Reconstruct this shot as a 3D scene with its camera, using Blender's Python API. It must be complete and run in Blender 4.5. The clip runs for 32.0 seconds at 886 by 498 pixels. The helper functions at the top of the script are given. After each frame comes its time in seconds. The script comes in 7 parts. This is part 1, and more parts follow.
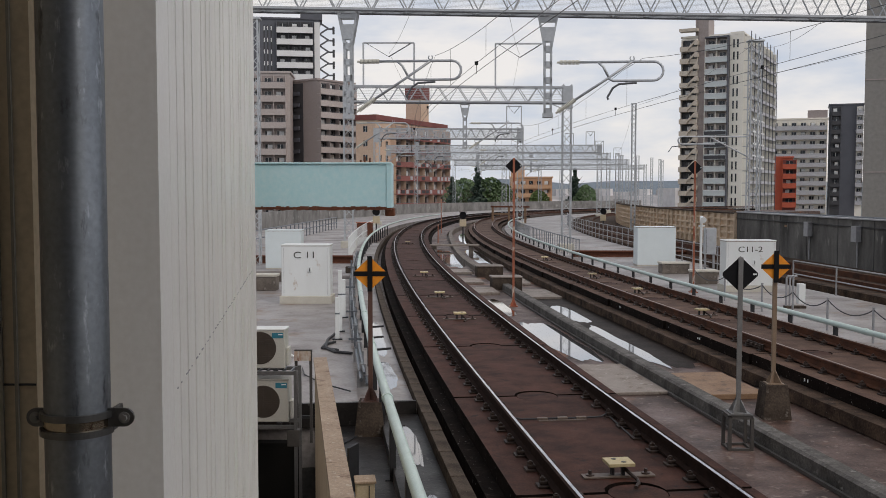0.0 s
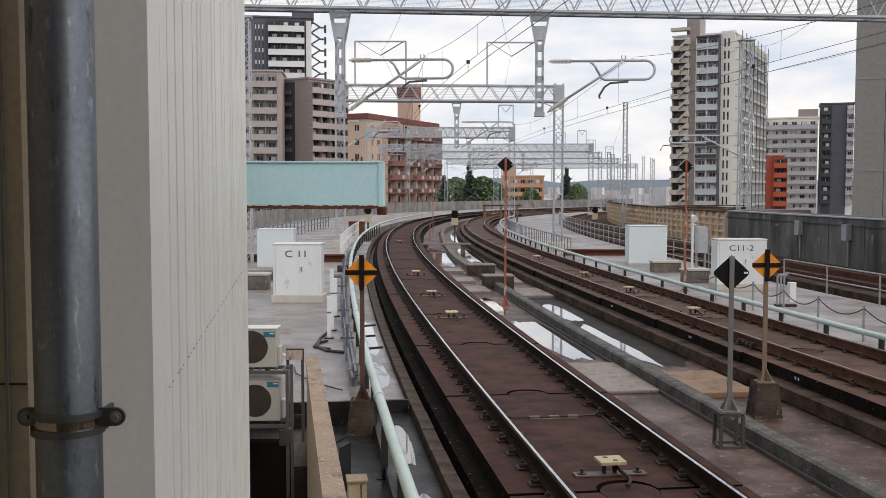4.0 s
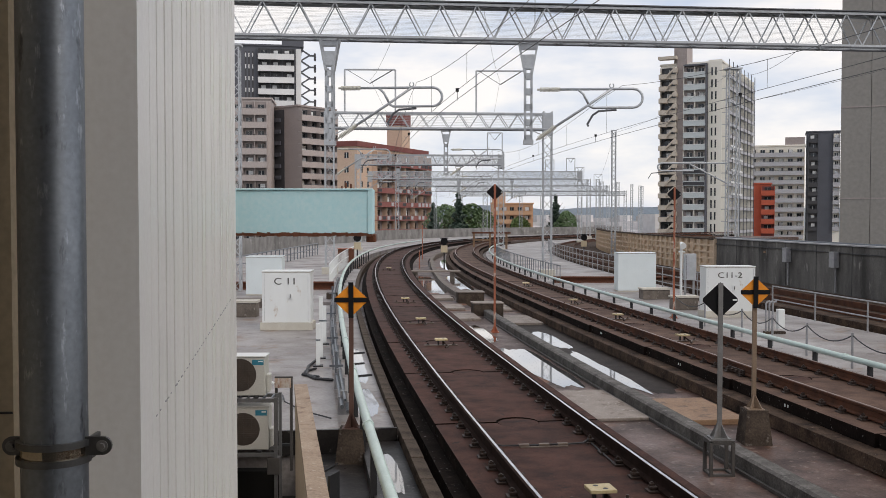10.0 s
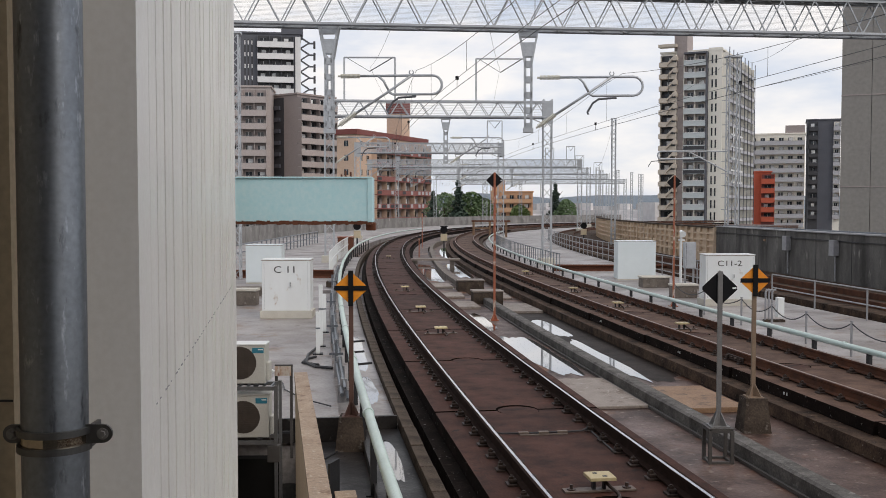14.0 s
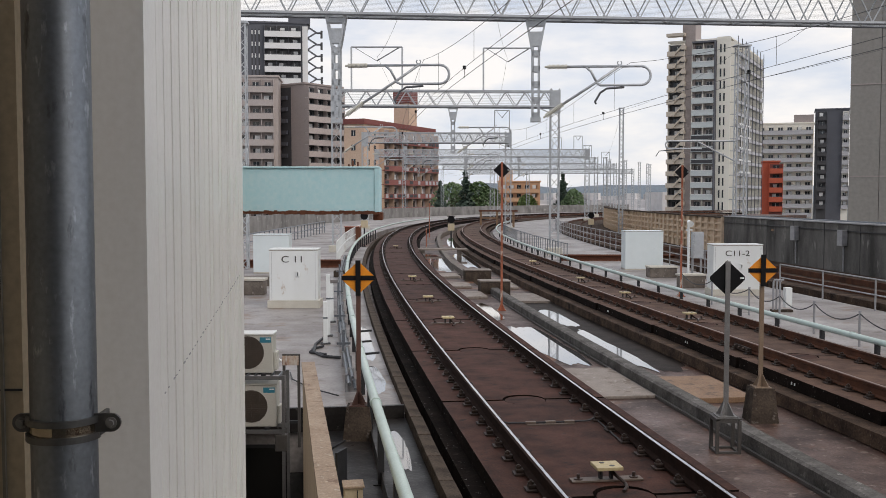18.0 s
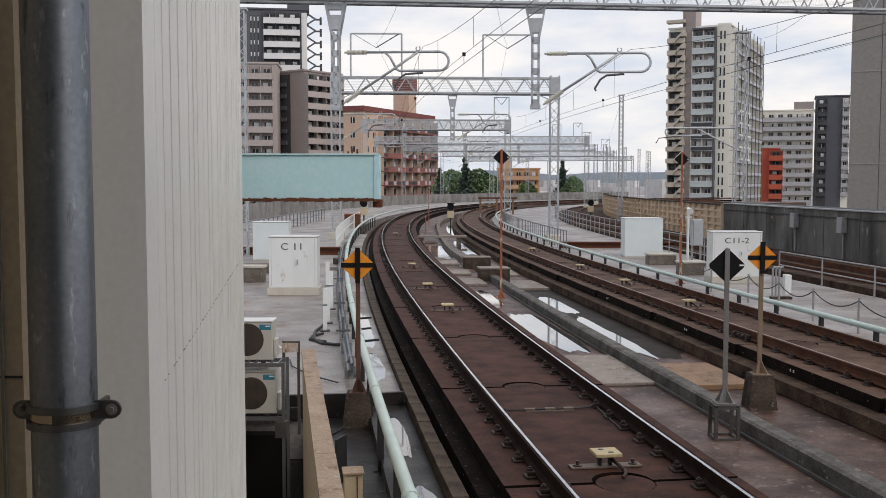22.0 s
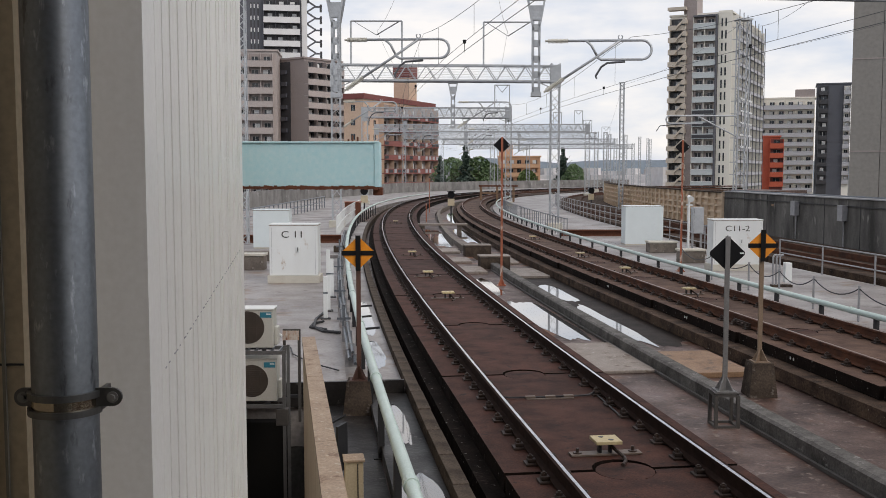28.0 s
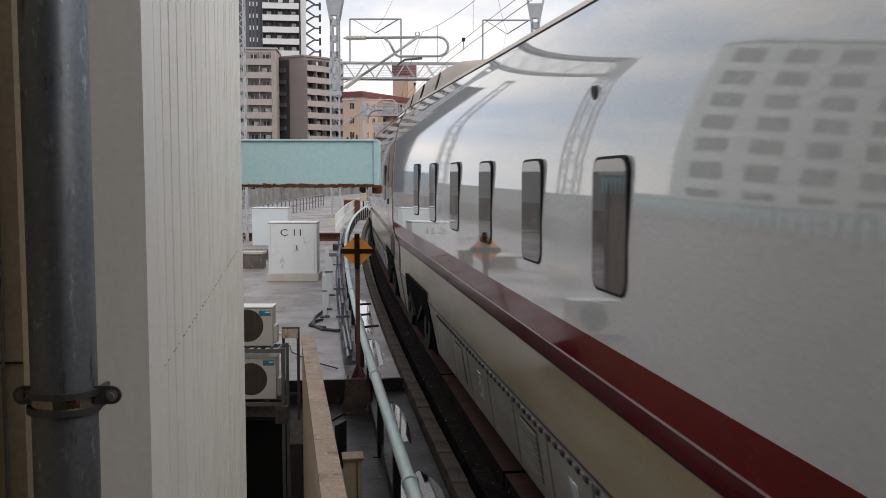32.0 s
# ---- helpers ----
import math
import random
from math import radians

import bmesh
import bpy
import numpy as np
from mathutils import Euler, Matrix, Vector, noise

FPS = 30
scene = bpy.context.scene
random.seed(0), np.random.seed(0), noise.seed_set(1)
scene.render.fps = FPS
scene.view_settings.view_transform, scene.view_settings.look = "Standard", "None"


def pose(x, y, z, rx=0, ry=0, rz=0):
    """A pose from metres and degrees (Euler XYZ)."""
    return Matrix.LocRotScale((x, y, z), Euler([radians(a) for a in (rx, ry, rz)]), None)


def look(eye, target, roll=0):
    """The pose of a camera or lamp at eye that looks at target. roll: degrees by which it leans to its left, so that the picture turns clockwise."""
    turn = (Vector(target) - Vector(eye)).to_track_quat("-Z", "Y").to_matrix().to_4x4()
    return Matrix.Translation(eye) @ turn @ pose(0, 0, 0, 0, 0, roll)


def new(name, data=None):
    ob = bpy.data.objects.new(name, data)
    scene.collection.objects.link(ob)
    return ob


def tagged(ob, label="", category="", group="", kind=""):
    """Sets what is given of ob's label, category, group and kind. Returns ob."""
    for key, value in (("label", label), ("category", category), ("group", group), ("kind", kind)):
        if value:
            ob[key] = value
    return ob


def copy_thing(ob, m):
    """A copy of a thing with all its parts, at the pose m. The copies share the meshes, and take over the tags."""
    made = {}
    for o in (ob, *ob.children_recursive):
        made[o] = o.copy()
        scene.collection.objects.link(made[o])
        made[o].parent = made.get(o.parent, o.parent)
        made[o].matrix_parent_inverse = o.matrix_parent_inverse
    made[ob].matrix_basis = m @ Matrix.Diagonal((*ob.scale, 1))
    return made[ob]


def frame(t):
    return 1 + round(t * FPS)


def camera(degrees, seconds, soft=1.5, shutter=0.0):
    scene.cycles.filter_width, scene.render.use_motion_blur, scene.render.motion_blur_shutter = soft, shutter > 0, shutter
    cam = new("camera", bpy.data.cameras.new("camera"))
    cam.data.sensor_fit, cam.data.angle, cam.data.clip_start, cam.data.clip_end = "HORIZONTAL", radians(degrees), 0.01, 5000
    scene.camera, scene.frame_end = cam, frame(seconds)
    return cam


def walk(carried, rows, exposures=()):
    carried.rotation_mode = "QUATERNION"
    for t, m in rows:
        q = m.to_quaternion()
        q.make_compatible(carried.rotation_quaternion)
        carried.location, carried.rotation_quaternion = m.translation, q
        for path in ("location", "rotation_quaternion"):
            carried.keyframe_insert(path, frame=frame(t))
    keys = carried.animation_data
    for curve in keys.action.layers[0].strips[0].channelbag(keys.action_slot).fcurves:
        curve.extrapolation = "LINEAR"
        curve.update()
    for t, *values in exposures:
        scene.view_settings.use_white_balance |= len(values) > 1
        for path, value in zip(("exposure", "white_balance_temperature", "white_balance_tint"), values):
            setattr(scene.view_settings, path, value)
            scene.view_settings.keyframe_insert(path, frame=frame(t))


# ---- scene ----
# camera held in the hand beside the track: it only turns a little
cam = camera(48.28, 32.0, soft=0.85, shutter=0.15)
EYE = (0.0, 0.0, 2.68)
TURNS = [
    (0, 86.66, -0.000), (0.5, 86.49, -0.240), (1, 86.52, -0.430), (1.5, 86.49, -0.498), (2, 86.47, -0.503), (2.5, 86.44, -0.507),
    (3, 86.45, -0.501), (3.5, 86.51, -0.489), (5.5, 86.76, -0.436), (6, 86.77, -0.448), (6.5, 86.85, -0.523), (7, 86.96, -0.571),
    (7.5, 87.02, -0.655), (8, 87.14, -0.699), (8.5, 88.05, -0.655), (9, 88.27, -0.790), (9.5, 88.22, -0.975), (10, 88.17, -1.091),
    (10.5, 87.84, -1.139), (11, 87.71, -1.181), (11.5, 87.64, -1.208), (12, 87.60, -1.173), (12.5, 87.54, -1.171), (13, 87.53, -1.149),
    (13.5, 87.52, -1.127), (14, 87.49, -1.104), (14.5, 87.48, -1.034), (16.5, 87.25, -0.744), (17, 87.09, -0.737), (17.5, 86.98, -0.710),
    (18, 86.90, -0.686), (18.5, 86.85, -0.636), (19, 86.77, -0.641), (19.5, 86.68, -0.652), (20, 86.59, -0.669), (20.5, 86.47, -0.646),
    (21, 86.37, -0.653), (21.5, 86.30, -0.690), (22, 86.16, -0.714), (22.5, 86.10, -0.693), (23, 86.04, -0.693), (23.5, 85.99, -0.645),
    (24, 85.87, -0.656), (24.5, 85.80, -0.653), (25, 85.72, -0.667), (25.5, 85.66, -0.647), (27.5, 85.46, -0.685), (28, 85.46, -0.688),
    (28.5, 85.52, -0.682), (29, 85.52, -0.694), (29.5, 85.55, -0.699), (30, 85.50, -0.693), (30.5, 85.45, -0.743), (31, 85.45, -0.742),
    (31.5, 85.40, -0.742), (32, 85.35, -0.742)]
walk(cam, [(t, pose(*EYE, rx, 0, rz)) for t, rx, rz in TURNS], exposures=[(0, -0.2, 6920, 12), (0.5, -0.05, 6920, 12), (1, 0.08, 6920, 12), (3, 0.08, 6920, 12), (6, 0.1, 6920, 12), (8, 0.05, 6920, 12), (9, 0.05, 6920, 12), (14, 0.03, 6920, 12), (19, 0.02, 6920, 12), (25, 0.02, 6920, 12), (28.3, 0.02, 6920, 12), (29, 0.1, 6920, 12), (29.4, 0.04, 6920, 12), (31.3, 0.06, 6920, 12), (32, 0.12, 6920, 12)])

# overcast daylight
SUN_EL, SUN_AZ = radians(44.5), radians(131)
world = bpy.data.worlds.new("overcast_sky")
scene.world = world
world.use_nodes = True
wn, wl = world.node_tree.nodes, world.node_tree.links
wn.clear()
w_out = wn.new("ShaderNodeOutputWorld")
w_bg = wn.new("ShaderNodeBackground")
w_sky = wn.new("ShaderNodeTexSky")
w_sky.sky_type, w_sky.sun_disc = "NISHITA", False
w_sky.sun_elevation, w_sky.sun_rotation = SUN_EL, SUN_AZ
w_dim = wn.new("ShaderNodeMix")
w_dim.data_type, w_dim.blend_type = "RGBA", "MULTIPLY"
w_dim.inputs["Factor"].default_value = 1.0
w_dim.inputs["B"].default_value = (0.10, 0.10, 0.10, 1)
w_co = wn.new("ShaderNodeTexCoord")
w_map = wn.new("ShaderNodeMapping")
w_map.inputs["Scale"].default_value = (2.2, 2.2, 7.0)
w_noise = wn.new("ShaderNodeTexNoise")
w_noise.inputs["Scale"].default_value = 1.6
w_noise.inputs["Detail"].default_value = 6
w_noise.inputs["Roughness"].default_value = 0.55
w_ramp = wn.new("ShaderNodeValToRGB")
w_ramp.color_ramp.elements[0].position = 0.40
w_ramp.color_ramp.elements[0].color = (0.56, 0.67, 0.855, 1)
w_ramp.color_ramp.elements[1].position = 0.60
w_ramp.color_ramp.elements[1].color = (0.985, 0.985, 1.0, 1)
w_mix = wn.new("ShaderNodeMix")
w_mix.data_type = "RGBA"
w_mix.inputs["Factor"].default_value = 0.88
wl.new(w_sky.outputs["Color"], w_dim.inputs["A"])
wl.new(w_co.outputs["Generated"], w_map.inputs["Vector"])
wl.new(w_map.outputs["Vector"], w_noise.inputs["Vector"])
wl.new(w_noise.outputs["Fac"], w_ramp.inputs["Fac"])
wl.new(w_dim.outputs["Result"], w_mix.inputs["A"])
wl.new(w_ramp.outputs["Color"], w_mix.inputs["B"])
wl.new(w_mix.outputs["Result"], w_bg.inputs["Color"])
w_bg.inputs["Strength"].default_value = 1.04
wl.new(w_bg.outputs["Background"], w_out.inputs["Surface"])
sun = new("sun", bpy.data.lights.new("sun", "SUN"))
sun.data.energy, sun.data.angle, sun.data.color = 1.25, radians(35), (1.0, 0.95, 0.895)
sun.matrix_world = look((46, -40, 60), (0, 0, 0))

# ---- materials ----
def mat(name, base, rough=0.6, metal=0.0, dark=None, scale=6.0, amount=0.5, fine=60.0, bump=0.15, rough_var=0.1, spots=None, coat=0.0, vary=0.0, stretch=None, spec=0.5, grain_by=0.25, specks=None):
    """A painted or mineral surface: base colour broken up at two scales, roughness variation and fine relief."""
    m = bpy.data.materials.new(name)
    m.use_nodes = True
    n, l = m.node_tree.nodes, m.node_tree.links
    bsdf = n["Principled BSDF"]
    dark = dark or tuple(c * 0.6 for c in base)
    co = n.new("ShaderNodeTexCoord")
    vec = co.outputs["Object"]
    if stretch:
        mp = n.new("ShaderNodeMapping")
        mp.inputs["Scale"].default_value = stretch
        l.new(vec, mp.inputs["Vector"])
        vec = mp.outputs["Vector"]
    big = n.new("ShaderNodeTexNoise")
    big.inputs["Scale"].default_value, big.inputs["Detail"].default_value, big.inputs["Roughness"].default_value = scale, 5, 0.6
    small = n.new("ShaderNodeTexNoise")
    small.inputs["Scale"].default_value, small.inputs["Detail"].default_value = fine, 3
    l.new(vec, big.inputs["Vector"])
    l.new(co.outputs["Object"], small.inputs["Vector"])
    ramp = n.new("ShaderNodeValToRGB")
    ramp.color_ramp.elements[0].position, ramp.color_ramp.elements[1].position = 0.35, 0.68
    ramp.color_ramp.elements[0].color, ramp.color_ramp.elements[1].color = (0, 0, 0, 1), (1, 1, 1, 1)
    l.new(big.outputs["Fac"], ramp.inputs["Fac"])
    amt = n.new("ShaderNodeMath")
    amt.operation = "MULTIPLY"
    amt.inputs[1].default_value = amount
    l.new(ramp.outputs["Color"], amt.inputs[0])
    mix = n.new("ShaderNodeMix")
    mix.data_type = "RGBA"
    mix.inputs["A"].default_value, mix.inputs["B"].default_value = (*base, 1), (*dark, 1)
    l.new(amt.outputs[0], mix.inputs["Factor"])
    grain = n.new("ShaderNodeMix")
    grain.data_type, grain.blend_type = "RGBA", "OVERLAY"
    grain.inputs["Factor"].default_value = grain_by
    l.new(mix.outputs["Result"], grain.inputs["A"])
    l.new(small.outputs["Fac"], grain.inputs["B"])
    colour = grain.outputs["Result"]
    for sp_col, sp_scale, sp_at in [q for q in (spots, specks) if q]:
        sp = n.new("ShaderNodeTexNoise")
        sp.inputs["Scale"].default_value, sp.inputs["Detail"].default_value, sp.inputs["Roughness"].default_value = sp_scale, 6, 0.65
        l.new(vec, sp.inputs["Vector"])
        spr = n.new("ShaderNodeValToRGB")
        spr.color_ramp.elements[0].position, spr.color_ramp.elements[1].position = sp_at, sp_at + 0.09
        l.new(sp.outputs["Fac"], spr.inputs["Fac"])
        m2 = n.new("ShaderNodeMix")
        m2.data_type = "RGBA"
        m2.inputs["B"].default_value = (*sp_col, 1)
        l.new(spr.outputs["Color"], m2.inputs["Factor"])
        l.new(colour, m2.inputs["A"])
        colour = m2.outputs["Result"]
    if vary:
        info = n.new("ShaderNodeObjectInfo")
        mr = n.new("ShaderNodeMapRange")
        mr.inputs["To Min"].default_value, mr.inputs["To Max"].default_value = 1 - vary, 1 + vary
        l.new(info.outputs["Random"], mr.inputs["Value"])
        hs = n.new("ShaderNodeHueSaturation")
        l.new(mr.outputs["Result"], hs.inputs["Value"])
        l.new(colour, hs.inputs["Color"])
        colour = hs.outputs["Color"]
    l.new(colour, bsdf.inputs["Base Color"])
    rr = n.new("ShaderNodeMapRange")
    rr.inputs["To Min"].default_value, rr.inputs["To Max"].default_value = max(0.02, rough - rough_var), min(1, rough + rough_var)
    l.new(big.outputs["Fac"], rr.inputs["Value"])
    l.new(rr.outputs["Result"], bsdf.inputs["Roughness"])
    bsdf.inputs["Metallic"].default_value = metal
    bsdf.inputs["Specular IOR Level"].default_value = spec
    bsdf.inputs["Coat Weight"].default_value = coat
    if bump:
        b = n.new("ShaderNodeBump")
        b.inputs["Strength"].default_value, b.inputs["Distance"].default_value = bump, 0.01
        l.new(small.outputs["Fac"], b.inputs["Height"])
        l.new(b.outputs["Normal"], bsdf.inputs["Normal"])
    return m


M = {}
M["panel"] = mat("panel_white_metal", (0.78, 0.765, 0.735), 0.42, dark=(0.66, 0.645, 0.615), scale=1.5, bump=0.03, stretch=(3, 3, 0.3))
M["beige"] = mat("beige_metal", (0.215, 0.20, 0.172), 0.5, dark=(0.185, 0.17, 0.143), scale=2, bump=0.03)
M["beige_wall"] = mat("beige_wall", (0.47, 0.385, 0.27), 0.55, dark=(0.38, 0.31, 0.215), scale=2, bump=0.05)
M["galv"] = mat("galvanised_steel", (0.23, 0.25, 0.275), 0.42, 0.8, dark=(0.13, 0.145, 0.165), scale=14, fine=90, bump=0.03, spots=((0.07, 0.073, 0.08), 18, 0.60), specks=((0.42, 0.45, 0.49), 38, 0.60), stretch=(1, 1, 0.3))
M["clamp"] = mat("clamp_steel", (0.13, 0.13, 0.128), 0.4, 0.7, scale=20, bump=0.05)
# dark mottling imitates reflections on the bright metal band
M["clamp_inner"] = mat("bright_band_painted_reflections", (0.62, 0.54, 0.42), 0.12, 0.95, dark=(0.20, 0.16, 0.12), scale=9, amount=0.9, bump=0.04)
M["slab"] = mat("rusty_track_concrete", (0.071, 0.0248, 0.0148), 0.76, dark=(0.022, 0.0105, 0.008), scale=2.3, amount=0.9, fine=45, bump=0.3, rough_var=0.15, vary=0.14, spec=0.25, grain_by=0.8, spots=((0.014, 0.009, 0.007), 6, 0.59), specks=((0.15, 0.10, 0.075), 42, 0.645))
# dark brown that stands for the track side mirrored in still water
M["mirrored_dark"] = mat("water_with_dark_reflection", (0.026, 0.017, 0.012), 0.6, dark=(0.010, 0.007, 0.0055), scale=1.8, amount=0.9, fine=30, bump=0.3, spec=0.15, specks=((0.07, 0.05, 0.038), 7, 0.64))
M["slab_brown"] = mat("brown_track_concrete", (0.115, 0.066, 0.045), 0.76, dark=(0.045, 0.024, 0.018), scale=2.3, amount=0.9, fine=45, bump=0.3, rough_var=0.15, vary=0.14, spec=0.25, grain_by=0.5)
M["bed"] = mat("dark_roadbed_and_slab_side_shade", (0.015, 0.010, 0.008), 0.9, dark=(0.005, 0.004, 0.0035), scale=2.0, amount=0.9, fine=30, bump=0.4, rough_var=0.12, spots=((0.040, 0.031, 0.027), 5, 0.6), specks=((0.36, 0.35, 0.34), 13, 0.64), spec=0.05, grain_by=0.7)
M["bed_brown"] = mat("brown_track_bed_concrete", (0.092, 0.060, 0.042), 0.82, dark=(0.016, 0.011, 0.009), scale=2.6, amount=1.0, fine=30, bump=0.5, spots=((0.13, 0.085, 0.055), 2.2, 0.60), specks=((0.26, 0.23, 0.20), 16, 0.63), spec=0.12, grain_by=0.8)
M["rail"] = mat("rail_steel_rusty", (0.026, 0.0135, 0.010), 0.85, 0.0, dark=(0.008, 0.0055, 0.005), scale=8, fine=60, bump=0.25, spec=0.08)
M["rail_orange"] = mat("rail_steel_orange_rust", (0.10, 0.036, 0.017), 0.75, 0.0, dark=(0.03, 0.014, 0.009), scale=2.2, amount=0.9, fine=60, bump=0.25, spec=0.25)
M["railtop"] = mat("rail_running_band", (0.70, 0.69, 0.70), 0.25, 1.0, dark=(0.45, 0.45, 0.48), scale=4, bump=0.02, rough_var=0.08)
M["railtop_rusty"] = mat("rail_band_dull", (0.33, 0.27, 0.24), 0.38, 0.8, dark=(0.2, 0.13, 0.1), scale=3, bump=0.05)
M["clip"] = mat("fastener_iron", (0.060, 0.042, 0.035), 0.5, 0.4, dark=(0.016, 0.011, 0.009), scale=20, bump=0.2, vary=0.3)
M["deck"] = mat("pale_deck_concrete", (0.33, 0.305, 0.295), 0.45, dark=(0.15, 0.128, 0.118), scale=0.55, amount=0.95, fine=18, bump=0.15, rough_var=0.25, spots=((0.21, 0.15, 0.11), 1.0, 0.57), specks=((0.10, 0.08, 0.07), 2.2, 0.60), grain_by=0.45)
M["floor"] = mat("stained_viaduct_concrete", (0.112, 0.067, 0.053), 0.50, dark=(0.030, 0.018, 0.015), scale=1.4, amount=1.0, fine=26, bump=0.35, rough_var=0.30, spots=((0.16, 0.068, 0.034), 0.6, 0.56), specks=((0.21, 0.165, 0.14), 6, 0.58), spec=0.3, grain_by=0.8)
M["wet_grey"] = mat("wet_grey_concrete", (0.030, 0.026, 0.0245), 0.42, dark=(0.009, 0.008, 0.0075), scale=1.6, amount=0.95, fine=24, bump=0.3, rough_var=0.28, specks=((0.11, 0.10, 0.095), 9, 0.6), spec=0.3, grain_by=0.6)
M["lidpanel"] = mat("pale_cover_slab", (0.25, 0.21, 0.18), 0.6, dark=(0.14, 0.11, 0.09), scale=3, fine=40, bump=0.25, vary=0.2, grain_by=0.5, spots=((0.12, 0.085, 0.06), 4, 0.57), specks=((0.36, 0.33, 0.30), 9, 0.6))
M["lidrust"] = mat("rust_stained_cover_slab", (0.25, 0.15, 0.085), 0.6, dark=(0.15, 0.08, 0.042), scale=3, fine=40, bump=0.25, grain_by=0.5, spots=((0.10, 0.06, 0.04), 5, 0.57))
M["kerb"] = mat("weathered_kerb_concrete", (0.092, 0.070, 0.054), 0.82, dark=(0.027, 0.020, 0.016), scale=3, amount=0.9, fine=40, bump=0.4, spec=0.12, grain_by=0.6, specks=((0.15, 0.13, 0.115), 11, 0.6))
M["wall_grey"] = mat("weathered_wall_concrete", (0.15, 0.142, 0.132), 0.85, dark=(0.038, 0.035, 0.032), scale=0.9, amount=1.0, fine=20, bump=0.2, stretch=(1.0, 1.0, 0.35), specks=((0.24, 0.23, 0.21), 2.5, 0.6), grain_by=0.5)
M["wall_pale"] = mat("pale_streaked_wall_concrete", (0.27, 0.26, 0.25), 0.8, dark=(0.11, 0.105, 0.10), scale=0.7, amount=0.9, fine=20, bump=0.2, stretch=(1, 1, 0.75), specks=((0.40, 0.39, 0.37), 1.6, 0.6))
M["trough"] = mat("grey_brown_trough_concrete", (0.19, 0.16, 0.135), 0.75, dark=(0.08, 0.065, 0.054), scale=3, amount=0.9, fine=40, bump=0.3, grain_by=0.5, specks=((0.28, 0.25, 0.22), 11, 0.6))
M["trough_grey"] = mat("grey_trough_concrete", (0.135, 0.125, 0.115), 0.7, dark=(0.045, 0.040, 0.036), scale=3.4, amount=0.95, fine=36, bump=0.4, spec=0.25, grain_by=0.6, specks=((0.24, 0.225, 0.21), 9, 0.61))
M["white_rust"] = mat("rust_streaked_white_plate", (0.62, 0.60, 0.56), 0.5, dark=(0.40, 0.22, 0.12), scale=9, amount=0.9, fine=50, bump=0.1, spots=((0.22, 0.06, 0.025), 7, 0.54), stretch=(2, 2, 0.5))
M["wall_tan"] = mat("tan_noise_panel", (0.62, 0.475, 0.335), 0.7, dark=(0.45, 0.335, 0.23), scale=2, fine=20, bump=0.15, stretch=(1, 1, 0.4))
M["cream"] = mat("cream_painted_parapet", (0.36, 0.265, 0.185), 0.65, dark=(0.20, 0.13, 0.09), scale=3, fine=50, bump=0.3, spots=((0.16, 0.09, 0.055), 5, 0.58), specks=((0.46, 0.39, 0.30), 18, 0.6), grain_by=0.5)
M["cream_side"] = mat("cream_parapet_face", (0.55, 0.46, 0.32), 0.6, dark=(0.42, 0.33, 0.2), scale=3, fine=50, bump=0.15, stretch=(2, 2, 0.4))
M["mint"] = mat("pale_green_conduit", (0.50, 0.60, 0.56), 0.42, dark=(0.40, 0.49, 0.46), scale=3, bump=0.04)
M["white"] = mat("white_painted_steel", (0.75, 0.77, 0.76), 0.4, dark=(0.63, 0.64, 0.62), scale=1.8, bump=0.04, stretch=(1, 1, 0.4), specks=((0.45, 0.35, 0.26), 5, 0.635))
M["white_blue"] = mat("cool_white_paint", (0.70, 0.765, 0.775), 0.4, dark=(0.61, 0.67, 0.68), scale=1.5, bump=0.04, specks=((0.42, 0.36, 0.30), 5, 0.66))
M["plinth"] = mat("cream_plinth", (0.55, 0.52, 0.45), 0.6, dark=(0.42, 0.38, 0.32), scale=4, bump=0.15)
M["blue"] = mat("pale_blue_paint", (0.54, 0.81, 0.87), 0.42, dark=(0.48, 0.745, 0.81), scale=3, bump=0.04, spots=((0.36, 0.38, 0.31), 22, 0.70), specks=((0.25, 0.10, 0.05), 40, 0.72))
M["rust"] = mat("rust", (0.14, 0.045, 0.02), 0.85, dark=(0.055, 0.025, 0.016), scale=14, fine=80, bump=0.5)
M["rust_post"] = mat("rusting_red_post", (0.36, 0.11, 0.055), 0.7, dark=(0.14, 0.045, 0.027), scale=9, fine=70, bump=0.2, stretch=(1, 1, 0.3), specks=((0.56, 0.47, 0.39), 7, 0.53))
M["tan_post"] = mat("rusty_tan_post", (0.24, 0.17, 0.115), 0.6, dark=(0.13, 0.08, 0.05), scale=8, bump=0.15, stretch=(1, 1, 0.3))
M["brown_post"] = mat("brown_post", (0.12, 0.06, 0.045), 0.6, dark=(0.06, 0.03, 0.025), scale=8, bump=0.15, stretch=(1, 1, 0.3))
M["grey_post"] = mat("grey_steel_post", (0.36, 0.36, 0.37), 0.5, 0.3, dark=(0.24, 0.24, 0.25), scale=6, bump=0.05)
M["mid_grey"] = mat("dull_grey_steel", (0.21, 0.205, 0.20), 0.5, 0.3, dark=(0.13, 0.125, 0.12), scale=6, bump=0.05)
M["dark_post"] = mat("dull_dark_steel", (0.085, 0.078, 0.072), 0.6, 0.2, dark=(0.045, 0.04, 0.036), scale=6, bump=0.05)
M["orange"] = mat("signal_orange", (0.85, 0.30, 0.02), 0.45, dark=(0.70, 0.23, 0.015), scale=6, bump=0.03)
M["black"] = mat("black_paint", (0.008, 0.008, 0.009), 0.6, dark=(0.014, 0.014, 0.015), scale=6, bump=0.03, spec=0.15)
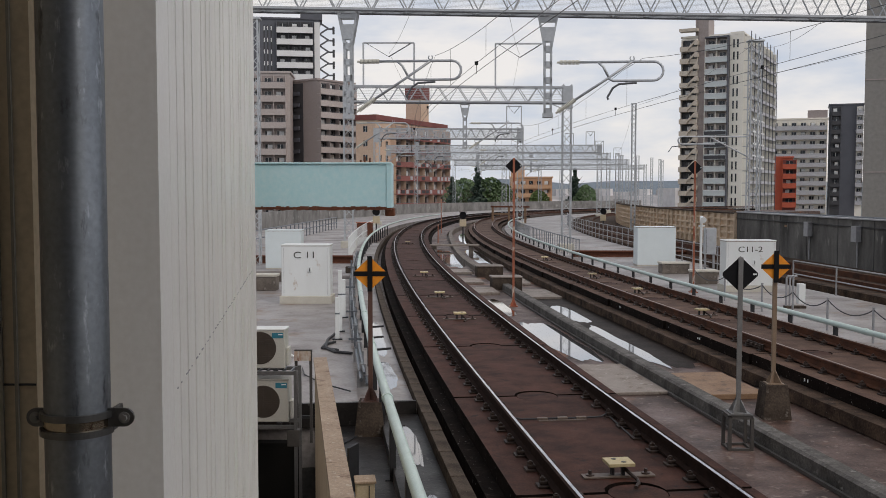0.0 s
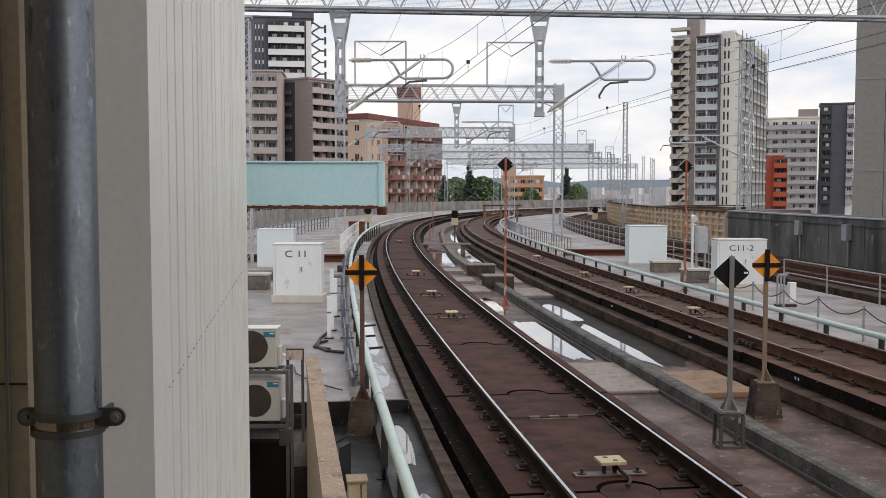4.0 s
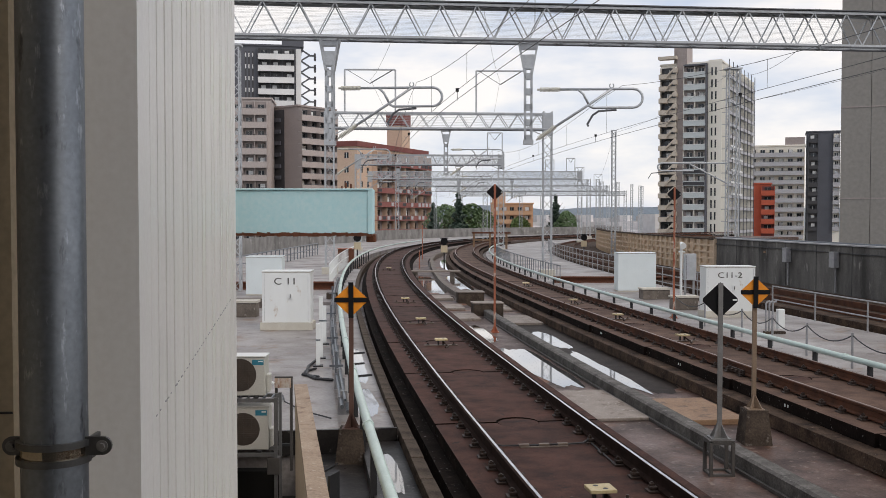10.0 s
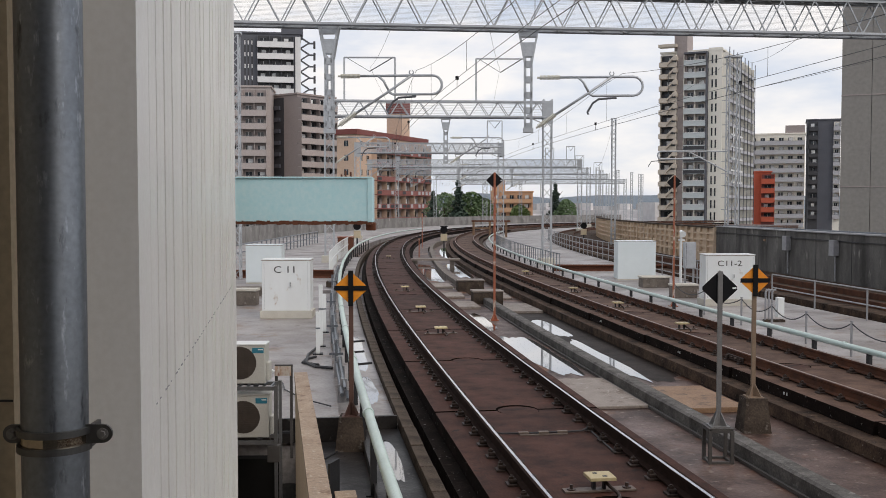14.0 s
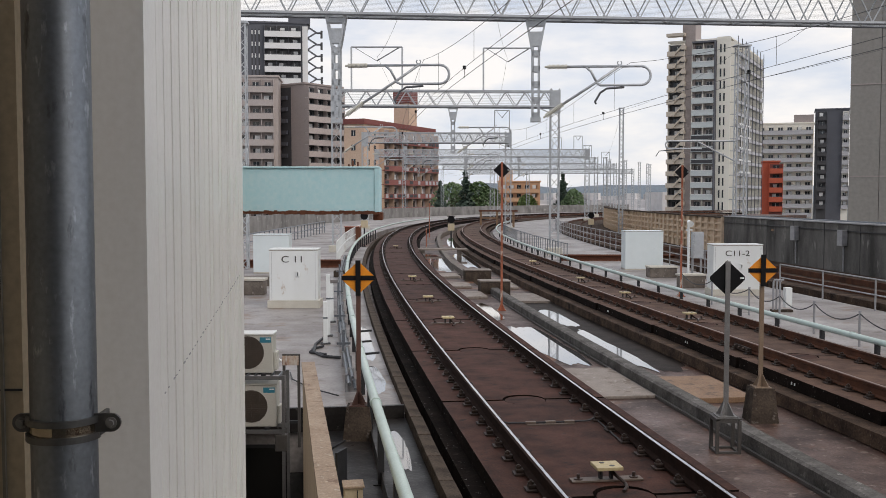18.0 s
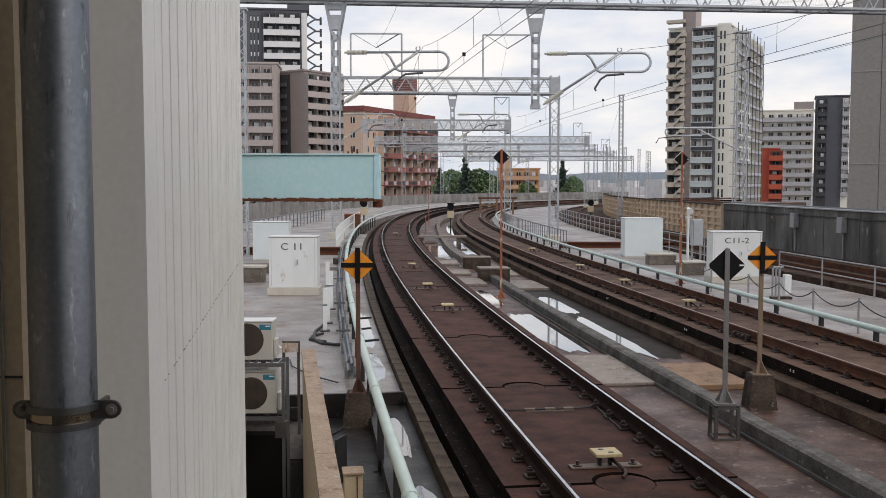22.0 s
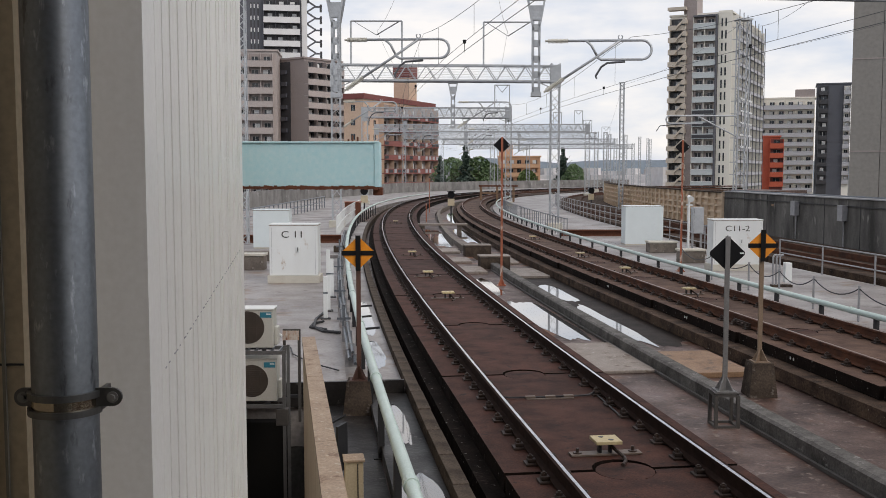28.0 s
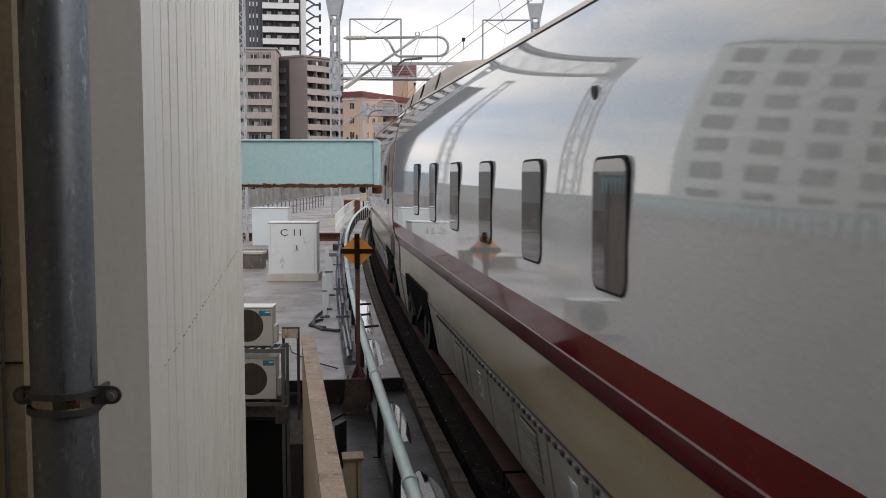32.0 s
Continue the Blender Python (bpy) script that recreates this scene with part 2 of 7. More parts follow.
M["dark"] = mat("dark_steel", (0.035, 0.035, 0.038), 0.5, 0.3, dark=(0.02, 0.02, 0.022), scale=6, bump=0.1)
# concrete blackened so that its colour carries the well's deep shade
M["pit"] = mat("pit_concrete_shade_black", (0.012, 0.0115, 0.011), 0.95, dark=(0.012, 0.012, 0.011), scale=2, spec=0.1)
M["truss"] = mat("galvanised_truss", (0.47, 0.49, 0.51), 0.5, 0.3, dark=(0.32, 0.335, 0.355), scale=5, specks=((0.15, 0.13, 0.12), 9, 0.66), bump=0.04, vary=0.08)
M["truss_dark"] = mat("dull_dark_truss_steel", (0.12, 0.125, 0.135), 0.55, 0.4, dark=(0.07, 0.072, 0.078), scale=2, bump=0.04)
M["wire"] = mat("wire", (0.07, 0.075, 0.08), 0.5, 0.5, scale=5, bump=0)
M["insul"] = mat("porcelain", (0.62, 0.60, 0.52), 0.25, dark=(0.48, 0.46, 0.40), scale=10, bump=0)
M["water"] = mat("rain_water", (0.018, 0.016, 0.014), 0.025, dark=(0.03, 0.026, 0.022), scale=1.5, fine=12, bump=0.0, rough_var=0.015, coat=1.0, spec=0.9)
M["yellow"] = mat("yellow_coil_lid", (0.58, 0.48, 0.27), 0.5, dark=(0.38, 0.29, 0.15), scale=14, bump=0.1, vary=0.25)
M["plate"] = mat("bolted_steel_plate", (0.17, 0.135, 0.11), 0.55, 0.3, dark=(0.08, 0.05, 0.038), scale=10, bump=0.1)
M["ac"] = mat("air_conditioner_ivory", (0.50, 0.49, 0.44), 0.4, dark=(0.47, 0.46, 0.42), scale=3, bump=0.03)
M["fan_brown"] = mat("brown_fan_opening", (0.075, 0.058, 0.045), 0.6, dark=(0.03, 0.025, 0.022), scale=6, bump=0.05)
M["teal_label"] = mat("teal_label", (0.03, 0.20, 0.28), 0.4, scale=5, bump=0)
M["glass"] = mat("dark_glass", (0.02, 0.024, 0.028), 0.06, dark=(0.035, 0.04, 0.045), scale=0.3, bump=0, rough_var=0.03, vary=0.4)
# tree greens are lifted and greyed a little to include distance haze
M["leaf"] = mat("leaf_green", (0.10, 0.16, 0.062), 0.6, dark=(0.045, 0.08, 0.034), scale=0.8, bump=0.1)
M["leaf_light"] = mat("leaf_yellow_green", (0.17, 0.23, 0.075), 0.6, dark=(0.05, 0.09, 0.025), scale=0.8, bump=0.1)
M["conifer"] = mat("conifer_dark", (0.036, 0.062, 0.042), 0.7, dark=(0.018, 0.033, 0.022), scale=0.8, bump=0.1)
M["bark"] = mat("bark", (0.09, 0.065, 0.045), 0.9, scale=6, bump=0.4)
M["train_white"] = mat("train_white_gloss", (0.56, 0.565, 0.55), 0.03, dark=(0.52, 0.525, 0.51), scale=0.8, bump=0, rough_var=0.0, coat=0.6, spec=0.5)
M["train_red"] = mat("train_red_gloss", (0.15, 0.003, 0.011), 0.09, dark=(0.115, 0.002, 0.008), scale=0.8, bump=0, rough_var=0.02, coat=0.12, spec=0.32)
M["train_beige"] = mat("train_beige_skirt", (0.30, 0.235, 0.15), 0.16, dark=(0.245, 0.19, 0.12), scale=2.0, bump=0.03, stretch=(3, 0.5, 1))
M["train_dark"] = mat("train_end_and_opening_black", (0.005, 0.0046, 0.0042), 0.95, scale=4, bump=0.2, spec=0.02)
M["gangway"] = mat("gangway_bellows", (0.25, 0.15, 0.06), 0.42, dark=(0.13, 0.075, 0.03), scale=3, bump=0.2)
M["bellows_dark"] = mat("dark_brown_bellows", (0.030, 0.016, 0.011), 0.5, dark=(0.015, 0.009, 0.007), scale=5, bump=0.2, spec=0.25)
M["logo_navy"] = mat("navy_decal", (0.018, 0.020, 0.055), 0.4, scale=4, bump=0, spec=0.2)
M["logo_red"] = mat("red_decal", (0.36, 0.012, 0.035), 0.4, scale=4, bump=0, spec=0.2)
M["city_ground"] = mat("city_ground", (0.16, 0.16, 0.155), 0.9, dark=(0.09, 0.10, 0.08), scale=0.02, fine=0.6, bump=0)
# haze over the distant woods is mixed into this blue-grey
M["hill"] = mat("wooded_hill_haze_blue", (0.17, 0.205, 0.24), 0.95, dark=(0.12, 0.15, 0.175), scale=0.03, fine=0.25, bump=0)
M["b_dark"] = mat("dark_grey_tiles", (0.095, 0.098, 0.115), 0.5, dark=(0.07, 0.072, 0.085), scale=0.3, fine=4, bump=0)
M["b_white"] = mat("white_balcony_panel", (0.74, 0.74, 0.73), 0.6, dark=(0.64, 0.64, 0.64), scale=0.3, fine=4, bump=0)
M["b_taupe"] = mat("taupe_tiles", (0.44, 0.385, 0.365), 0.6, dark=(0.38, 0.33, 0.31), scale=0.3, fine=4, bump=0)
M["b_brown"] = mat("brown_grey_tiles", (0.33, 0.28, 0.265), 0.6, dark=(0.28, 0.24, 0.225), scale=0.3, fine=4, bump=0)
M["b_tan"] = mat("tan_plaster", (0.60, 0.43, 0.32), 0.7, dark=(0.53, 0.37, 0.275), scale=0.3, fine=4, bump=0)
M["b_redbrown"] = mat("red_brown_balcony", (0.27, 0.095, 0.08), 0.65, dark=(0.2, 0.07, 0.06), scale=0.3, fine=4, bump=0)
M["b_redroof"] = mat("dark_red_roof", (0.20, 0.055, 0.045), 0.6, dark=(0.15, 0.04, 0.035), scale=0.3, fine=4, bump=0)
M["b_cream"] = mat("cream_tiles", (0.80, 0.76, 0.68), 0.6, dark=(0.73, 0.69, 0.61), scale=0.3, fine=4, bump=0)
M["b_greyblue"] = mat("glass_balcony_panel", (0.56, 0.60, 0.60), 0.35, dark=(0.48, 0.52, 0.52), scale=0.3, fine=4, bump=0)
M["b_lilac"] = mat("lilac_grey_balcony", (0.44, 0.435, 0.45), 0.6, dark=(0.37, 0.365, 0.385), scale=0.3, fine=4, bump=0)
M["b_orange"] = mat("red_orange_plaster", (0.50, 0.10, 0.05), 0.65, dark=(0.42, 0.08, 0.04), scale=0.3, fine=4, bump=0)
M["b_far_orange"] = mat("far_orange_plaster", (0.62, 0.37, 0.22), 0.7, dark=(0.54, 0.31, 0.18), scale=0.3, fine=4, bump=0)
M["b_shed"] = mat("grey_brown_sheet", (0.25, 0.235, 0.215), 0.6, dark=(0.205, 0.19, 0.175), scale=0.2, fine=4, bump=0, stretch=(1, 1, 0.1))
M["b_stone"] = mat("beige_stone_plaster", (0.56, 0.49, 0.41), 0.6, dark=(0.48, 0.42, 0.35), scale=0.3, fine=4, bump=0)
# near-black for dark fittings, and for balcony and shaft shade put into colour
M["b_black"] = mat("near_black_and_recess_shade", (0.05, 0.05, 0.055), 0.6, dark=(0.035, 0.035, 0.04), scale=0.3, fine=4, bump=0)
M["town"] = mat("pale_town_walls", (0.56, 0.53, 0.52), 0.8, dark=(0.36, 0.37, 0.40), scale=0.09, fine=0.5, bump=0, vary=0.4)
M["train_roof"] = mat("train_beige_roof", (0.38, 0.29, 0.215), 0.35, dark=(0.30, 0.225, 0.165), scale=1.5, bump=0.03, stretch=(3, 0.5, 1))
M["train_line"] = mat("train_pale_line", (0.36, 0.30, 0.30), 0.25, scale=2, bump=0)
M["train_fold"] = mat("train_dark_rubber", (0.012, 0.0115, 0.011), 0.55, scale=2, bump=0, spec=0.15)
M["door_glass"] = mat("dark_door_glass", (0.006, 0.006, 0.006), 0.05, scale=1, bump=0, rough_var=0.02, spec=0.3)
M["train_glass"] = mat("train_window_glass", (0.045, 0.042, 0.038), 0.03, dark=(0.06, 0.055, 0.05), scale=1, bump=0, rough_var=0.0, spec=0.85)
M["train_skirt"] = mat("train_grey_skirt", (0.25, 0.23, 0.19), 0.35, dark=(0.15, 0.135, 0.11), scale=2.5, bump=0.05, stretch=(3, 0.6, 2))
M["bogie_steel"] = mat("bogie_steel", (0.011, 0.0105, 0.010), 0.7, 0.2, scale=4, bump=0.15, spec=0.3)
M["rack_grey"] = mat("grey_rack_steel", (0.15, 0.15, 0.15), 0.5, 0.3, dark=(0.08, 0.078, 0.075), scale=6, bump=0.05)


# ---- mesh helpers ----
def thing(name, at=(0, 0, 0), turn=0.0, label="", category="", group="", kind=""):
    ob = new(name)
    ob.empty_display_size = 0.2
    ob.matrix_world = pose(*at, 0, 0, turn)
    return tagged(ob, label, category, group, kind)


def mesh_of(name, bm, material, smooth=False):
    me = bpy.data.meshes.new(name)
    bmesh.ops.recalc_face_normals(bm, faces=bm.faces)
    bm.to_mesh(me)
    bm.free()
    me.materials.append(material)
    if smooth:
        me.shade_smooth()
    return me


def part(name, bm, material, parent=None, label="", smooth=False):
    ob = new(name, mesh_of(name, bm, material, smooth))
    if parent:
        ob.parent = parent
    return tagged(ob, label)


def shared(name, me, parent, at=(0, 0, 0), turn=0.0):
    ob = new(name, me)
    ob.parent = parent
    ob.matrix_basis = pose(*at, 0, 0, turn)
    return ob


def box(bm, x0, x1, y0, y1, z0, z1, bevel=0.0, m=None):
    v = [bm.verts.new(p) for p in ((x0, y0, z0), (x1, y0, z0), (x1, y1, z0), (x0, y1, z0), (x0, y0, z1), (x1, y0, z1), (x1, y1, z1), (x0, y1, z1))]
    fs = [bm.faces.new([v[i] for i in q]) for q in ((0, 3, 2, 1), (4, 5, 6, 7), (0, 1, 5, 4), (1, 2, 6, 5), (2, 3, 7, 6), (3, 0, 4, 7))]
    if bevel:
        es = list({e for f in fs for e in f.edges})
        out = bmesh.ops.bevel(bm, geom=es, offset=bevel, segments=2, affect="EDGES", profile=0.6)
        v = list({w for f in out["faces"] for w in f.verts} | {w for w in v if w.is_valid})
    if m is not None:
        bmesh.ops.transform(bm, matrix=m, verts=v)
    return bm


def bar(bm, a, b, w, h=None, up=(0, 0, 1)):
    """A square bar from a to b."""
    a, b = Vector(a), Vector(b)
    h = h or w
    d = (b - a).normalized()
    u = Vector(up)
    if abs(d.dot(u)) > 0.98:
        u = Vector((0, 1, 0))
    r = d.cross(u).normalized() * w / 2
    u = r.cross(d).normalized() * h / 2
    v = [bm.verts.new(p + q) for p in (a, b) for q in (-r - u, r - u, r + u, -r + u)]
    for q in ((0, 1, 2, 3), (7, 6, 5, 4), (0, 4, 5, 1), (1, 5, 6, 2), (2, 6, 7, 3), (3, 7, 4, 0)):
        bm.faces.new([v[i] for i in q])
    return bm


def rod(bm, a, b, r, n=10, r2=None):
    """A round rod from a to b, tapering to r2."""
    a, b = Vector(a), Vector(b)
    d = (b - a).normalized()
    u = d.orthogonal().normalized()
    w = d.cross(u)
    r2 = r if r2 is None else r2
    rings = []
    for p, q in ((a, r), (b, r2)):
        rings.append([bm.verts.new(p + (u * math.cos(2 * math.pi * i / n) + w * math.sin(2 * math.pi * i / n)) * q) for i in range(n)])
    for i in range(n):
        bm.faces.new((rings[0][i], rings[0][(i + 1) % n], rings[1][(i + 1) % n], rings[1][i]))
    bm.faces.new(rings[0][::-1])
    bm.faces.new(rings[1])
    return bm


def tube(bm, pts, r, n=8):
    """A round tube along points."""
    pts = [Vector(p) for p in pts]
    rings = []
    u = None
    for i, p in enumerate(pts):
        d = (pts[min(i + 1, len(pts) - 1)] - pts[max(i - 1, 0)]).normalized()
        u = d.orthogonal().normalized() if u is None else (u - d * u.dot(d)).normalized()
        w = d.cross(u)
        rings.append([bm.verts.new(p + (u * math.cos(2 * math.pi * k / n) + w * math.sin(2 * math.pi * k / n)) * r) for k in range(n)])
    for a, b in zip(rings, rings[1:]):
        for k in range(n):
            bm.faces.new((a[k], a[(k + 1) % n], b[(k + 1) % n], b[k]))
    bm.faces.new(rings[0][::-1])
    bm.faces.new(rings[-1])
    return bm


def prism(bm, outline, y0, y1, m=None):
    """An outline of (x, z) given thickness from y0 to y1."""
    a = [bm.verts.new((x, y0, z)) for x, z in outline]
    b = [bm.verts.new((x, y1, z)) for x, z in outline]
    k = len(a)
    bm.faces.new(a)
    bm.faces.new(b[::-1])
    for i in range(k):
        bm.faces.new((a[i], b[i], b[(i + 1) % k], a[(i + 1) % k]))
    if m is not None:
        bmesh.ops.transform(bm, matrix=m, verts=a + b)
    return bm


def nbm():
    return bmesh.new()


# ---- the line of the track ----
STEP = 0.5
S_ALL = np.arange(-120, 420, STEP)
K_ALL = np.polyval([0.00142, -0.00077, 0.0018], np.clip(S_ALL, 0, 130) / 50)
K_ALL[S_ALL > 190] = 0.0
K_ALL[S_ALL < -10] = 0.0
I0 = int(round(120 / STEP))
H_ALL = np.cumsum(K_ALL) * STEP
H_ALL = H_ALL - H_ALL[I0] - 0.1417
X_ALL = np.cumsum(np.sin(H_ALL)) * STEP
Y_ALL = np.cumsum(np.cos(H_ALL)) * STEP
X_ALL, Y_ALL = X_ALL - X_ALL[I0] + 3.113, Y_ALL - Y_ALL[I0]


def on(s, off=0.0, z=0.0):
    """The place s metres along the near track, off metres to its right."""
    h = float(np.interp(s, S_ALL, H_ALL))
    back = min(0.0, s + 119)
    return Vector((back * math.sin(h) + float(np.interp(s, S_ALL, X_ALL)) + off * math.cos(h), back * math.cos(h) + float(np.interp(s, S_ALL, Y_ALL)) - off * math.sin(h), z))


def head(s):
    """The turn about z, in degrees, of a thing that faces along the track."""
    return -math.degrees(float(np.interp(s, S_ALL, H_ALL)))


def second(s):
    """How far the second track lies to the right of the first."""
    return 5.88 - 0.529 * min(max(s, -20), 130) / 50


def sweep(bm, profile, s0, s1, step=2.0, shift=None, closed=True, z_of=None):
    """A profile of (off, z) carried along the track."""
    n = max(1, int(math.ceil((s1 - s0) / step)))
    rings = []
    for i in range(n + 1):
        s = s0 + (s1 - s0) * i / n
        d = shift(s) if shift else 0.0
        rings.append([bm.verts.new(on(s, o + d, z)) for o, z in profile])
    k = len(profile)
    for a, b in zip(rings, rings[1:]):
        for i in range(k if closed else k - 1):
            bm.faces.new((a[i], a[(i + 1) % k], b[(i + 1) % k], b[i]))
    if closed:
        bm.faces.new(rings[0][::-1])
        bm.faces.new(rings[-1])
    return bm


def rect(o0, o1, z0, z1):
    return [(o0, z0), (o1, z0), (o1, z1), (o0, z1)]


# ---- ground and viaduct ----
g = nbm()
gs_ = 4000
box(g, -gs_, gs_, -600, gs_, -10.4, -10.0)
tagged(part("ground", g, M["city_ground"]), "grey city ground far below the viaduct", kind="structure")

deck = tagged(part("viaduct_floor", sweep(nbm(), rect(-2.95, 18.5, -1.2, -0.62), -40, 200, 2.5), M["floor"]), "stained wet concrete floor of the viaduct", kind="structure")
part("viaduct_girder", sweep(nbm(), [(-12.6, -3.4), (18.4, -3.4), (18.4, -1.21), (-2.8, -1.21), (-12.6, -1.3)], 14.2, 200, 4), M["wall_grey"], deck)
tagged(part("left_deck", sweep(nbm(), rect(-12.4, -2.5, -1.2, -0.28), 14.2, 190, 2.5), M["deck"]), "pale wet concrete deck beside the track", kind="structure")
tagged(part("deck_front", sweep(nbm(), rect(-12.4, -1.69, -0.618, -0.276), 14.13, 14.196, 1), M["wet_grey"]), "dark wet front edge of the pale deck", kind="structure")
tagged(part("gutter_strip", sweep(nbm(), rect(-2.496, -1.67, -0.615, -0.42), 14.2, 60, 2.5), M["deck"]), "pale wet concrete strip between deck and kerb", kind="structure")
tagged(part("near_gutter", sweep(nbm(), rect(-2.2, -1.67, -0.615, -0.46), -6, 14.12, 2.5), M["wet_grey"]), "dark wet concrete strip beside the kerb", kind="structure")
tagged(part("near_floor", sweep(nbm(), rect(-2.94, -2.21, -0.63, -0.612), -6, 14.12, 2.5), M["wet_grey"]), "wet grey concrete floor beside the parapet", kind="structure")
tagged(part("right_deck", sweep(nbm(), [(1.75, -0.61), (6.6, -0.61), (6.6, -0.45), (1.75, -0.45)], -30, 190, 2.5, shift=second), M["deck"]), "pale wet concrete deck between tracks", kind="structure")
tagged(part("mid_floor", sweep(nbm(), rect(1.37, 2.36, -0.61, -0.47), -30, 190, 2.5), M["floor"]), "stained concrete strip beside the rails", kind="structure")

tagged(part("bend_deck", sweep(nbm(), rect(9.2, 12.44, -0.619, -0.446), 41, 120, 2.5), M["deck"]), "pale wet concrete deck inside the bend", kind="structure")

# noise walls
wall_r = tagged(part("noise_wall_concrete", sweep(nbm(), rect(17.1, 17.4, -1.0, 1.58), -30, 51, 3), M["wall_grey"]), "streaked dark grey concrete noise wall", kind="structure")
# pale grey stands for the sky's reflection along the wet coping
part("coping", sweep(nbm(), rect(17.04, 17.46, 1.583, 1.63), -30, 51, 3), M["grey_post"], wall_r, "wet coping, paled for the sky it mirrors")
wall_l = tagged(part("noise_wall_left", sweep(nbm(), rect(-12.6, -12.41, -1.2, 1.0), 20, 190, 3), M["wall_pale"]), "grey concrete wall along the viaduct edge", kind="structure")


# ---- track ----
def slab_track(name, s0, s1, shift, label, pitch, first, shiny):
    track = thing(name, label=label, category="railway track", kind="structure")
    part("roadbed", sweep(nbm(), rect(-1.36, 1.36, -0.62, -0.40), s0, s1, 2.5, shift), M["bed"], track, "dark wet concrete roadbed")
    prof = [(-0.072, -0.172), (0.072, -0.172), (0.072, -0.155), (0.012, -0.14), (0.012, -0.055), (0.034, -0.04), (0.034, -0.006),
            (-0.034, -0.006), (-0.034, -0.04), (-0.012, -0.055), (-0.012, -0.14), (-0.072, -0.155)]
    for side in (-0.75, 0.75):
        bias = -0.012 if side > 0 else 0.012
        rail = part("rail", sweep(nbm(), [(o + side, z) for o, z in prof], s0, s1, 1.0, shift), M["rail"] if shiny else M["rail_orange"], track, "rusty steel rail")
        part("running_band", sweep(nbm(), [(side + bias - 0.016, -0.0055), (side + bias + 0.016, -0.0055), (side + bias + 0.011, 0.0), (side + bias - 0.011, 0.0)], s0, s1, 1.0, shift),
             M["railtop"] if shiny else M["railtop_rusty"], rail, "polished running band")
    b = nbm()
    hole = 0.30
    L, W = pitch - 0.07, 1.17
    arc = [(hole * math.cos(a), hole * math.sin(a)) for a in (math.pi * i / 8 for i in range(9))]
    outline = [(-W, L)] + [(-W, 0)] + [(-x, y) for x, y in arc] + [(W, 0), (W, L)] + [(x, L - y) for x, y in arc]
    top = [b.verts.new((x, y, -0.2)) for x, y in outline]
    bot = [b.verts.new((x, y, -0.39)) for x, y in outline]
    b.faces.new(top)
    b.faces.new(bot[::-1])
    for i in range(len(top)):
        b.faces.new((top[i], bot[i], bot[(i + 1) % len(top)], top[(i + 1) % len(top)]))
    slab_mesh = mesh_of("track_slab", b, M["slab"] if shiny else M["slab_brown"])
    # upright faces turn near-black: the shade on the slab's sides is painted
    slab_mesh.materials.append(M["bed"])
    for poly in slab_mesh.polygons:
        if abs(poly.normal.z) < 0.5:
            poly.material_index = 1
    b = rod(nbm(), (0, 0, -0.4), (0, 0, -0.203), 0.285, 24)
    stop_mesh = mesh_of("stopper", b, M["slab"])
    # one fastener: base plate, two clips and bolts
    b = nbm()
    box(b, -0.17, 0.17, -0.075, 0.075, -0.199, -0.176, 0.006)
    for sx in (-1, 1):
        box(b, sx * 0.105 - 0.04, sx * 0.105 + 0.04, -0.045, 0.045, -0.176, -0.135, 0.01)
        rod(b, (sx * 0.115, 0, -0.176), (sx * 0.115, 0, -0.095), 0.017, 6)
        rod(b, (sx * 0.115, 0, -0.135), (sx * 0.115, 0, -0.108), 0.03, 6)
    clip_mesh = mesh_of("fastener", b, M["clip"])
    n = 0
    s = first
    far_clips = nbm()
    while s < s1:
        d = shift(s) if shift else 0
        if s > s0 - 1:
            mid = s + pitch / 2
            dm = shift(mid) if shift else 0
            p = on(mid, dm)
            turn = head(mid)
            q = p + Vector((math.sin(math.radians(turn)), -math.cos(math.radians(turn)), 0)) * (L / 2)
            if s < 120:
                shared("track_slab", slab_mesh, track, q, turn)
                e = on(s - 0.035, d)
                shared("stopper", stop_mesh, track, e)
            for i in range(8):
                sf = s + 0.28 + i * (pitch - 0.56) / 7
                df = shift(sf) if shift else 0
                for side in (-0.75, 0.75):
                    if sf < 46 and n < 260:
                        shared("fastener", clip_mesh, track, on(sf, df + side), head(sf))
                        n += 1
                    elif sf < 80:
                        c = on(sf, df + side, -0.15)
                        m = pose(c.x, c.y, c.z, 0, 0, head(sf))
                        box(far_clips, -0.15, 0.15, -0.05, 0.05, -0.05, 0.03, 0, m)
        s += pitch
    tagged(part("far_fasteners", far_clips, M["clip"], track), kind="stuff")
    return track


PITCH = 4.52
slab_track("near_track", -40, 200, None, "curved slab track with polished rails on rust-brown concrete slabs", PITCH, 9.42 - 11 * PITCH, True)
slab_track("second_track", -40, 200, second, "curved slab track with dull rails on raised dark concrete", PITCH, 8.0 - 11 * PITCH, False)
part("raised_bed", sweep(nbm(), rect(-1.48, 1.48, -0.6, -0.395), -40, 190, 2.5, second), M["bed_brown"], bpy.data.objects["second_track"])

third = thing("third_track", label="rusty siding track at the foot of the noise wall", category="railway track", kind="structure")
part("roadbed", sweep(nbm(), rect(12.45, 17.0, -0.62, -0.30), -30, 180, 3), M["bed_brown"], third)
for o in (13.2, 14.7):
    part("rail", sweep(nbm(), rect(o - 0.035, o + 0.035, -0.30, -0.10), -30, 180, 2), M["rail_orange"], third)

# kerbs and cable troughs along the tracks
kerb_l = tagged(part("kerb", sweep(nbm(), rect(-1.66, -1.51, -0.62, -0.315), -20, 150, 1.5), M["kerb"]), "weathered concrete kerb beside the slab track", kind="structure")
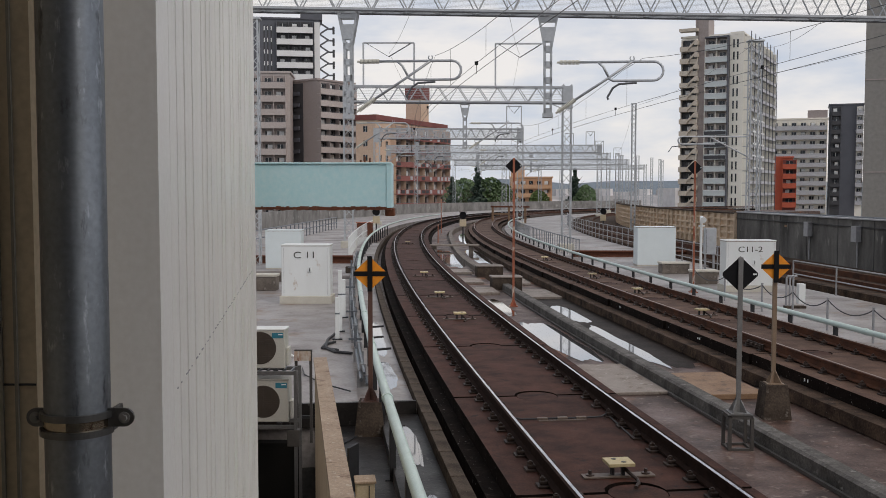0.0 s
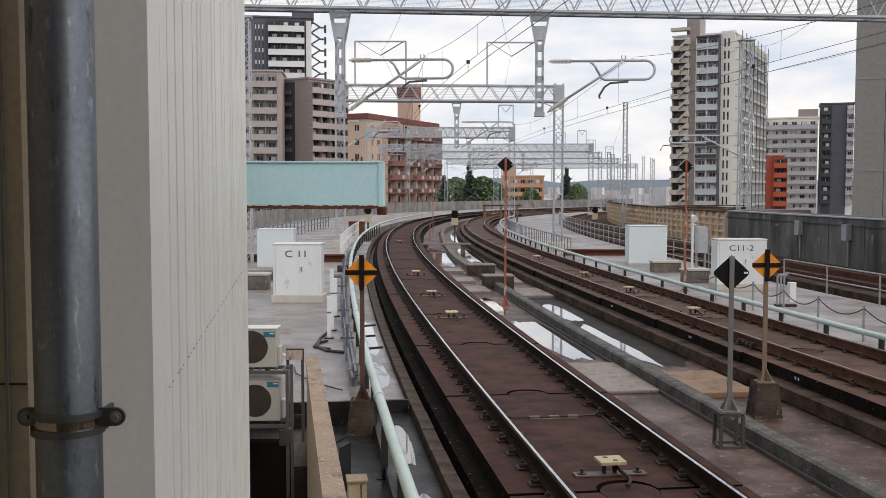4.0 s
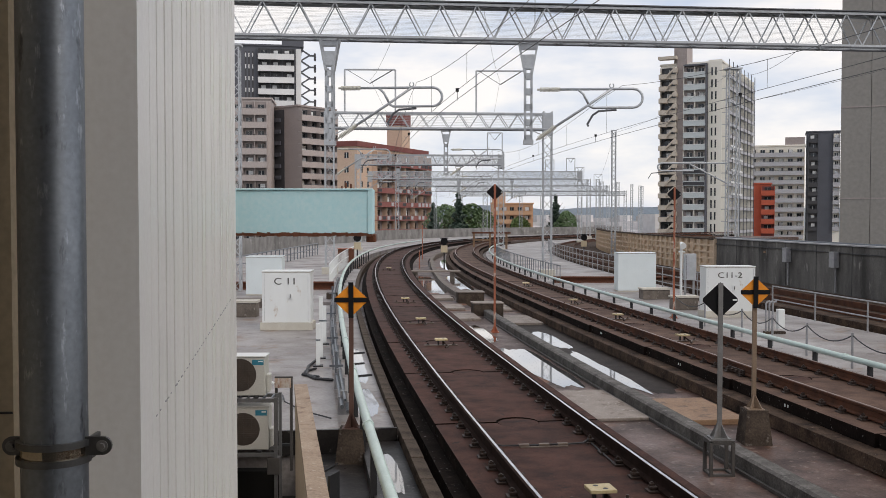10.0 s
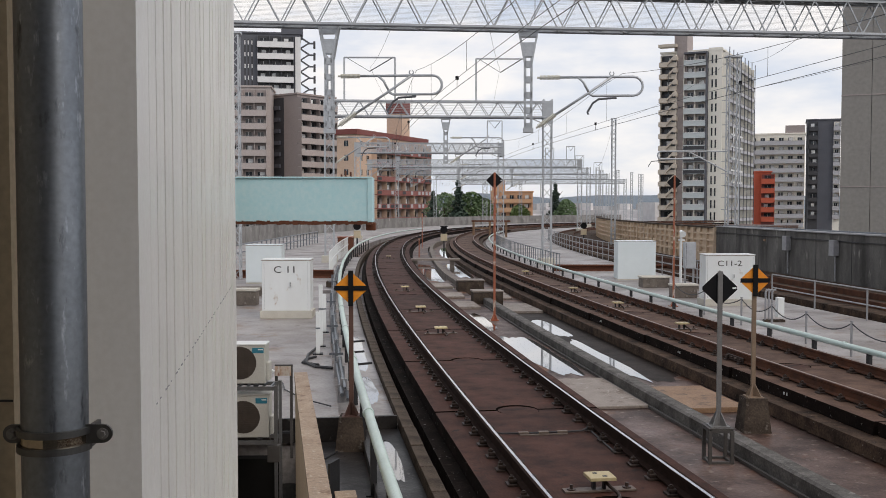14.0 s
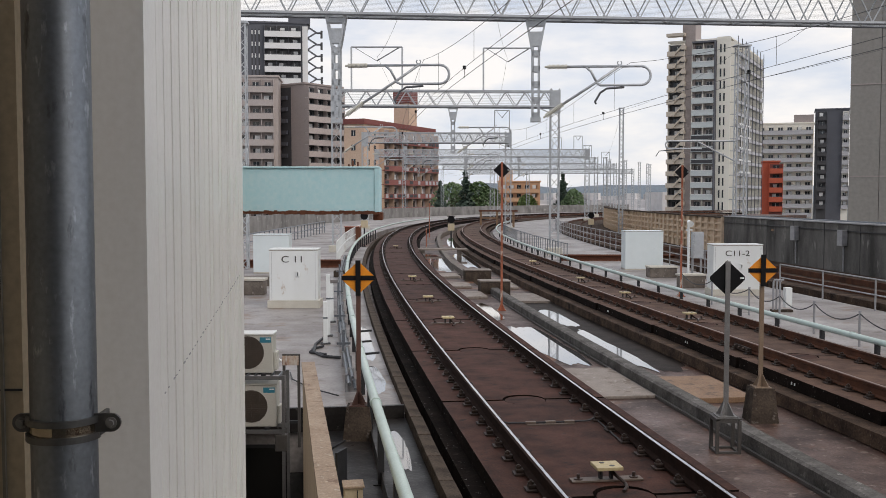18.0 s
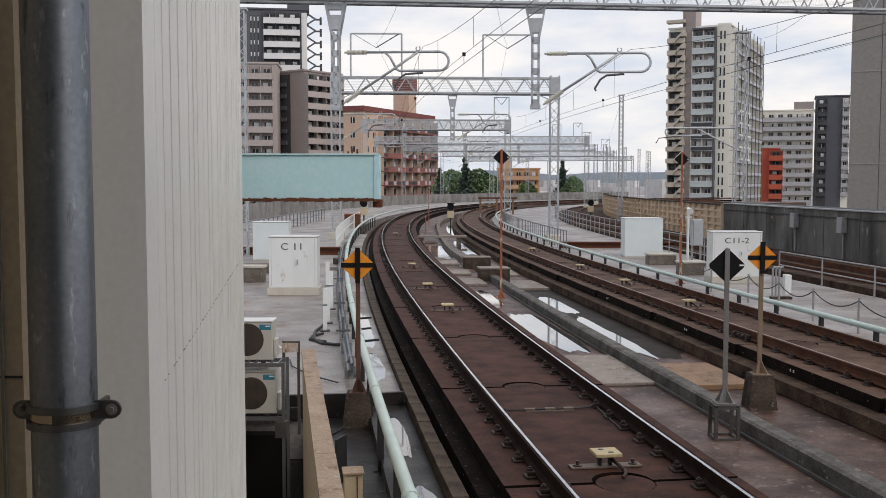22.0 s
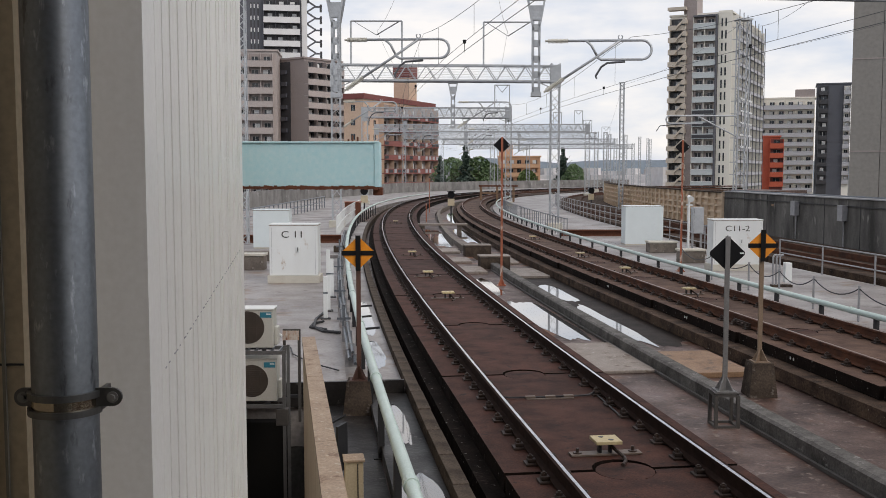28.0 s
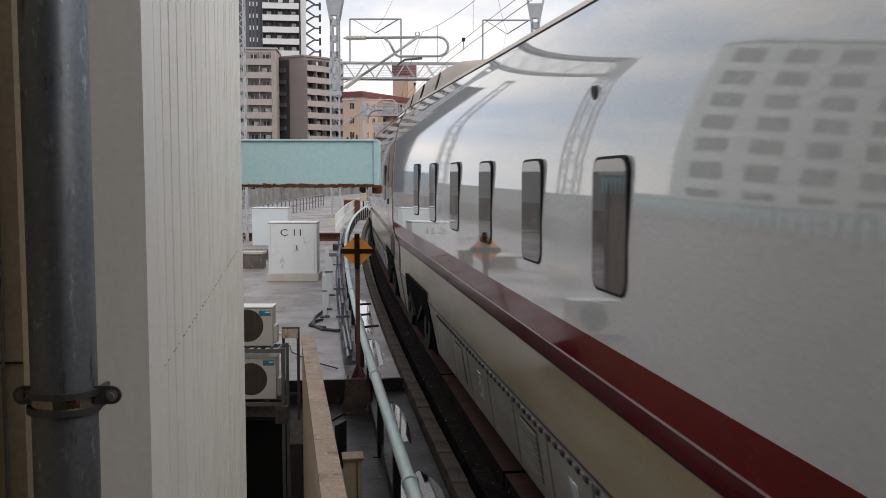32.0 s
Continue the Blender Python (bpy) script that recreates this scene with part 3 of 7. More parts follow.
kerb_m = tagged(part("cable_trough", sweep(nbm(), [(2.38, -0.62), (2.63, -0.62), (2.63, -0.29), (2.60, -0.265), (2.42, -0.265), (2.38, -0.29)], -20, 31.5, 1.5), M["trough_grey"]), "long concrete cable trough between the tracks", kind="structure")
part("conduit", sweep(nbm(), rect(2.31, 2.35, -0.465, -0.425), -20, 31, 1.5), M["dark_post"], kerb_m, "thin grey cable conduit")


# ---- pipes on feet ----
def pipeline(name, s0, s1, off, z, r, shift, ground, label):
    pipe = thing(name, label=label, category="pipe")
    n = int((s1 - s0) / 1.0)
    pts = [on(s0 + (s1 - s0) * i / n, off + (shift(s0 + (s1 - s0) * i / n) if shift else 0), z) for i in range(n + 1)]
    part("tube", tube(nbm(), pts, r, 12), M["mint"], pipe, smooth=True)
    s = s0 + 0.6
    b = nbm()
    box(b, -0.035, 0.035, -0.05, 0.05, ground, z - r + 0.01)
    box(b, -0.09, 0.09, -0.06, 0.06, ground, ground + 0.02)
    foot = mesh_of("foot", b, M["dark"])
    b = rod(nbm(), (0, -0.05, 0), (0, 0.05, 0), r + 0.012, 14)
    collar = mesh_of("collar", b, M["mint"])
    k = 0
    while s < min(s1, 75):
        o = off + (shift(s) if shift else 0)
        shared("foot", foot, pipe, on(s, o), head(s))
        if k % 2 == 0:
            shared("collar", collar, pipe, on(s + 0.9, o, z), head(s))
        s += 2.1
        k += 1
    return pipe


pipeline("conduit_pipe", 2.5, 110, -2.2, 0.14, 0.06, None, -0.62, "pale green conduit pipe on short feet beside the track")
pipeline("conduit_pipe", -12, 110, 2.05, -0.12, 0.06, second, -0.46, "pale green conduit pipe on short feet beside the second track")


# ---- lattice masts and beams ----
def lattice(bm, a, b, w, cells, r, up=(0, 0, 1), chord=None):
    """Four chords with zigzag bracing from a to b, w wide (or (w, h))."""
    a, b = Vector(a), Vector(b)
    d = (b - a).normalized()
    u = Vector(up)
    if abs(d.dot(u)) > 0.98:
        u = Vector((0, 1, 0))
    side = d.cross(u).normalized()
    u = side.cross(d).normalized()
    ww, hh = w if isinstance(w, tuple) else (w, w)
    c = chord or r * 1.8
    cor = [side * sx * ww / 2 + u * sy * hh / 2 for sx, sy in ((-1, -1), (1, -1), (1, 1), (-1, 1))]
    for q in cor:
        bar(bm, a + q, b + q, c)
    for i in range(cells):
        p, q = a.lerp(b, i / cells), a.lerp(b, (i + 1) / cells)
        for k in range(4):
            e, f = cor[k], cor[(k + 1) % 4]
            if (i % 2) != (k == 3):
                e, f = f, e
            bar(bm, p + e, q + f, r)
    return bm


def mast(bm, x, y, z0, z1, w, cells, r=0.025):
    lattice(bm, (x, y, z0), (x, y, z1), w, cells, r, chord=0.055)


def arm(group, at, turn, scale=1.0):
    """A hinged cantilever of tubes with insulators that holds the overhead wire; it reaches along +x."""
    c = thing("cantilever", at, turn, "grey tubular cantilever with pale ribbed insulators", "overhead bracket", group)
    k = scale
    b = nbm()
    bend = [(3.33 * k + 0.31 * k * math.sin(a), 0, 1.45 * k + 0.31 * k * math.cos(a)) for a in (math.pi * i / 8 for i in range(9))]
    tube(b, [(0.9 * k, 0, 1.76 * k)] + bend + [(2.0 * k, 0, 1.14 * k), (1.86 * k, 0, 1.22 * k)], 0.043 * k)
    tube(b, [(0.75 * k, 0, 0.52 * k), (1.80 * k, 0, 1.20 * k), (2.62 * k, 0, 1.76 * k)], 0.043 * k)
    tube(b, [(1.50 * k, 0, 1.76 * k), (1.68 * k, 0, 1.60 * k), (1.86 * k, 0, 1.26 * k)], 0.04 * k)
    tube(b, [(2.62 * k + 0.07 * k * math.cos(a), 0, 1.87 * k + 0.07 * k * math.sin(a)) for a in (math.radians(-240 + 30 * i) for i in range(11))], 0.02 * k, 6)
    part("tube", b, M["truss"], c, smooth=True)
    for p0, p1 in (((0.15, 0, 1.76), (0.95, 0, 1.76)), ((0.12, 0, 0.08), (0.80, 0, 0.55))):
        b = nbm()
        p0, p1 = Vector(p0) * k, Vector(p1) * k
        rod(b, p0, p1, 0.035 * k)
        for i in range(15):
            q = p0.lerp(p1, 0.12 + 0.055 * i)
            rod(b, q, q + (p1 - p0).normalized() * 0.03 * k, 0.078 * k, 10)
        part("insulator", b, M["insul"], c, "pale ribbed porcelain insulator")
    b = nbm()
    tube(b, [(2.78 * k, 0, 1.07 * k), (2.2 * k, 0, 1.03 * k), (2.0 * k, 0, 0.90 * k), (1.82 * k, 0, 0.60 * k), (1.86 * k, 0, 0.52 * k)], 0.036 * k)
    part("registration_arm", b, M["truss_dark"], c)
    return c


def drop_post(at, turn, top, length):
    """A hanging post below a beam: a tapered plate head and a perforated shaft."""
    d = thing("drop_post", at, turn, "grey steel drop post hanging from the beam", "overhead post", "drop posts")
    b = nbm()
    for y in (-0.13, 0.13):
        for sx in (-1, 1):
            bar(b, (sx * 0.26, y, top + 0.06), (sx * 0.1, y, top - 0.80), 0.05)
        box(b, -0.25, 0.25, y - 0.012, y + 0.012, top - 0.14, top - 0.02)
        prism(b, [(-0.19, top - 0.30), (0.19, top - 0.30), (0.11, top - 0.68), (-0.11, top - 0.68)], y - 0.012, y + 0.012)
    part("head_frame", b, M["truss"], d)
    b = nbm()
    for y in (-0.13, 0.13):
        for sx in (-1, 1):
            box(b, sx * 0.085 - 0.03, sx * 0.085 + 0.03, y - 0.02, y + 0.02, top - length, top - 0.72)
    n = int((length - 0.76) / 0.42)
    for i in range(n + 1):
        z = top - 0.80 - i * 0.42
        box(b, -0.11, 0.11, -0.15, -0.13, z - 0.16, z)
        box(b, -0.11, 0.11, 0.13, 0.15, z - 0.16, z)
    box(b, -0.14, 0.14, -0.16, 0.16, top - length - 0.05, top - length + 0.06)
    part("shaft", b, M["truss"], d)
    return d


def portal(label, ax, ay, bx, by, z0, z1, wid, cells, posts, thick=1.0, legs_w=0.45):
    """A lattice beam between two places, on lattice legs at the given fractions."""
    p = thing("catenary_portal", (ax, ay, 0), 0, label, "catenary portal", "catenary portals")
    dx, dy = bx - ax, by - ay
    beam = nbm()
    lattice(beam, (0, 0, (z0 + z1) / 2), (dx, dy, (z0 + z1) / 2), (wid, z1 - z0), cells, 0.038 * thick, chord=0.085 * thick)
    part("beam", beam, M["truss"], p)
    if ay > 40:
        net = nbm()
        rows_ = 9 if ay < 70 else 13
        for i in range(rows_):
            z = z0 + 0.06 + (z1 - z0 - 0.12) * i / (rows_ - 1)
            bar(net, (0, -wid / 2, z), (dx, dy - wid / 2, z), 0.012 if ay < 70 else 0.03)
        tagged(part("infill_net", net, M["truss"], p, "fine wires strung along the beam"), kind="stuff")
    # darker bars paint the shade on the beam's underside
    part("bottom_chord", bar(bar(nbm(), (0, -wid / 2, z0 - 0.05 * thick), (dx, dy - wid / 2, z0 - 0.05 * thick), 0.10 * thick, 0.03), (0, wid / 2, z0 - 0.05 * thick), (dx, dy + wid / 2, z0 - 0.05 * thick), 0.10 * thick, 0.03), M["truss_dark"], p, "underside of the beam, its shade put into a darker colour")
    for e in (0.0, 1.0) if ay < 130 else ():
        sx = 1 if e else -1
        b = box(nbm(), dx * e - 0.26, dx * e + 0.26, dy * e - wid / 2 - 0.03, dy * e - wid / 2 - 0.01, z0 - 0.35, z1 + 0.05)
        plate = part("end_plate", b, M["truss"], p, "grey gusset plate at the beam's end")
        part("haunch", bar(nbm(), (dx * e - sx * 1.0, dy * e - wid / 2, z0 - 0.02), (dx * e - sx * 0.26, dy * e - wid / 2, z0 - 0.34), 0.05), M["truss"], plate)
    for fr, base, top in posts:
        b = nbm()
        mast(b, dx * fr, dy * fr, base, top, legs_w, int((top - base) / 0.5), 0.03 * thick)
        leg = part("leg", b, M["truss"], p)
        b = nbm()
        box(b, dx * fr - 0.4, dx * fr + 0.4, dy * fr - 0.4, dy * fr + 0.4, base - 0.4, base + 0.35, 0.03)
        part("footing", b, M["plinth"], leg, "cream concrete footing")
    return p


# the near beam crosses high over the tracks
portal("long galvanised lattice beam over the tracks", -7.6, 26.3, 14.2, 28.2, 7.50, 8.40, 0.55, 46, [(0.0, -0.3, 8.4), (1.0, -0.3, 8.4)], 0.78)
near_beam = bpy.data.objects["catenary_portal"]
for fy in (-0.265, 0.265):
    net = nbm()
    for i in range(13):
        z = 7.54 + i * 0.066
        bar(net, (0, fy, z), (21.8, 1.9 + fy, z), 0.0035)
    tagged(part("bird_netting", net, M["galv"], near_beam, "fine wires strung along the beam"), kind="stuff")
part("walkway", bar(nbm(), (0, 0, 8.47), (21.8, 1.9, 8.47), 0.7, 0.03), M["truss_dark"], near_beam, "dark grating walkway on the beam")
drop_post((-2.53, 26.75, 0), -5, 7.42, 2.75)
drop_post((2.86, 27.2, 0), -5, 7.42, 2.68)
arm("cantilevers", (-2.42, 26.75, 4.74), -5, 0.8)
arm("cantilevers", (2.98, 27.2, 4.74), -5, 0.82)
# second portal with its own legs
portal("galvanised lattice portal over both tracks", -4.95, 52.0, 6.55, 52.6, 7.35, 8.15, 0.6, 22, [(0.0, -0.28, 8.2), (1.0, -0.45, 8.3)])
drop_post((1.15, 52.3, 0), -3, 7.35, 2.4)

# ---- distance markers ----
def marker(at, turn, diag, z_sign, z_base, face, cross, post_mat, base_kind, label, tick=False):
    g_ = "diamond track markers"
    s = thing("marker_sign", at, turn, label, "railway sign", g_)
    h = diag / 2
    b = nbm()
    prism(b, [(0, h), (h * 0.97, 0.02), (h * 0.97, -0.02), (0, -h), (-h * 0.97, -0.02), (-h * 0.97, 0.02)], -0.004, 0.004, pose(0, 0, z_sign))
    part("plate", b, face, s)
    if cross:
        b = nbm()
        box(b, -h * 0.98, h * 0.98, -0.012, -0.005, z_sign - 0.032, z_sign + 0.032)
        part("bar", b, M["black"], s)
        b = nbm()
        box(b, -0.034, 0.034, -0.03, -0.0125, z_sign - h * 1.05, z_sign + h * 1.05)
        part("bar", b, M["black"], s)
    if tick:
        b = nbm()
        box(b, h * 0.7, h * 0.92, -0.009, -0.005, z_sign - 0.008, z_sign + 0.012)
        part("reflector", b, M["white"], s, "small white reflector")
    b = nbm()
    w = 0.03
    box(b, -w, w, -0.028 if not cross else 0.004, -0.005 if not cross else 0.05, z_base, z_sign + (h * 0.95 if not cross else -h * 0.9 + h * 1.7), 0.004)
    part("post", b, post_mat, s)
    b = nbm()
    for i in range(4):
        m = pose(0, 0, z_base, 0, 0, 45 + 90 * i)
        prism(b, [(0.02, 0.0), (0.13, 0.0), (0.02, 0.2)], -0.008, 0.008, m)
    box(b, -0.12, 0.12, -0.12, 0.12, z_base - 0.01, z_base + 0.012)
    part("gusset", b, post_mat, s)
    if base_kind == "block":
        b = nbm()
        lo, hi = 0.205, 0.155
        v = [b.verts.new(p) for p in ((-lo, -lo, -0.62), (lo, -lo, -0.62), (lo, lo, -0.62), (-lo, lo, -0.62), (-hi, -hi, z_base), (hi, -hi, z_base), (hi, hi, z_base), (-hi, hi, z_base))]
        for q in ((0, 3, 2, 1), (4, 5, 6, 7), (0, 1, 5, 4), (1, 2, 6, 5), (2, 3, 7, 6), (3, 0, 4, 7)):
            b.faces.new([v[i] for i in q])
        part("footing", b, M["kerb"], s, "weathered concrete footing")
    elif base_kind == "frame":
        b = nbm()
        for x in (-0.135, 0.135):
            for y in (-0.135, 0.135):
                part("leg", bar(nbm(), (x, y, -0.48), (x, y, z_base - 0.03), 0.04), M["dark_post"], s)
        for z in (-0.46, z_base - 0.035):
            for q in (-0.135, 0.135):
                part("brace", bar(nbm(), (-0.114, q, z), (0.114, q, z), 0.036), M["dark_post"], s)
                part("brace", bar(nbm(), (q, -0.114, z), (q, 0.114, z), 0.036), M["dark_post"], s)
        box(b, -0.155, 0.155, -0.155, 0.155, z_base - 0.014, z_base - 0.002)
        part("stand_top", b, M["dark_post"], s, "small angle-iron stand top")
    return s


marker((-0.985, 13.3, 0), 0, 0.455, 1.57, -0.16, M["orange"], True, M["brown_post"], "block", "orange diamond sign with a black cross on a brown post")
marker((3.62, 12.0, 0), 0, 0.44, 1.67, -0.03, M["black"], False, M["mid_grey"], "frame", "black diamond sign on a grey post and angle-iron stand", True)
marker((4.83, 14.3, 0), 0, 0.44, 1.59, -0.12, M["orange"], True, M["tan_post"], "block", "orange diamond sign with a black cross on a rusty post")
marker((1.93, 27.0, 0), 0, 0.45, 3.37, -0.46, M["black"], False, M["rust_post"], "", "black diamond sign on a tall rusty red post", True)
marker((7.75, 30.5, 0), 0, 0.45, 3.4, -0.44, M["black"], False, M["rust_post"], "", "black diamond sign on a tall rusty red post", True)


# ---- equipment cabinets ----
def lettering(text, parent, at, size, material, turn=0):
    cu = bpy.data.curves.new("lettering", "FONT")
    cu.body, cu.size, cu.extrude, cu.align_x, cu.align_y = text, size, 0.003, "CENTER", "CENTER"
    tmp = bpy.data.objects.new("lettering_source", cu)
    scene.collection.objects.link(tmp)
    bpy.context.view_layer.update()
    me = bpy.data.meshes.new_from_object(tmp.evaluated_get(bpy.context.evaluated_depsgraph_get()))
    bpy.data.objects.remove(tmp)
    me.materials.clear()
    me.materials.append(material)
    ob = new("lettering", me)
    ob.parent = parent
    ob.matrix_basis = pose(*at, 90, 0, turn) @ Matrix.Diagonal((1.14, 0.92, 1, 1))
    return tagged(ob, "lettering " + text)


def cabinet(at, turn, w, d, h, text, label):
    c = thing("equipment_cabinet", at, turn, label, "equipment cabinet", "trackside cabinets")
    b = nbm()
    rim = 0.05 if text else -0.004
    box(b, -w / 2 - rim, w / 2 + rim, -d / 2 - rim, d / 2 + rim, 0, 0.2 if text else 0.05, 0.01)
    part("plinth", b, M["plinth"], c, "cream concrete plinth")
    b = nbm()
    box(b, -w / 2, w / 2, -d / 2, d / 2, 0.2 if text else 0.05, h, 0.015)
    part("body", b, M["white"] if text else M["white_blue"], c)
    b = nbm()
    box(b, -w / 2 - 0.01, w / 2 + 0.01, -d / 2 - 0.01, d / 2 + 0.01, h, h + 0.03, 0.008)
    part("lid", b, M["white"] if text else M["white_blue"], c)
    part("lid_seal", box(nbm(), -w / 2 - 0.004, w / 2 + 0.004, -d / 2 - 0.004, d / 2 + 0.004, h - 0.012, h - 0.001), M["tan_post"], c, "rust-stained seal under the lid")
    if text:
        part("hinge_line", box(nbm(), -w / 2 + 0.06, -w / 2 + 0.066, -d / 2 - 0.003, -d / 2 + 0.001, 0.24, h - 0.05), M["grey_post"], c)
        part("door_line", box(nbm(), w / 2 - 0.066, w / 2 - 0.06, -d / 2 - 0.003, -d / 2 + 0.001, 0.24, h - 0.05), M["grey_post"], c)
        b = nbm()
        box(b, 0.06, 0.16, -d / 2 - 0.02, -d / 2, h * 0.54, h * 0.64, 0.006)
        hd = part("handle_plate", b, M["white"], c, "white latch plate")
        b = nbm()
        box(b, 0.105, 0.12, -d / 2 - 0.04, -d / 2 - 0.021, h * 0.55, h * 0.62, 0.003)
        part("latch", b, M["dark"], hd)
        lettering(text, c, (-0.02, -d / 2 - 0.004, h * 0.835), 0.27, M["dark_post"])
    return c


cabinet((-3.62, 26.3, -0.28), 0, 1.27, 0.7, 1.53, "C 11", "white steel trackside cabinet on a cream plinth")
cabinet((-6.07, 37.9, -0.28), 0, 1.36, 0.8, 1.46, "", "plain white trackside cabinet")
cabinet((9.57, 31.0, -0.45), 0, 1.55, 0.7, 1.58, "C11-2", "white steel trackside cabinet with streaks")
cabinet((8.95, 41.8, -0.45), 0, 1.6, 0.9, 1.62, "", "plain pale white trackside cabinet")

# ---- pale blue beam ----
beam = thing("blue_beam", (-0.457, 4.35, 0), 0, "short pale blue painted steel beam with a rusted lower edge", "steel beam")
part("box_section", box(nbm(), -0.80, 0.233, -0.075, 0.075, 2.610, 2.797, 0.004), M["blue"], beam)
part("end_plate", box(nbm(), 0.213, 0.236, -0.080, 0.080, 2.608, 2.803, 0.003), M["blue"], beam)
part("top_lip", box(nbm(), -0.80, 0.236, -0.082, -0.060, 2.7975, 2.8045, 0.002), M["blue"], beam, "worn upper edge")
b = nbm()
rr_ = random.Random(4)
x = -0.80
while x < 0.232:
    w = rr_.uniform(0.006, 0.022)
    box(b, x, x + w, -0.079, 0.078, 2.603 - rr_.uniform(0, 0.006), 2.6115 + rr_.uniform(0, 0.005))
    x += w
part("rusted_edge", b, M["rust"], beam, "flaking rust along the lower edge")
for z in (2.632, 2.70, 2.774):
    part("rivet", rod(nbm(), (0.19, -0.0785, z), (0.19, -0.0745, z), 0.0045, 10), M["blue"], beam)
part("bracket", box(nbm(), 0.205, 0.246, -0.045, 0.045, 2.572, 2.606, 0.004), M["rust"], beam, "rusted bracket under the end")
for x, h in ((0.096, 0.020), (0.114, 0.036), (0.136, 0.030)):
    lug = part("lug", box(nbm(), x - 0.004, x + 0.004, -0.006, 0.006, 2.797, 2.797 + h, 0.002), M["rust"], beam, "small dark rusty lug")
    part("lug_foot", box(nbm(), x - 0.008, x + 0.008, -0.011, 0.011, 2.798, 2.805), M["rust"], lug)
# serrated valance that the train mirrors
va, vb = Vector((-2.12, 6.3, 2.60)), Vector((-3.75, 15.6, 2.60))
val = thing("serrated_valance", (0, 0, 0), 0, "pale blue serrated valance on a thin rail over the rack", "valance")
part("rail", bar(nbm(), va, vb, 0.05, 0.06), M["white_blue"], val)
v_turn = math.degrees(math.atan2(-(vb - va).x, (vb - va).y))
tooth = mesh_of("tooth_plate", prism(nbm(), [(-0.125, 0.0), (0.125, 0.0), (0.015, -0.29), (-0.015, -0.29)], -0.006, 0.006, pose(0, 0, 0, 0, 0, 90)), M["blue"])
for i in range(35):
    p = va.lerp(vb, (i + 0.5) / 35)
    shared("tooth_plate", tooth, val, (p.x, p.y, 2.572), v_turn)
va_, vb_ = va + Vector((-0.16, 0, 0)), vb + Vector((-0.16, 0, 0))
tagged(part("building_side", bar(nbm(), va_ + Vector((0, 0, -3.28)), vb_ + Vector((0, 0, -3.28)), 0.14, 6.5), M["b_taupe"]), "plain taupe side wall under the serrated valance", kind="structure")
for f in (0.02, 0.98):
    p = va.lerp(vb, f)
    part("post", rod(nbm(), (p.x - 0.06, p.y, -4.0 if f < 0.5 else -0.28), (p.x - 0.06, p.y, 2.63), 0.03, 10), M["grey_post"], val)

# ---- clad building beside the camera ----
clad = thing("clad_wall", (-0.574, 2.0, 0), 5.22, "white ribbed metal cladding of a trackside building", "building wall", kind="structure")
b = nbm()
out = [(0, 0)]
for y, w, d in ((0.128, 0.008, 0.003), (0.214, 0.012, 0.024), (0.315, 0.018, 0.032), (0.429, 0.018, 0.032), (0.583, 0.018, 0.024), (0.667, 0.020, 0.032), (0.746, 0.015, 0.032),
                (0.86, 0.010, 0.004), (0.957, 0.020, 0.032), (1.034, 0.020, 0.032), (1.188, 0.020, 0.032), (1.263, 0.020, 0.032), (1.36, 0.010, 0.004), (1.433, 0.020, 0.032), (1.494, 0.020, 0.032), (1.622, 0.020, 0.032), (1.70, 0.018, 0.024), (1.80, 0.020, 0.032), (1.87, 0.018, 0.024)):
    out += [(0, y), (-d, y + 0.003), (-d, y + w - 0.003), (0, y + w)]
out += [(0, 1.985), (-0.12, 1.985), (-0.12, 0)]
lo = [b.verts.new((x_, y_, -3.0)) for x_, y_ in out]
hi = [b.verts.new((x_, y_, 7.0)) for x_, y_ in out]
for i in range(len(out)):
    j = (i + 1) % len(out)
    b.faces.new((lo[i], lo[j], hi[j], hi[i]))
part("ribbed_sheet", b, M["panel"], clad)
b = nbm()
box(b, -3.5, -0.121, 1.6, 1.985, -3, 7)
box(b, -3.5, -0.45, 0.2, 1.6, -3, 7)
part("inner_wall", b, M["beige_wall"], clad)
dashes = random.Random(4)
for i in range(34):
    f = (i + dashes.uniform(-0.3, 0.3)) / 33
    y, z = 0.18 + 1.62 * f, 2.243 + 0.129 * f
    part("scratch", box(nbm(), 0.0005, 0.002, y, y + dashes.uniform(0.01, 0.03), z, z + dashes.uniform(0.0015, 0.0045)), M["grey_post"], clad)
face = thing("clad_end_wall", (0, 2.0, 0), 0, "beige metal end wall behind a drainpipe", "building wall", kind="structure")
b = nbm()
box(b, -0.70, -0.579, 0.0, 0.022, -3, 7, 0.002)
part("corner_post", b, M["beige"], face)
b = nbm()
box(b, -0.95, -0.701, 0.02, 0.1, -3, 7)
part("end_sheet", b, M["beige"], face)
b = nbm()
box(b, -2.6, -0.80, -0.07, 0.019, -3, 7)
part("side_sheet", b, M["beige_wall"], face)
for x in (-0.838, -0.868):
    part("seam", box(nbm(), x - 0.003, x + 0.003, -0.078, -0.0705, -3, 7), M["beige"], face)
# black strip laid on the post, painting the shade of a gap
part("shadow_gap", box(nbm(), -0.686, -0.677, -0.004, -0.0005, -3, 7), M["black"], face)
part("joint", box(nbm(), -2.0, -0.801, -0.0735, -0.0705, 2.298, 2.302), M["dark"], face)
dp = thing("drainpipe", (-0.6725, 1.80, 0), 0, "galvanised grey steel drainpipe with dark specks", "drainpipe")
part("pipe", rod(nbm(), (0, 0, -3), (0, 0, 7), 0.0585, 48), M["galv"], dp, smooth=True)
b = nbm()
ring = [(math.cos(a), math.sin(a)) for a in (math.radians(180 + 180 * i / 24) for i in range(25))]
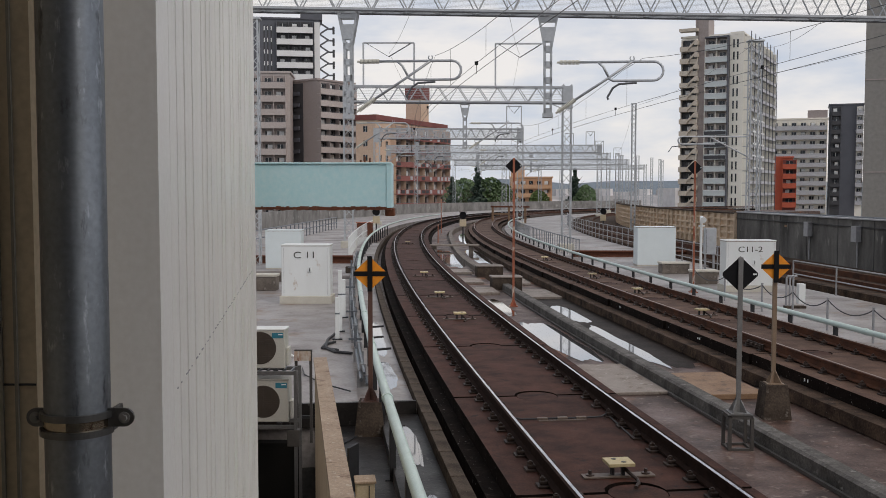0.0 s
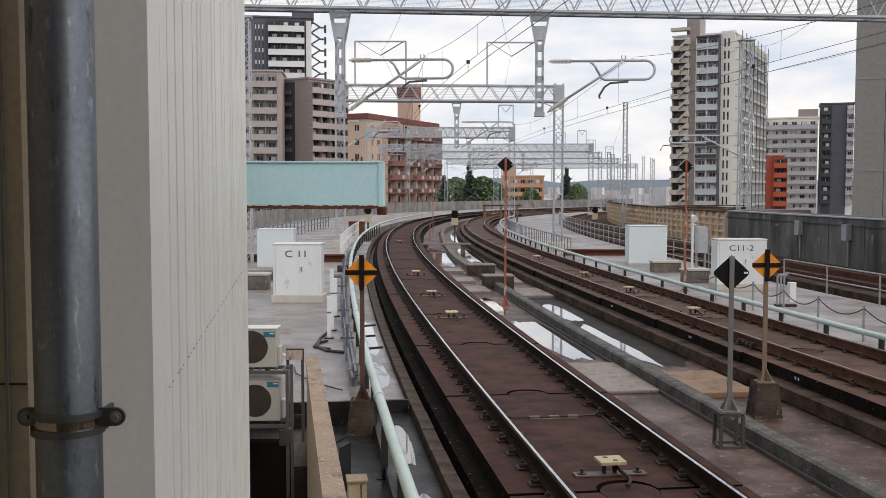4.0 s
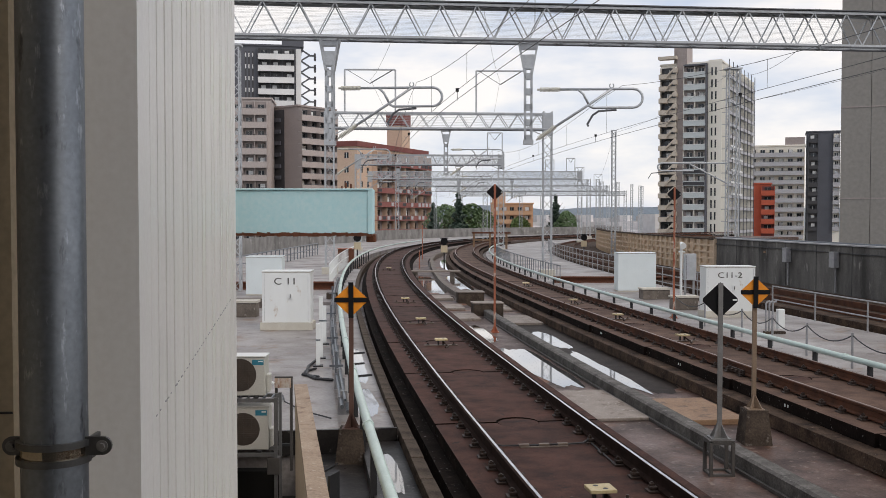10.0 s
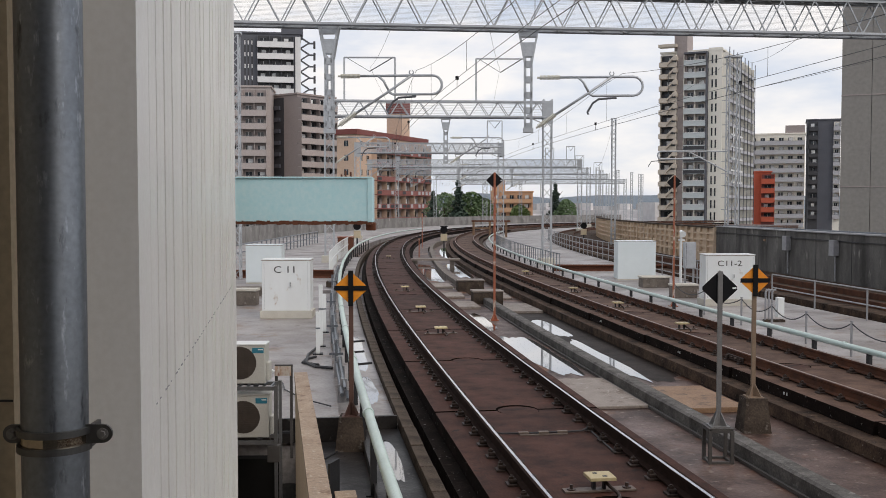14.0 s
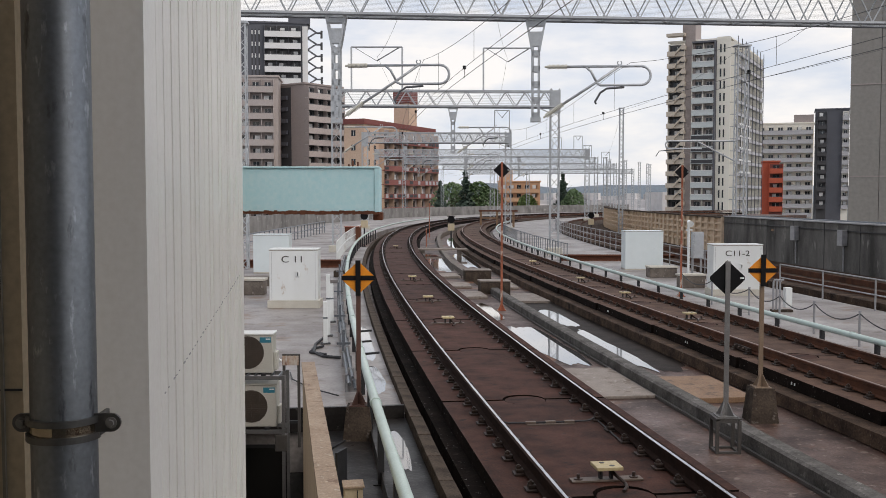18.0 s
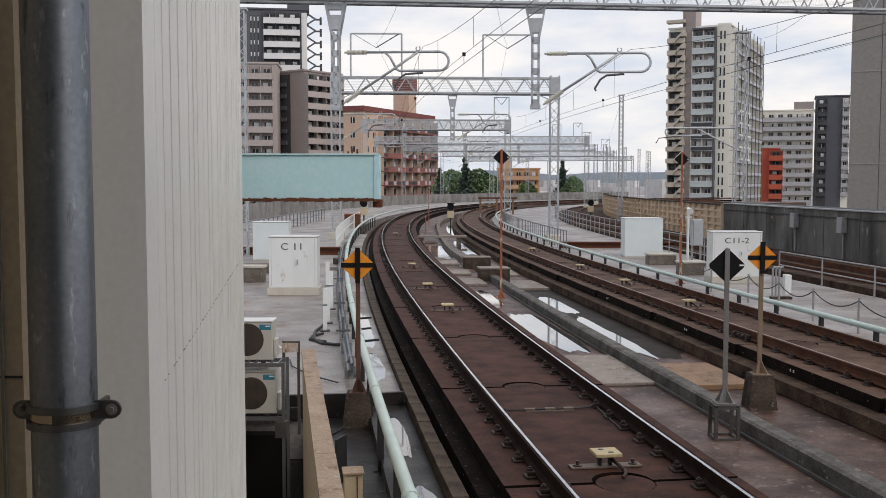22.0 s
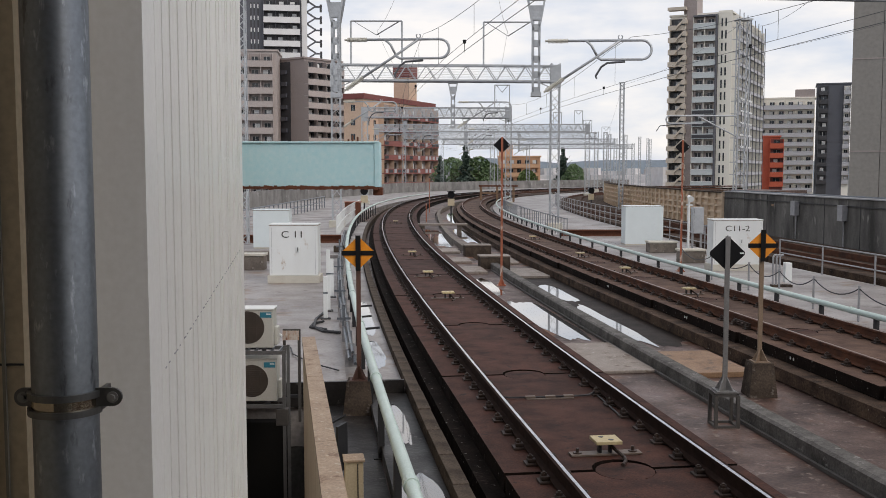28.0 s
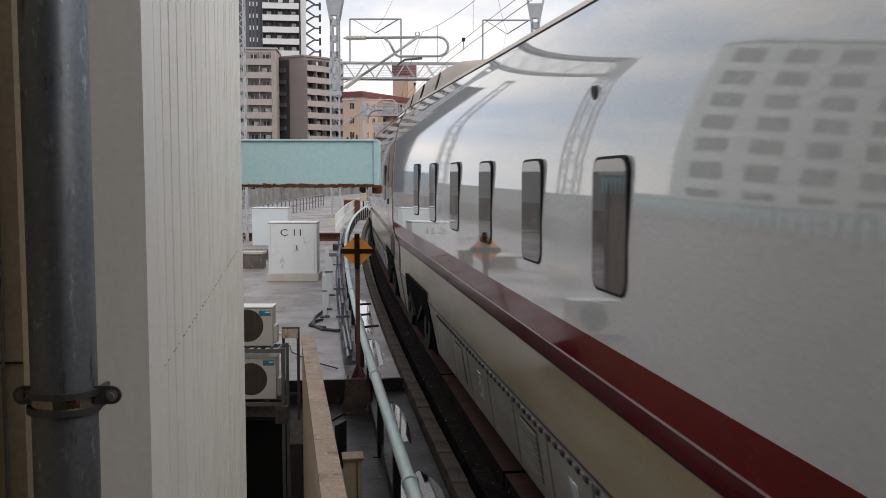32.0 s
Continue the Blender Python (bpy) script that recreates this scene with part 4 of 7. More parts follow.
ZC = 2.2585
for r0, r1, z0, z1 in ((0.0592, 0.0665, ZC - 0.021, ZC - 0.009), (0.0592, 0.0665, ZC + 0.009, ZC + 0.021)):
    for (c0, s0), (c1, s1) in zip(ring, ring[1:]):
        v = [b.verts.new((c * r, q * r, z)) for c, q in ((c0, s0), (c1, s1)) for r in (r0, r1) for z in (z0, z1)]
        for q in ((0, 1, 3, 2), (4, 6, 7, 5), (0, 4, 5, 1), (2, 3, 7, 6), (0, 2, 6, 4), (1, 5, 7, 3)):
            b.faces.new([v[k] for k in q])
bmesh.ops.remove_doubles(b, verts=b.verts, dist=0.0003)
clamp = part("clamp", b, M["clamp"], dp, "dark steel pipe clamp")
for sx in (-1, 1):
    b = nbm()
    ex = 0.089 if sx > 0 else 0.074
    tab = [(sx * 0.058, -0.017), (sx * ex, -0.017)] + [(sx * (ex + 0.017 * math.cos(a)), 0.017 * math.sin(a)) for a in (math.radians(-75 + 15 * i) for i in range(11))] + [(sx * ex, 0.017), (sx * 0.058, 0.017)]
    prism(b, tab, -0.010, -0.004, pose(0, 0, ZC + 0.008))
    box(b, sx * 0.0635 - 0.004, sx * 0.0635 + 0.004, -0.004, 0.05, ZC - 0.018, ZC + 0.022, 0.002)
    part("lug", b, M["clamp"], clamp, "round-ended clamp lug")
    b = rod(nbm(), (sx * ex, -0.0125, ZC + 0.008), (sx * ex, -0.0105, ZC + 0.008), 0.0105, 20)
    rod(b, (sx * ex, -0.018, ZC + 0.008), (sx * ex, -0.0127, ZC + 0.008), 0.0065, 6)
    part("bolt", b, M["mid_grey"], clamp, "steel bolt with washer")
b = nbm()
for (c0, s0), (c1, s1) in zip(ring, ring[1:]):
    b.faces.new([b.verts.new((c * 0.0598, q * 0.0598, z)) for c, q, z in ((c0, s0, ZC - 0.009), (c1, s1, ZC - 0.009), (c1, s1, ZC + 0.009), (c0, s0, ZC + 0.009))])
part("clamp_band", b, M["clamp_inner"], clamp, "bright inner band")
bolt = thing("wall_bolt", (-0.88, 1.93, 2.42), 0, "dark bolt head in the beige wall", "bolt")
part("bolt_head", rod(nbm(), (0, -0.015, 0), (0, 0.001, 0), 0.012, 12), M["clamp"], bolt)
part("washer", rod(nbm(), (0, -0.004, 0), (0, 0.0, 0), 0.017, 12), M["beige_wall"], bolt)

# ---- air conditioners, rack and parapet ----
def ac_unit(at, label, tall, h=0.58):
    a = thing("air_conditioner", at, 0, label, "air conditioner", "outdoor units")
    b = nbm()
    box(b, -0.38, 0.38, -0.15, 0.15, 0.03, h, 0.012)
    part("casing", b, M["ac"], a)
    part("top_lid", box(nbm(), -0.39, 0.39, -0.16, 0.16, h + 0.001, h + 0.022, 0.008), M["white"] if tall else M["ac"], a)
    part("fan_hole", rod(nbm(), (0.05, -0.1515, 0.30), (0.05, -0.1, 0.30), 0.215, 32), M["fan_brown"], a)
    g = nbm()
    for k in range(15):
        z = -0.196 + 0.028 * k
        c = math.sqrt(0.212 ** 2 - z * z)
        bar(g, (0.05 - c, -0.157, 0.30 + z), (0.05 + c, -0.157, 0.30 + z), 0.004)
    for k in range(3):
        bar(g, (-0.06 + 0.11 * k, -0.155, 0.11), (-0.06 + 0.11 * k, -0.155, 0.49), 0.006)
    tagged(part("fan_grille", g, M["fan_brown"], a, "brown wire fan grille"), kind="stuff")
    g = nbm()
    for k in range(4):
        q = math.pi / 2 * k + 0.4
        box(g, 0.03, 0.2, -0.05, 0.05, -0.004, 0.004, 0, pose(0.05, -0.13, 0.31, 90, 0, 0) @ pose(0, 0, 0, 0, 0, math.degrees(q)))
    part("fan", g, M["grey_post"], a)
    part("brand_sticker", box(nbm(), 0.21, 0.36, -0.1535, -0.1505, h - 0.10, h - 0.03), M["teal_label"], a, "teal sticker")
    part("sticker_bar", box(nbm(), 0.29, 0.35, -0.1555, -0.1537, h - 0.06, h - 0.045), M["white"], a)
    part("valve_cover", box(nbm(), 0.381, 0.43, -0.1, 0.08, 0.06, 0.30, 0.015), M["ac"], a)
    for sx in (-0.26, 0.26):
        part("foot", box(nbm(), sx - 0.03, sx + 0.03, -0.19, 0.19, 0.0, 0.029, 0.004), M["dark"], a)
    return a


ac_unit((-2.45, 13.0, 0.33), "ivory outdoor air conditioner on the upper rack shelf", True, 0.53)
ac_unit((-2.41, 13.0, -0.38), "ivory outdoor air conditioner on the lower rack shelf", False)
par = thing("parapet", (0, 0, 0), 0, "cream painted concrete parapet with a stained coping", "parapet", kind="structure")
far_end, near_end = Vector(on(12.6, -3.02, 0)), Vector(on(7.7, -2.89, 0))
run = (near_end - far_end).normalized()
a_, b_ = far_end, far_end + run * 9.6
for k in range(4):
    p, q = a_.lerp(b_, k / 4), a_.lerp(b_, (k + 1) / 4) - run * 0.008
    part("wall_panel", bar(nbm(), p + Vector((0, 0, -1.7)), q + Vector((0, 0, -1.7)), 0.135, 4.56), M["cream_side"], par)
    part("coping", bar(nbm(), p + Vector((0, 0, 0.606)), q + Vector((0, 0, 0.606)), 0.16, 0.047), M["cream"], par)

# ---- buildings beyond the viaduct ----


def boxmesh(name, x0, x1, y0, y1, z0, z1, material):
    return mesh_of(name, box(nbm(), x0, x1, y0, y1, z0, z1), material)


def apartment(name, at, turn, w, d, z0, floors, fh, wall, label, faces, cap=None, top=None, wide=0.32):
    """A block with storeys. faces: (side, start, end, bays, balcony material or None, balcony depth, parapet height,
    recess material). Dark recess materials put the balconies' shade into the colour.
    """
    a = thing(name, (*at, 0), turn, label, "apartment building", "apartment blocks")
    z1 = z0 + floors * fh
    part("wall", box(nbm(), -w / 2, w / 2, -d / 2, d / 2, z0, z1 + 0.6), wall, a)
    part("roof", box(nbm(), -w / 2 - 0.3, w / 2 + 0.3, -d / 2 - 0.3, d / 2 + 0.3, z1 + 0.604, z1 + (1.7 if cap else 1.0)), cap or wall, a)
    if top:
        x0, x1, y0, y1, h, m = top
        part("penthouse", box(nbm(), x0, x1, y0, y1, z1 + 1.0, z1 + 1.0 + h), m, a)
    rnd = random.Random(len(label))
    unit = boxmesh("balcony_unit", -0.4, 0.4, -0.35, 0.0, 0.02, 0.75, M["b_white"])
    cloth = boxmesh("curtain", -0.55, 0.55, -0.075, -0.055, 0.2, 2.1, M["b_white"])
    for side, u0, u1, bays, bal, dep, ph, back in faces:
        turn_f = {"front": 0, "right": 90, "left": -90}[side]
        half = d / 2 if side == "front" else w / 2
        bw = (u1 - u0) / bays
        k = bw * (0.5 if bal else wide)
        low, high = (0.9, 2.1) if wide < 0.5 else (0.55, 2.3)
        win = mesh_of("window", box(nbm(), -k / 2, k / 2, -0.05, 0.02, 0.15 if bal else low, 2.15 if bal else high), M["glass"])
        sash = mesh_of("window_frame", box(nbm(), -0.04, 0.04, -0.07, -0.051, 0.15 if bal else low, 2.15 if bal else high), M["b_white"])
        m = pose(0, 0, 0, 0, 0, turn_f)
        if bal:
            b = nbm()
            box(b, u0, u1, -dep, 0, -0.16, 0.0)
            box(b, u0, u1, -dep - 0.1, -dep, -0.25, ph)
            slab = mesh_of("balcony", b, bal)
            rail = mesh_of("handrail", box(nbm(), u0, u1, -dep - 0.08, -dep - 0.02, ph + 0.12, ph + 0.18), M["b_dark"])
            fin = mesh_of("partition", box(nbm(), -0.06, 0.06, -dep + 0.02, 0, 0.0, fh - 0.2), wall)
        # flat backing sheet; a dark colour on it stands for balcony shade
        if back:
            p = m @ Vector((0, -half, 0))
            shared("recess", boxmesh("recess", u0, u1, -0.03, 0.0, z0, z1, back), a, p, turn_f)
        for f in range(max(0, int((-1.5 - z0) / fh)), floors):
            z = z0 + f * fh + 0.25
            for i in range(bays):
                p = m @ Vector((u0 + (i + 0.5) * bw, -half, z))
                shared("window", win, a, p, turn_f)
                shared("window_frame", sash, a, p, turn_f)
                if bal and rnd.random() < 0.45:
                    shared("balcony_unit", unit, a, m @ Vector((u0 + (i + rnd.uniform(0.15, 0.85)) * bw, -half - 0.1, z)), turn_f)
                if bal and rnd.random() < 0.4:
                    shared("curtain", cloth, a, m @ Vector((u0 + (i + rnd.uniform(0.35, 0.65)) * bw, -half, z)), turn_f)
            if bal:
                p = m @ Vector((0, -half, z))
                shared("balcony", slab, a, p, turn_f)
                shared("handrail", rail, a, p, turn_f)
                for i in range(bays + 1):
                    shared("partition", fin, a, m @ Vector((u0 + i * bw, -half, z)), turn_f)
    return a


# dark tower with white bands, slit windows and an outside stair
dark_tower = apartment("apartment_tower", (-43.0, 252), 8, 23.4, 13, -10, 19, 2.86, M["b_dark"], "dark grey apartment tower with white balcony bands and outside stair",
                       [("front", 1.2, 10.0, 3, M["b_white"], 1.3, 1.15, M["b_black"])], top=(7, 12.4, -4, 4, 2.6, M["b_dark"]))
slit = boxmesh("slit_window", -0.13, 0.13, -6.58, -6.53, 0.7, 1.7, M["b_white"])
for u in (-1.8, -1.0, -0.1):
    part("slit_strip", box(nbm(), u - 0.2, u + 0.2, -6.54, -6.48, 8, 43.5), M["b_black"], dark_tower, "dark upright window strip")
flight = mesh_of("stair_flight", bar(bar(nbm(), (11.75, -5.6, 0.2), (13.9, -5.6, 1.6), 0.3, 0.85, (0, 1, 0)), (13.9, -5.2, 1.6), (11.75, -5.2, 3.0), 0.3, 0.85, (0, 1, 0)), M["b_dark"])
platform = boxmesh("landing", 13.6, 15.0, -6.0, -4.6, -0.1, 0.12, M["b_dark"])
screen = boxmesh("stair_screen", 14.9, 15.4, -6.1, -4.6, 0.3, 2.0, M["b_black"])
for f in range(8, 19):
    for u in (-1.8, -1.0, -0.1):
        shared("slit_window", slit, dark_tower, (u, 0, -10 + f * 2.86))
    shared("stair_flight", flight, dark_tower, (0, 0, -10 + f * 2.86))
    shared("landing", platform, dark_tower, (0, 0, -8.5 + f * 2.86))
    shared("stair_screen", screen, dark_tower, (0, 0, -10 + f * 2.86))
part("white_pillar", box(nbm(), 10.4, 11.72, -6.9, -6.4, -10, 44.3), M["b_white"], dark_tower, "white corner pillar")
apartment("apartment_block", (-39.7, 232), 4, 9.0, 12, -10, 13, 2.99, M["b_taupe"], "taupe apartment block with balcony bands and cluttered balconies",
          [("front", -4.5, 3.6, 3, M["b_taupe"], 1.2, 1.15, M["b_brown"])])
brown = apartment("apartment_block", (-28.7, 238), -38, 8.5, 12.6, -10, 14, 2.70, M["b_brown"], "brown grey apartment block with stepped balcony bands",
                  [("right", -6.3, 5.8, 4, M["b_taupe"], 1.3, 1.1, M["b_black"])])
# flat near-black sheet paints the shade inside the stair shaft
part("stair_shaft_shade", box(nbm(), -4.2, -0.2, -6.42, -6.31, -10, 27.9), M["b_black"], brown, "near-black sheet standing for the shade of an open stair shaft")
rung = boxmesh("landing", -4.0, -1.2, -6.9, -6.43, 0.0, 0.9, M["b_dark"])
for f in range(4, 14):
    shared("landing", rung, brown, (0, 0, -10 + f * 2.70))
red_block = apartment("apartment_block", (-8.7, 222.4), 65.7, 35.6, 4.6, -10, 9, 2.98, M["b_tan"], "tan apartment block with red-brown balconies and a dark red roof",
                      [("front", -11.0, 17.4, 6, M["b_redbrown"], 1.3, 0.9, M["b_brown"]), ("front", -17.2, -11.4, 2, None, 0, 0, None), ("left", -1.6, 1.4, 1, None, 0, 0, None)], cap=M["b_redroof"], top=(4.9, 9.1, -1.8, 2.0, 6.8, M["b_tan"]))
part("tower_cap", box(nbm(), 4.7, 9.3, -2.1, 2.3, 23.5, 26.8, 0.5), M["b_redroof"], red_block, "dark red cap of the roof tower")
pale_panel = boxmesh("balcony_panel", -0.55, 0.55, -3.78, -3.705, 0.0, 0.8, M["b_lilac"])
dark_panel = boxmesh("balcony_panel", -0.8, 0.8, -3.78, -3.705, 0.08, 0.72, M["b_black"])
pick = random.Random(31)
for f in range(4, 9):
    for k in range(14):
        if pick.random() < 0.75:
            shared("balcony_panel", pale_panel if pick.random() < 0.4 else dark_panel, red_block, (-10.0 + k * 2.03, 0, -9.75 + f * 2.98))
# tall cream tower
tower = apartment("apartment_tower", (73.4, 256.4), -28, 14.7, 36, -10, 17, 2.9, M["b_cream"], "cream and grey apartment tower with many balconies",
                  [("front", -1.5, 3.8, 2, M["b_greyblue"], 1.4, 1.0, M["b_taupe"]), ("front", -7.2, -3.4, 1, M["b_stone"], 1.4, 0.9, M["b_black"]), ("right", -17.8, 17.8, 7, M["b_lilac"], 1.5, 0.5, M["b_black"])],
                  top=(-4.2, -1.5, -17.8, -10, 4.6, M["b_brown"]))
part("grey_core", box(nbm(), -3.3, -0.9, -18.6, -17.9, -10, 43.9), M["b_brown"], tower, "plain grey lift core")
part("dark_edge", box(nbm(), 3.8, 4.1, -19.6, -18.0, -10, 39.7), M["b_dark"], tower, "dark vertical fin")
part("stair_head", box(nbm(), -7.6, -3.2, -20.2, -17.9, 41.2, 41.9), M["b_stone"], tower, "stair head on the roof")
part("dark_edge", box(nbm(), -1.5, 3.8, -19.6, -18.0, 39.3, 39.7), M["b_dark"], tower, "dark top edge")
part("white_corner", box(nbm(), 4.2, 7.45, -18.25, -18.01, -10, 40.6), M["b_cream"], tower, "pale corner wall")
stair = mesh_of("stair_flight", bar(nbm(), (-5.9, -19.7, 0.3), (-3.4, -19.7, 2.7), 0.4, 0.75, (0, 1, 0)), M["b_stone"])
landing = mesh_of("landing", box(box(nbm(), -7.4, -5.5, -20.2, -18.2, 0.0, 1.15), -4.0, -3.0, -20.1, -18.7, 1.5, 2.5), M["b_stone"])
slit = boxmesh("slit_window", -0.18, 0.18, -18.32, -18.26, 0.5, 2.4, M["glass"])
pale = boxmesh("balcony_front", -1.4, 3.7, -19.55, -19.51, 1.0, 1.16, M["b_white"])
dark_row = boxmesh("dark_band", -1.4, 3.7, -19.58, -19.52, -0.1, 0.75, M["b_black"])
for f in range(3, 17):
    z = -10 + f * 2.9
    shared("stair_flight", stair, tower, (0, 0, z))
    shared("landing", landing, tower, (0, 0, z))
    for u in (5.1, 6.0):
        shared("slit_window", slit, tower, (u, 0, z))
    shared("dark_band" if f in (7, 8, 9) else "balcony_front", dark_row if f in (7, 8, 9) else pale, tower, (0, 0, z + 0.25))
for y in range(8):
    part("frame_post", box(nbm(), 8.95, 9.1, -17.8 + y * 5.08, -17.5 + y * 5.08, -10, 40.6), M["b_dark"], tower, "dark balcony frame")
for y in (-12.7, -7.6, -2.5):
    part("white_frame", box(nbm(), 9.11, 9.2, y - 0.25, y + 0.25, 8, 22), M["b_white"], tower, "white balcony frame")
for f in range(5):
    part("white_frame", box(nbm(), 9.11, 9.2, -15.2, 0, 8.2 + f * 2.9, 8.6 + f * 2.9), M["b_white"], tower, "white balcony frame")
apartment("apartment_block", (113.4, 321), -20, 20, 12, -10, 12, 2.9, M["b_cream"], "long cream apartment block with lilac grey balconies",
          [("front", -9.8, 9.8, 7, M["b_lilac"], 1.4, 1.1, None)], top=(4.0, 9.9, -5.8, 4, 2.4, M["b_brown"]))
navy = apartment("apartment_block", (129.0, 318.5), -20, 9.9, 12, -10, 14, 2.8, M["b_dark"], "dark navy apartment block with a window column",
                 [("front", -4.4, -1.6, 1, M["b_black"], 0.8, 1.0, M["b_black"]), ("front", 2.9, 4.9, 1, M["b_lilac"], 0.9, 1.1, M["b_cream"])])
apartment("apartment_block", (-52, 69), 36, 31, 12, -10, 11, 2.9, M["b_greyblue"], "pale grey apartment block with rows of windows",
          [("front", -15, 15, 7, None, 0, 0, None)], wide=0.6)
apartment("stair_tower", (97.6, 285), -18, 5.4, 6, -10, 8, 2.7, M["b_orange"], "red-orange stair tower with projecting landings",
          [("front", 0.0, 3.6, 1, M["b_orange"], 1.6, 1.2, M["b_redroof"])])
apartment("far_building", (27.5, 310), -5, 13, 10, -10, 6, 2.7, M["b_far_orange"], "low orange building behind trees",
          [("front", -6, 6, 5, M["b_far_orange"], 1.0, 1.0, None)], top=(-6.2, -2.0, -4, 4, 3.6, M["b_far_orange"]))
shed = thing("tall_shed", (53.2, 69.2, 0), -23, "tall plain grey-brown sheet-clad building", "building")
for i in range(22):
    part("sheet", box(nbm(), -22 + i * 2, -20 + i * 2 - 0.03, -8, 8, -10, 34), M["b_shed"], shed)
for z in (4.0, 10.5, 17.0, 23.5):
    part("seam", box(nbm(), -22.01, 22, -8.03, -8.002, z, z + 0.08), M["b_brown"], shed)

# woods on the far ridge, and low city roofs
b = nbm()
ridge = [(-400 + i * 40, 14 + 9 * noise.noise((i * 0.37, 2.1, 0)) + 3 * noise.noise((i * 1.3, 5, 0))) for i in range(61)]
front = [b.verts.new((x, 1500, -10)) for x, z in ridge]
crest = [b.verts.new((x, 1560, 4 + z)) for x, z in ridge]
for i in range(60):
    b.faces.new((front[i], front[i + 1], crest[i + 1], crest[i]))
tagged(part("far_ridge", b, M["hill"]), "wooded ridge on the horizon, haze put into its colour", kind="structure")
rnd = random.Random(9)
town = thing("far_town", label="pale low houses of the far town", category="town", kind="stuff")
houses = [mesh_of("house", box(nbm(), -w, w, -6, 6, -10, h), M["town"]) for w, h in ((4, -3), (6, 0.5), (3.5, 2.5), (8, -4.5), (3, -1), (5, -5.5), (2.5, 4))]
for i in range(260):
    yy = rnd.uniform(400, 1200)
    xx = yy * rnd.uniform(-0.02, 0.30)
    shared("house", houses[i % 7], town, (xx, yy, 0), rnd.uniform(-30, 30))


# ---- trees ----
def tree(at, h, r, leaf, conifer, seed, label):
    t = thing("tree", at, seed * 40, label, "tree", "trees below the viaduct")
    rr = random.Random(seed)
    b = nbm()
    rod(b, (0, 0, 0), (0.1, 0, h * 0.9), 0.22, 8, 0.05)
    for i in range(7):
        a = rr.uniform(0, 6.28)
        z = h * rr.uniform(0.4, 0.8)
        rod(b, (0, 0, z), (math.cos(a) * r * 0.6, math.sin(a) * r * 0.6, z + r * 0.5), 0.08, 5, 0.02)
    part("trunk", b, M["bark"], t)
    b = nbm()
    for i in range(2600):
        if conifer:
            f = rr.random() ** 0.7
            z = h * (1 - 0.85 * f)
            q = r * (f + 0.05) * math.sqrt(rr.random()) * (0.75 + 0.25 * math.sin(z * 3.0))
        else:
            u = rr.uniform(-1, 1)
            q = r * math.sqrt(max(0.0, 1 - u * u)) * (rr.random() ** 0.35)
            z = h * 0.62 + u * h * 0.38
        a = rr.uniform(0, 6.283)
        wob = 1 + 0.35 * noise.noise((math.cos(a) * 2, math.sin(a) * 2, z * 0.5 + seed))
        c = Vector((q * wob * math.cos(a), q * wob * math.sin(a), z))
        k = rr.uniform(0.14, 0.40)
        e1 = Vector((rr.gauss(0, 1), rr.gauss(0, 1), rr.gauss(0, 0.6))).normalized() * k
        e2 = e1.orthogonal().normalized() * k * 0.7
        v = [b.verts.new(c + p) for p in (-e1, e2, e1, -e2)]
        b.faces.new(v)
    part("crown", b, leaf, t)
    return t


for i, (px, D_, h, r, leaf, con) in enumerate([(1.8, 190, 15.5, 3.4, M["conifer"], True), (4.2, 200, 15.2, 4.4, M["leaf"], False), (6.8, 195, 18.3, 3.6, M["conifer"], True), (9.6, 200, 15.4, 4.2, M["leaf"], False), (7.2, 205, 14.6, 4.2, M["leaf_light"], False),
                                               (12.4, 205, 14.2, 3.4, M["leaf_light"], False), (20.8, 215, 12.8, 2.6, M["leaf_light"], False), (28.6, 215, 17.6, 4.2, M["conifer"], True), (30.5, 212, 14, 2.8, M["leaf"], False)]):
    tree((px, D_, -10), h, r, leaf, con, i + 1, "dark conifer below the viaduct" if con else "leafy green tree below the viaduct")

# ---- inspection train ----
SIDE = [(1.23, 0.13), (1.295, 0.50), (1.345, 0.81), (1.362, 1.33), (1.447, 1.52), (1.475, 1.74), (1.48, 2.3), (1.46, 2.75), (1.425, 3.14), (1.355, 3.48), (1.22, 3.74), (0.97, 3.93), (0.53, 4.03), (0.0, 4.06)]
TOP = 4.06
REAR, FRONT, TIP = -9.79, 6.5, 12.45


def section(y, hw, top, low=0.13):
    """One half cross-section from the lower edge up to the roof, narrowed to hw and lowered to top."""
    k = (top - 1.0) / (TOP - 1.0)
    pts = []
    for x, z in SIDE:
        zz = 1.0 + (z - 1.0) * k if z > 1.0 else max(z, low)
        pts.append((x * hw / 1.475, y, zz))
    return pts


def nose_size(y):
    """Half width and roof height of the nose at y."""
    f = min(1.0, max(0.0, (TIP - y) / (TIP - FRONT)))
    return 1.475 * (1 - (1 - f) ** 3.0 * 0.57), 1.02 + (TOP - 1.02) * (1 - (1 - f ** 1.15) ** 1.7)


def skin(y, z, out=0.004):
    """The place on the near side of the leading car's skin."""
    hw, top = (1.475, TOP) if y < FRONT else nose_size(y)
    pts = section(y, hw, top)
    for a, b in zip(pts, pts[1:]):
        if a[2] <= z <= b[2]:
            t = (z - a[2]) / (b[2] - a[2])
            return Vector((-(a[0] + (b[0] - a[0]) * t) - out, y, z))
    return Vector((-pts[-3][0] - out, y, z))


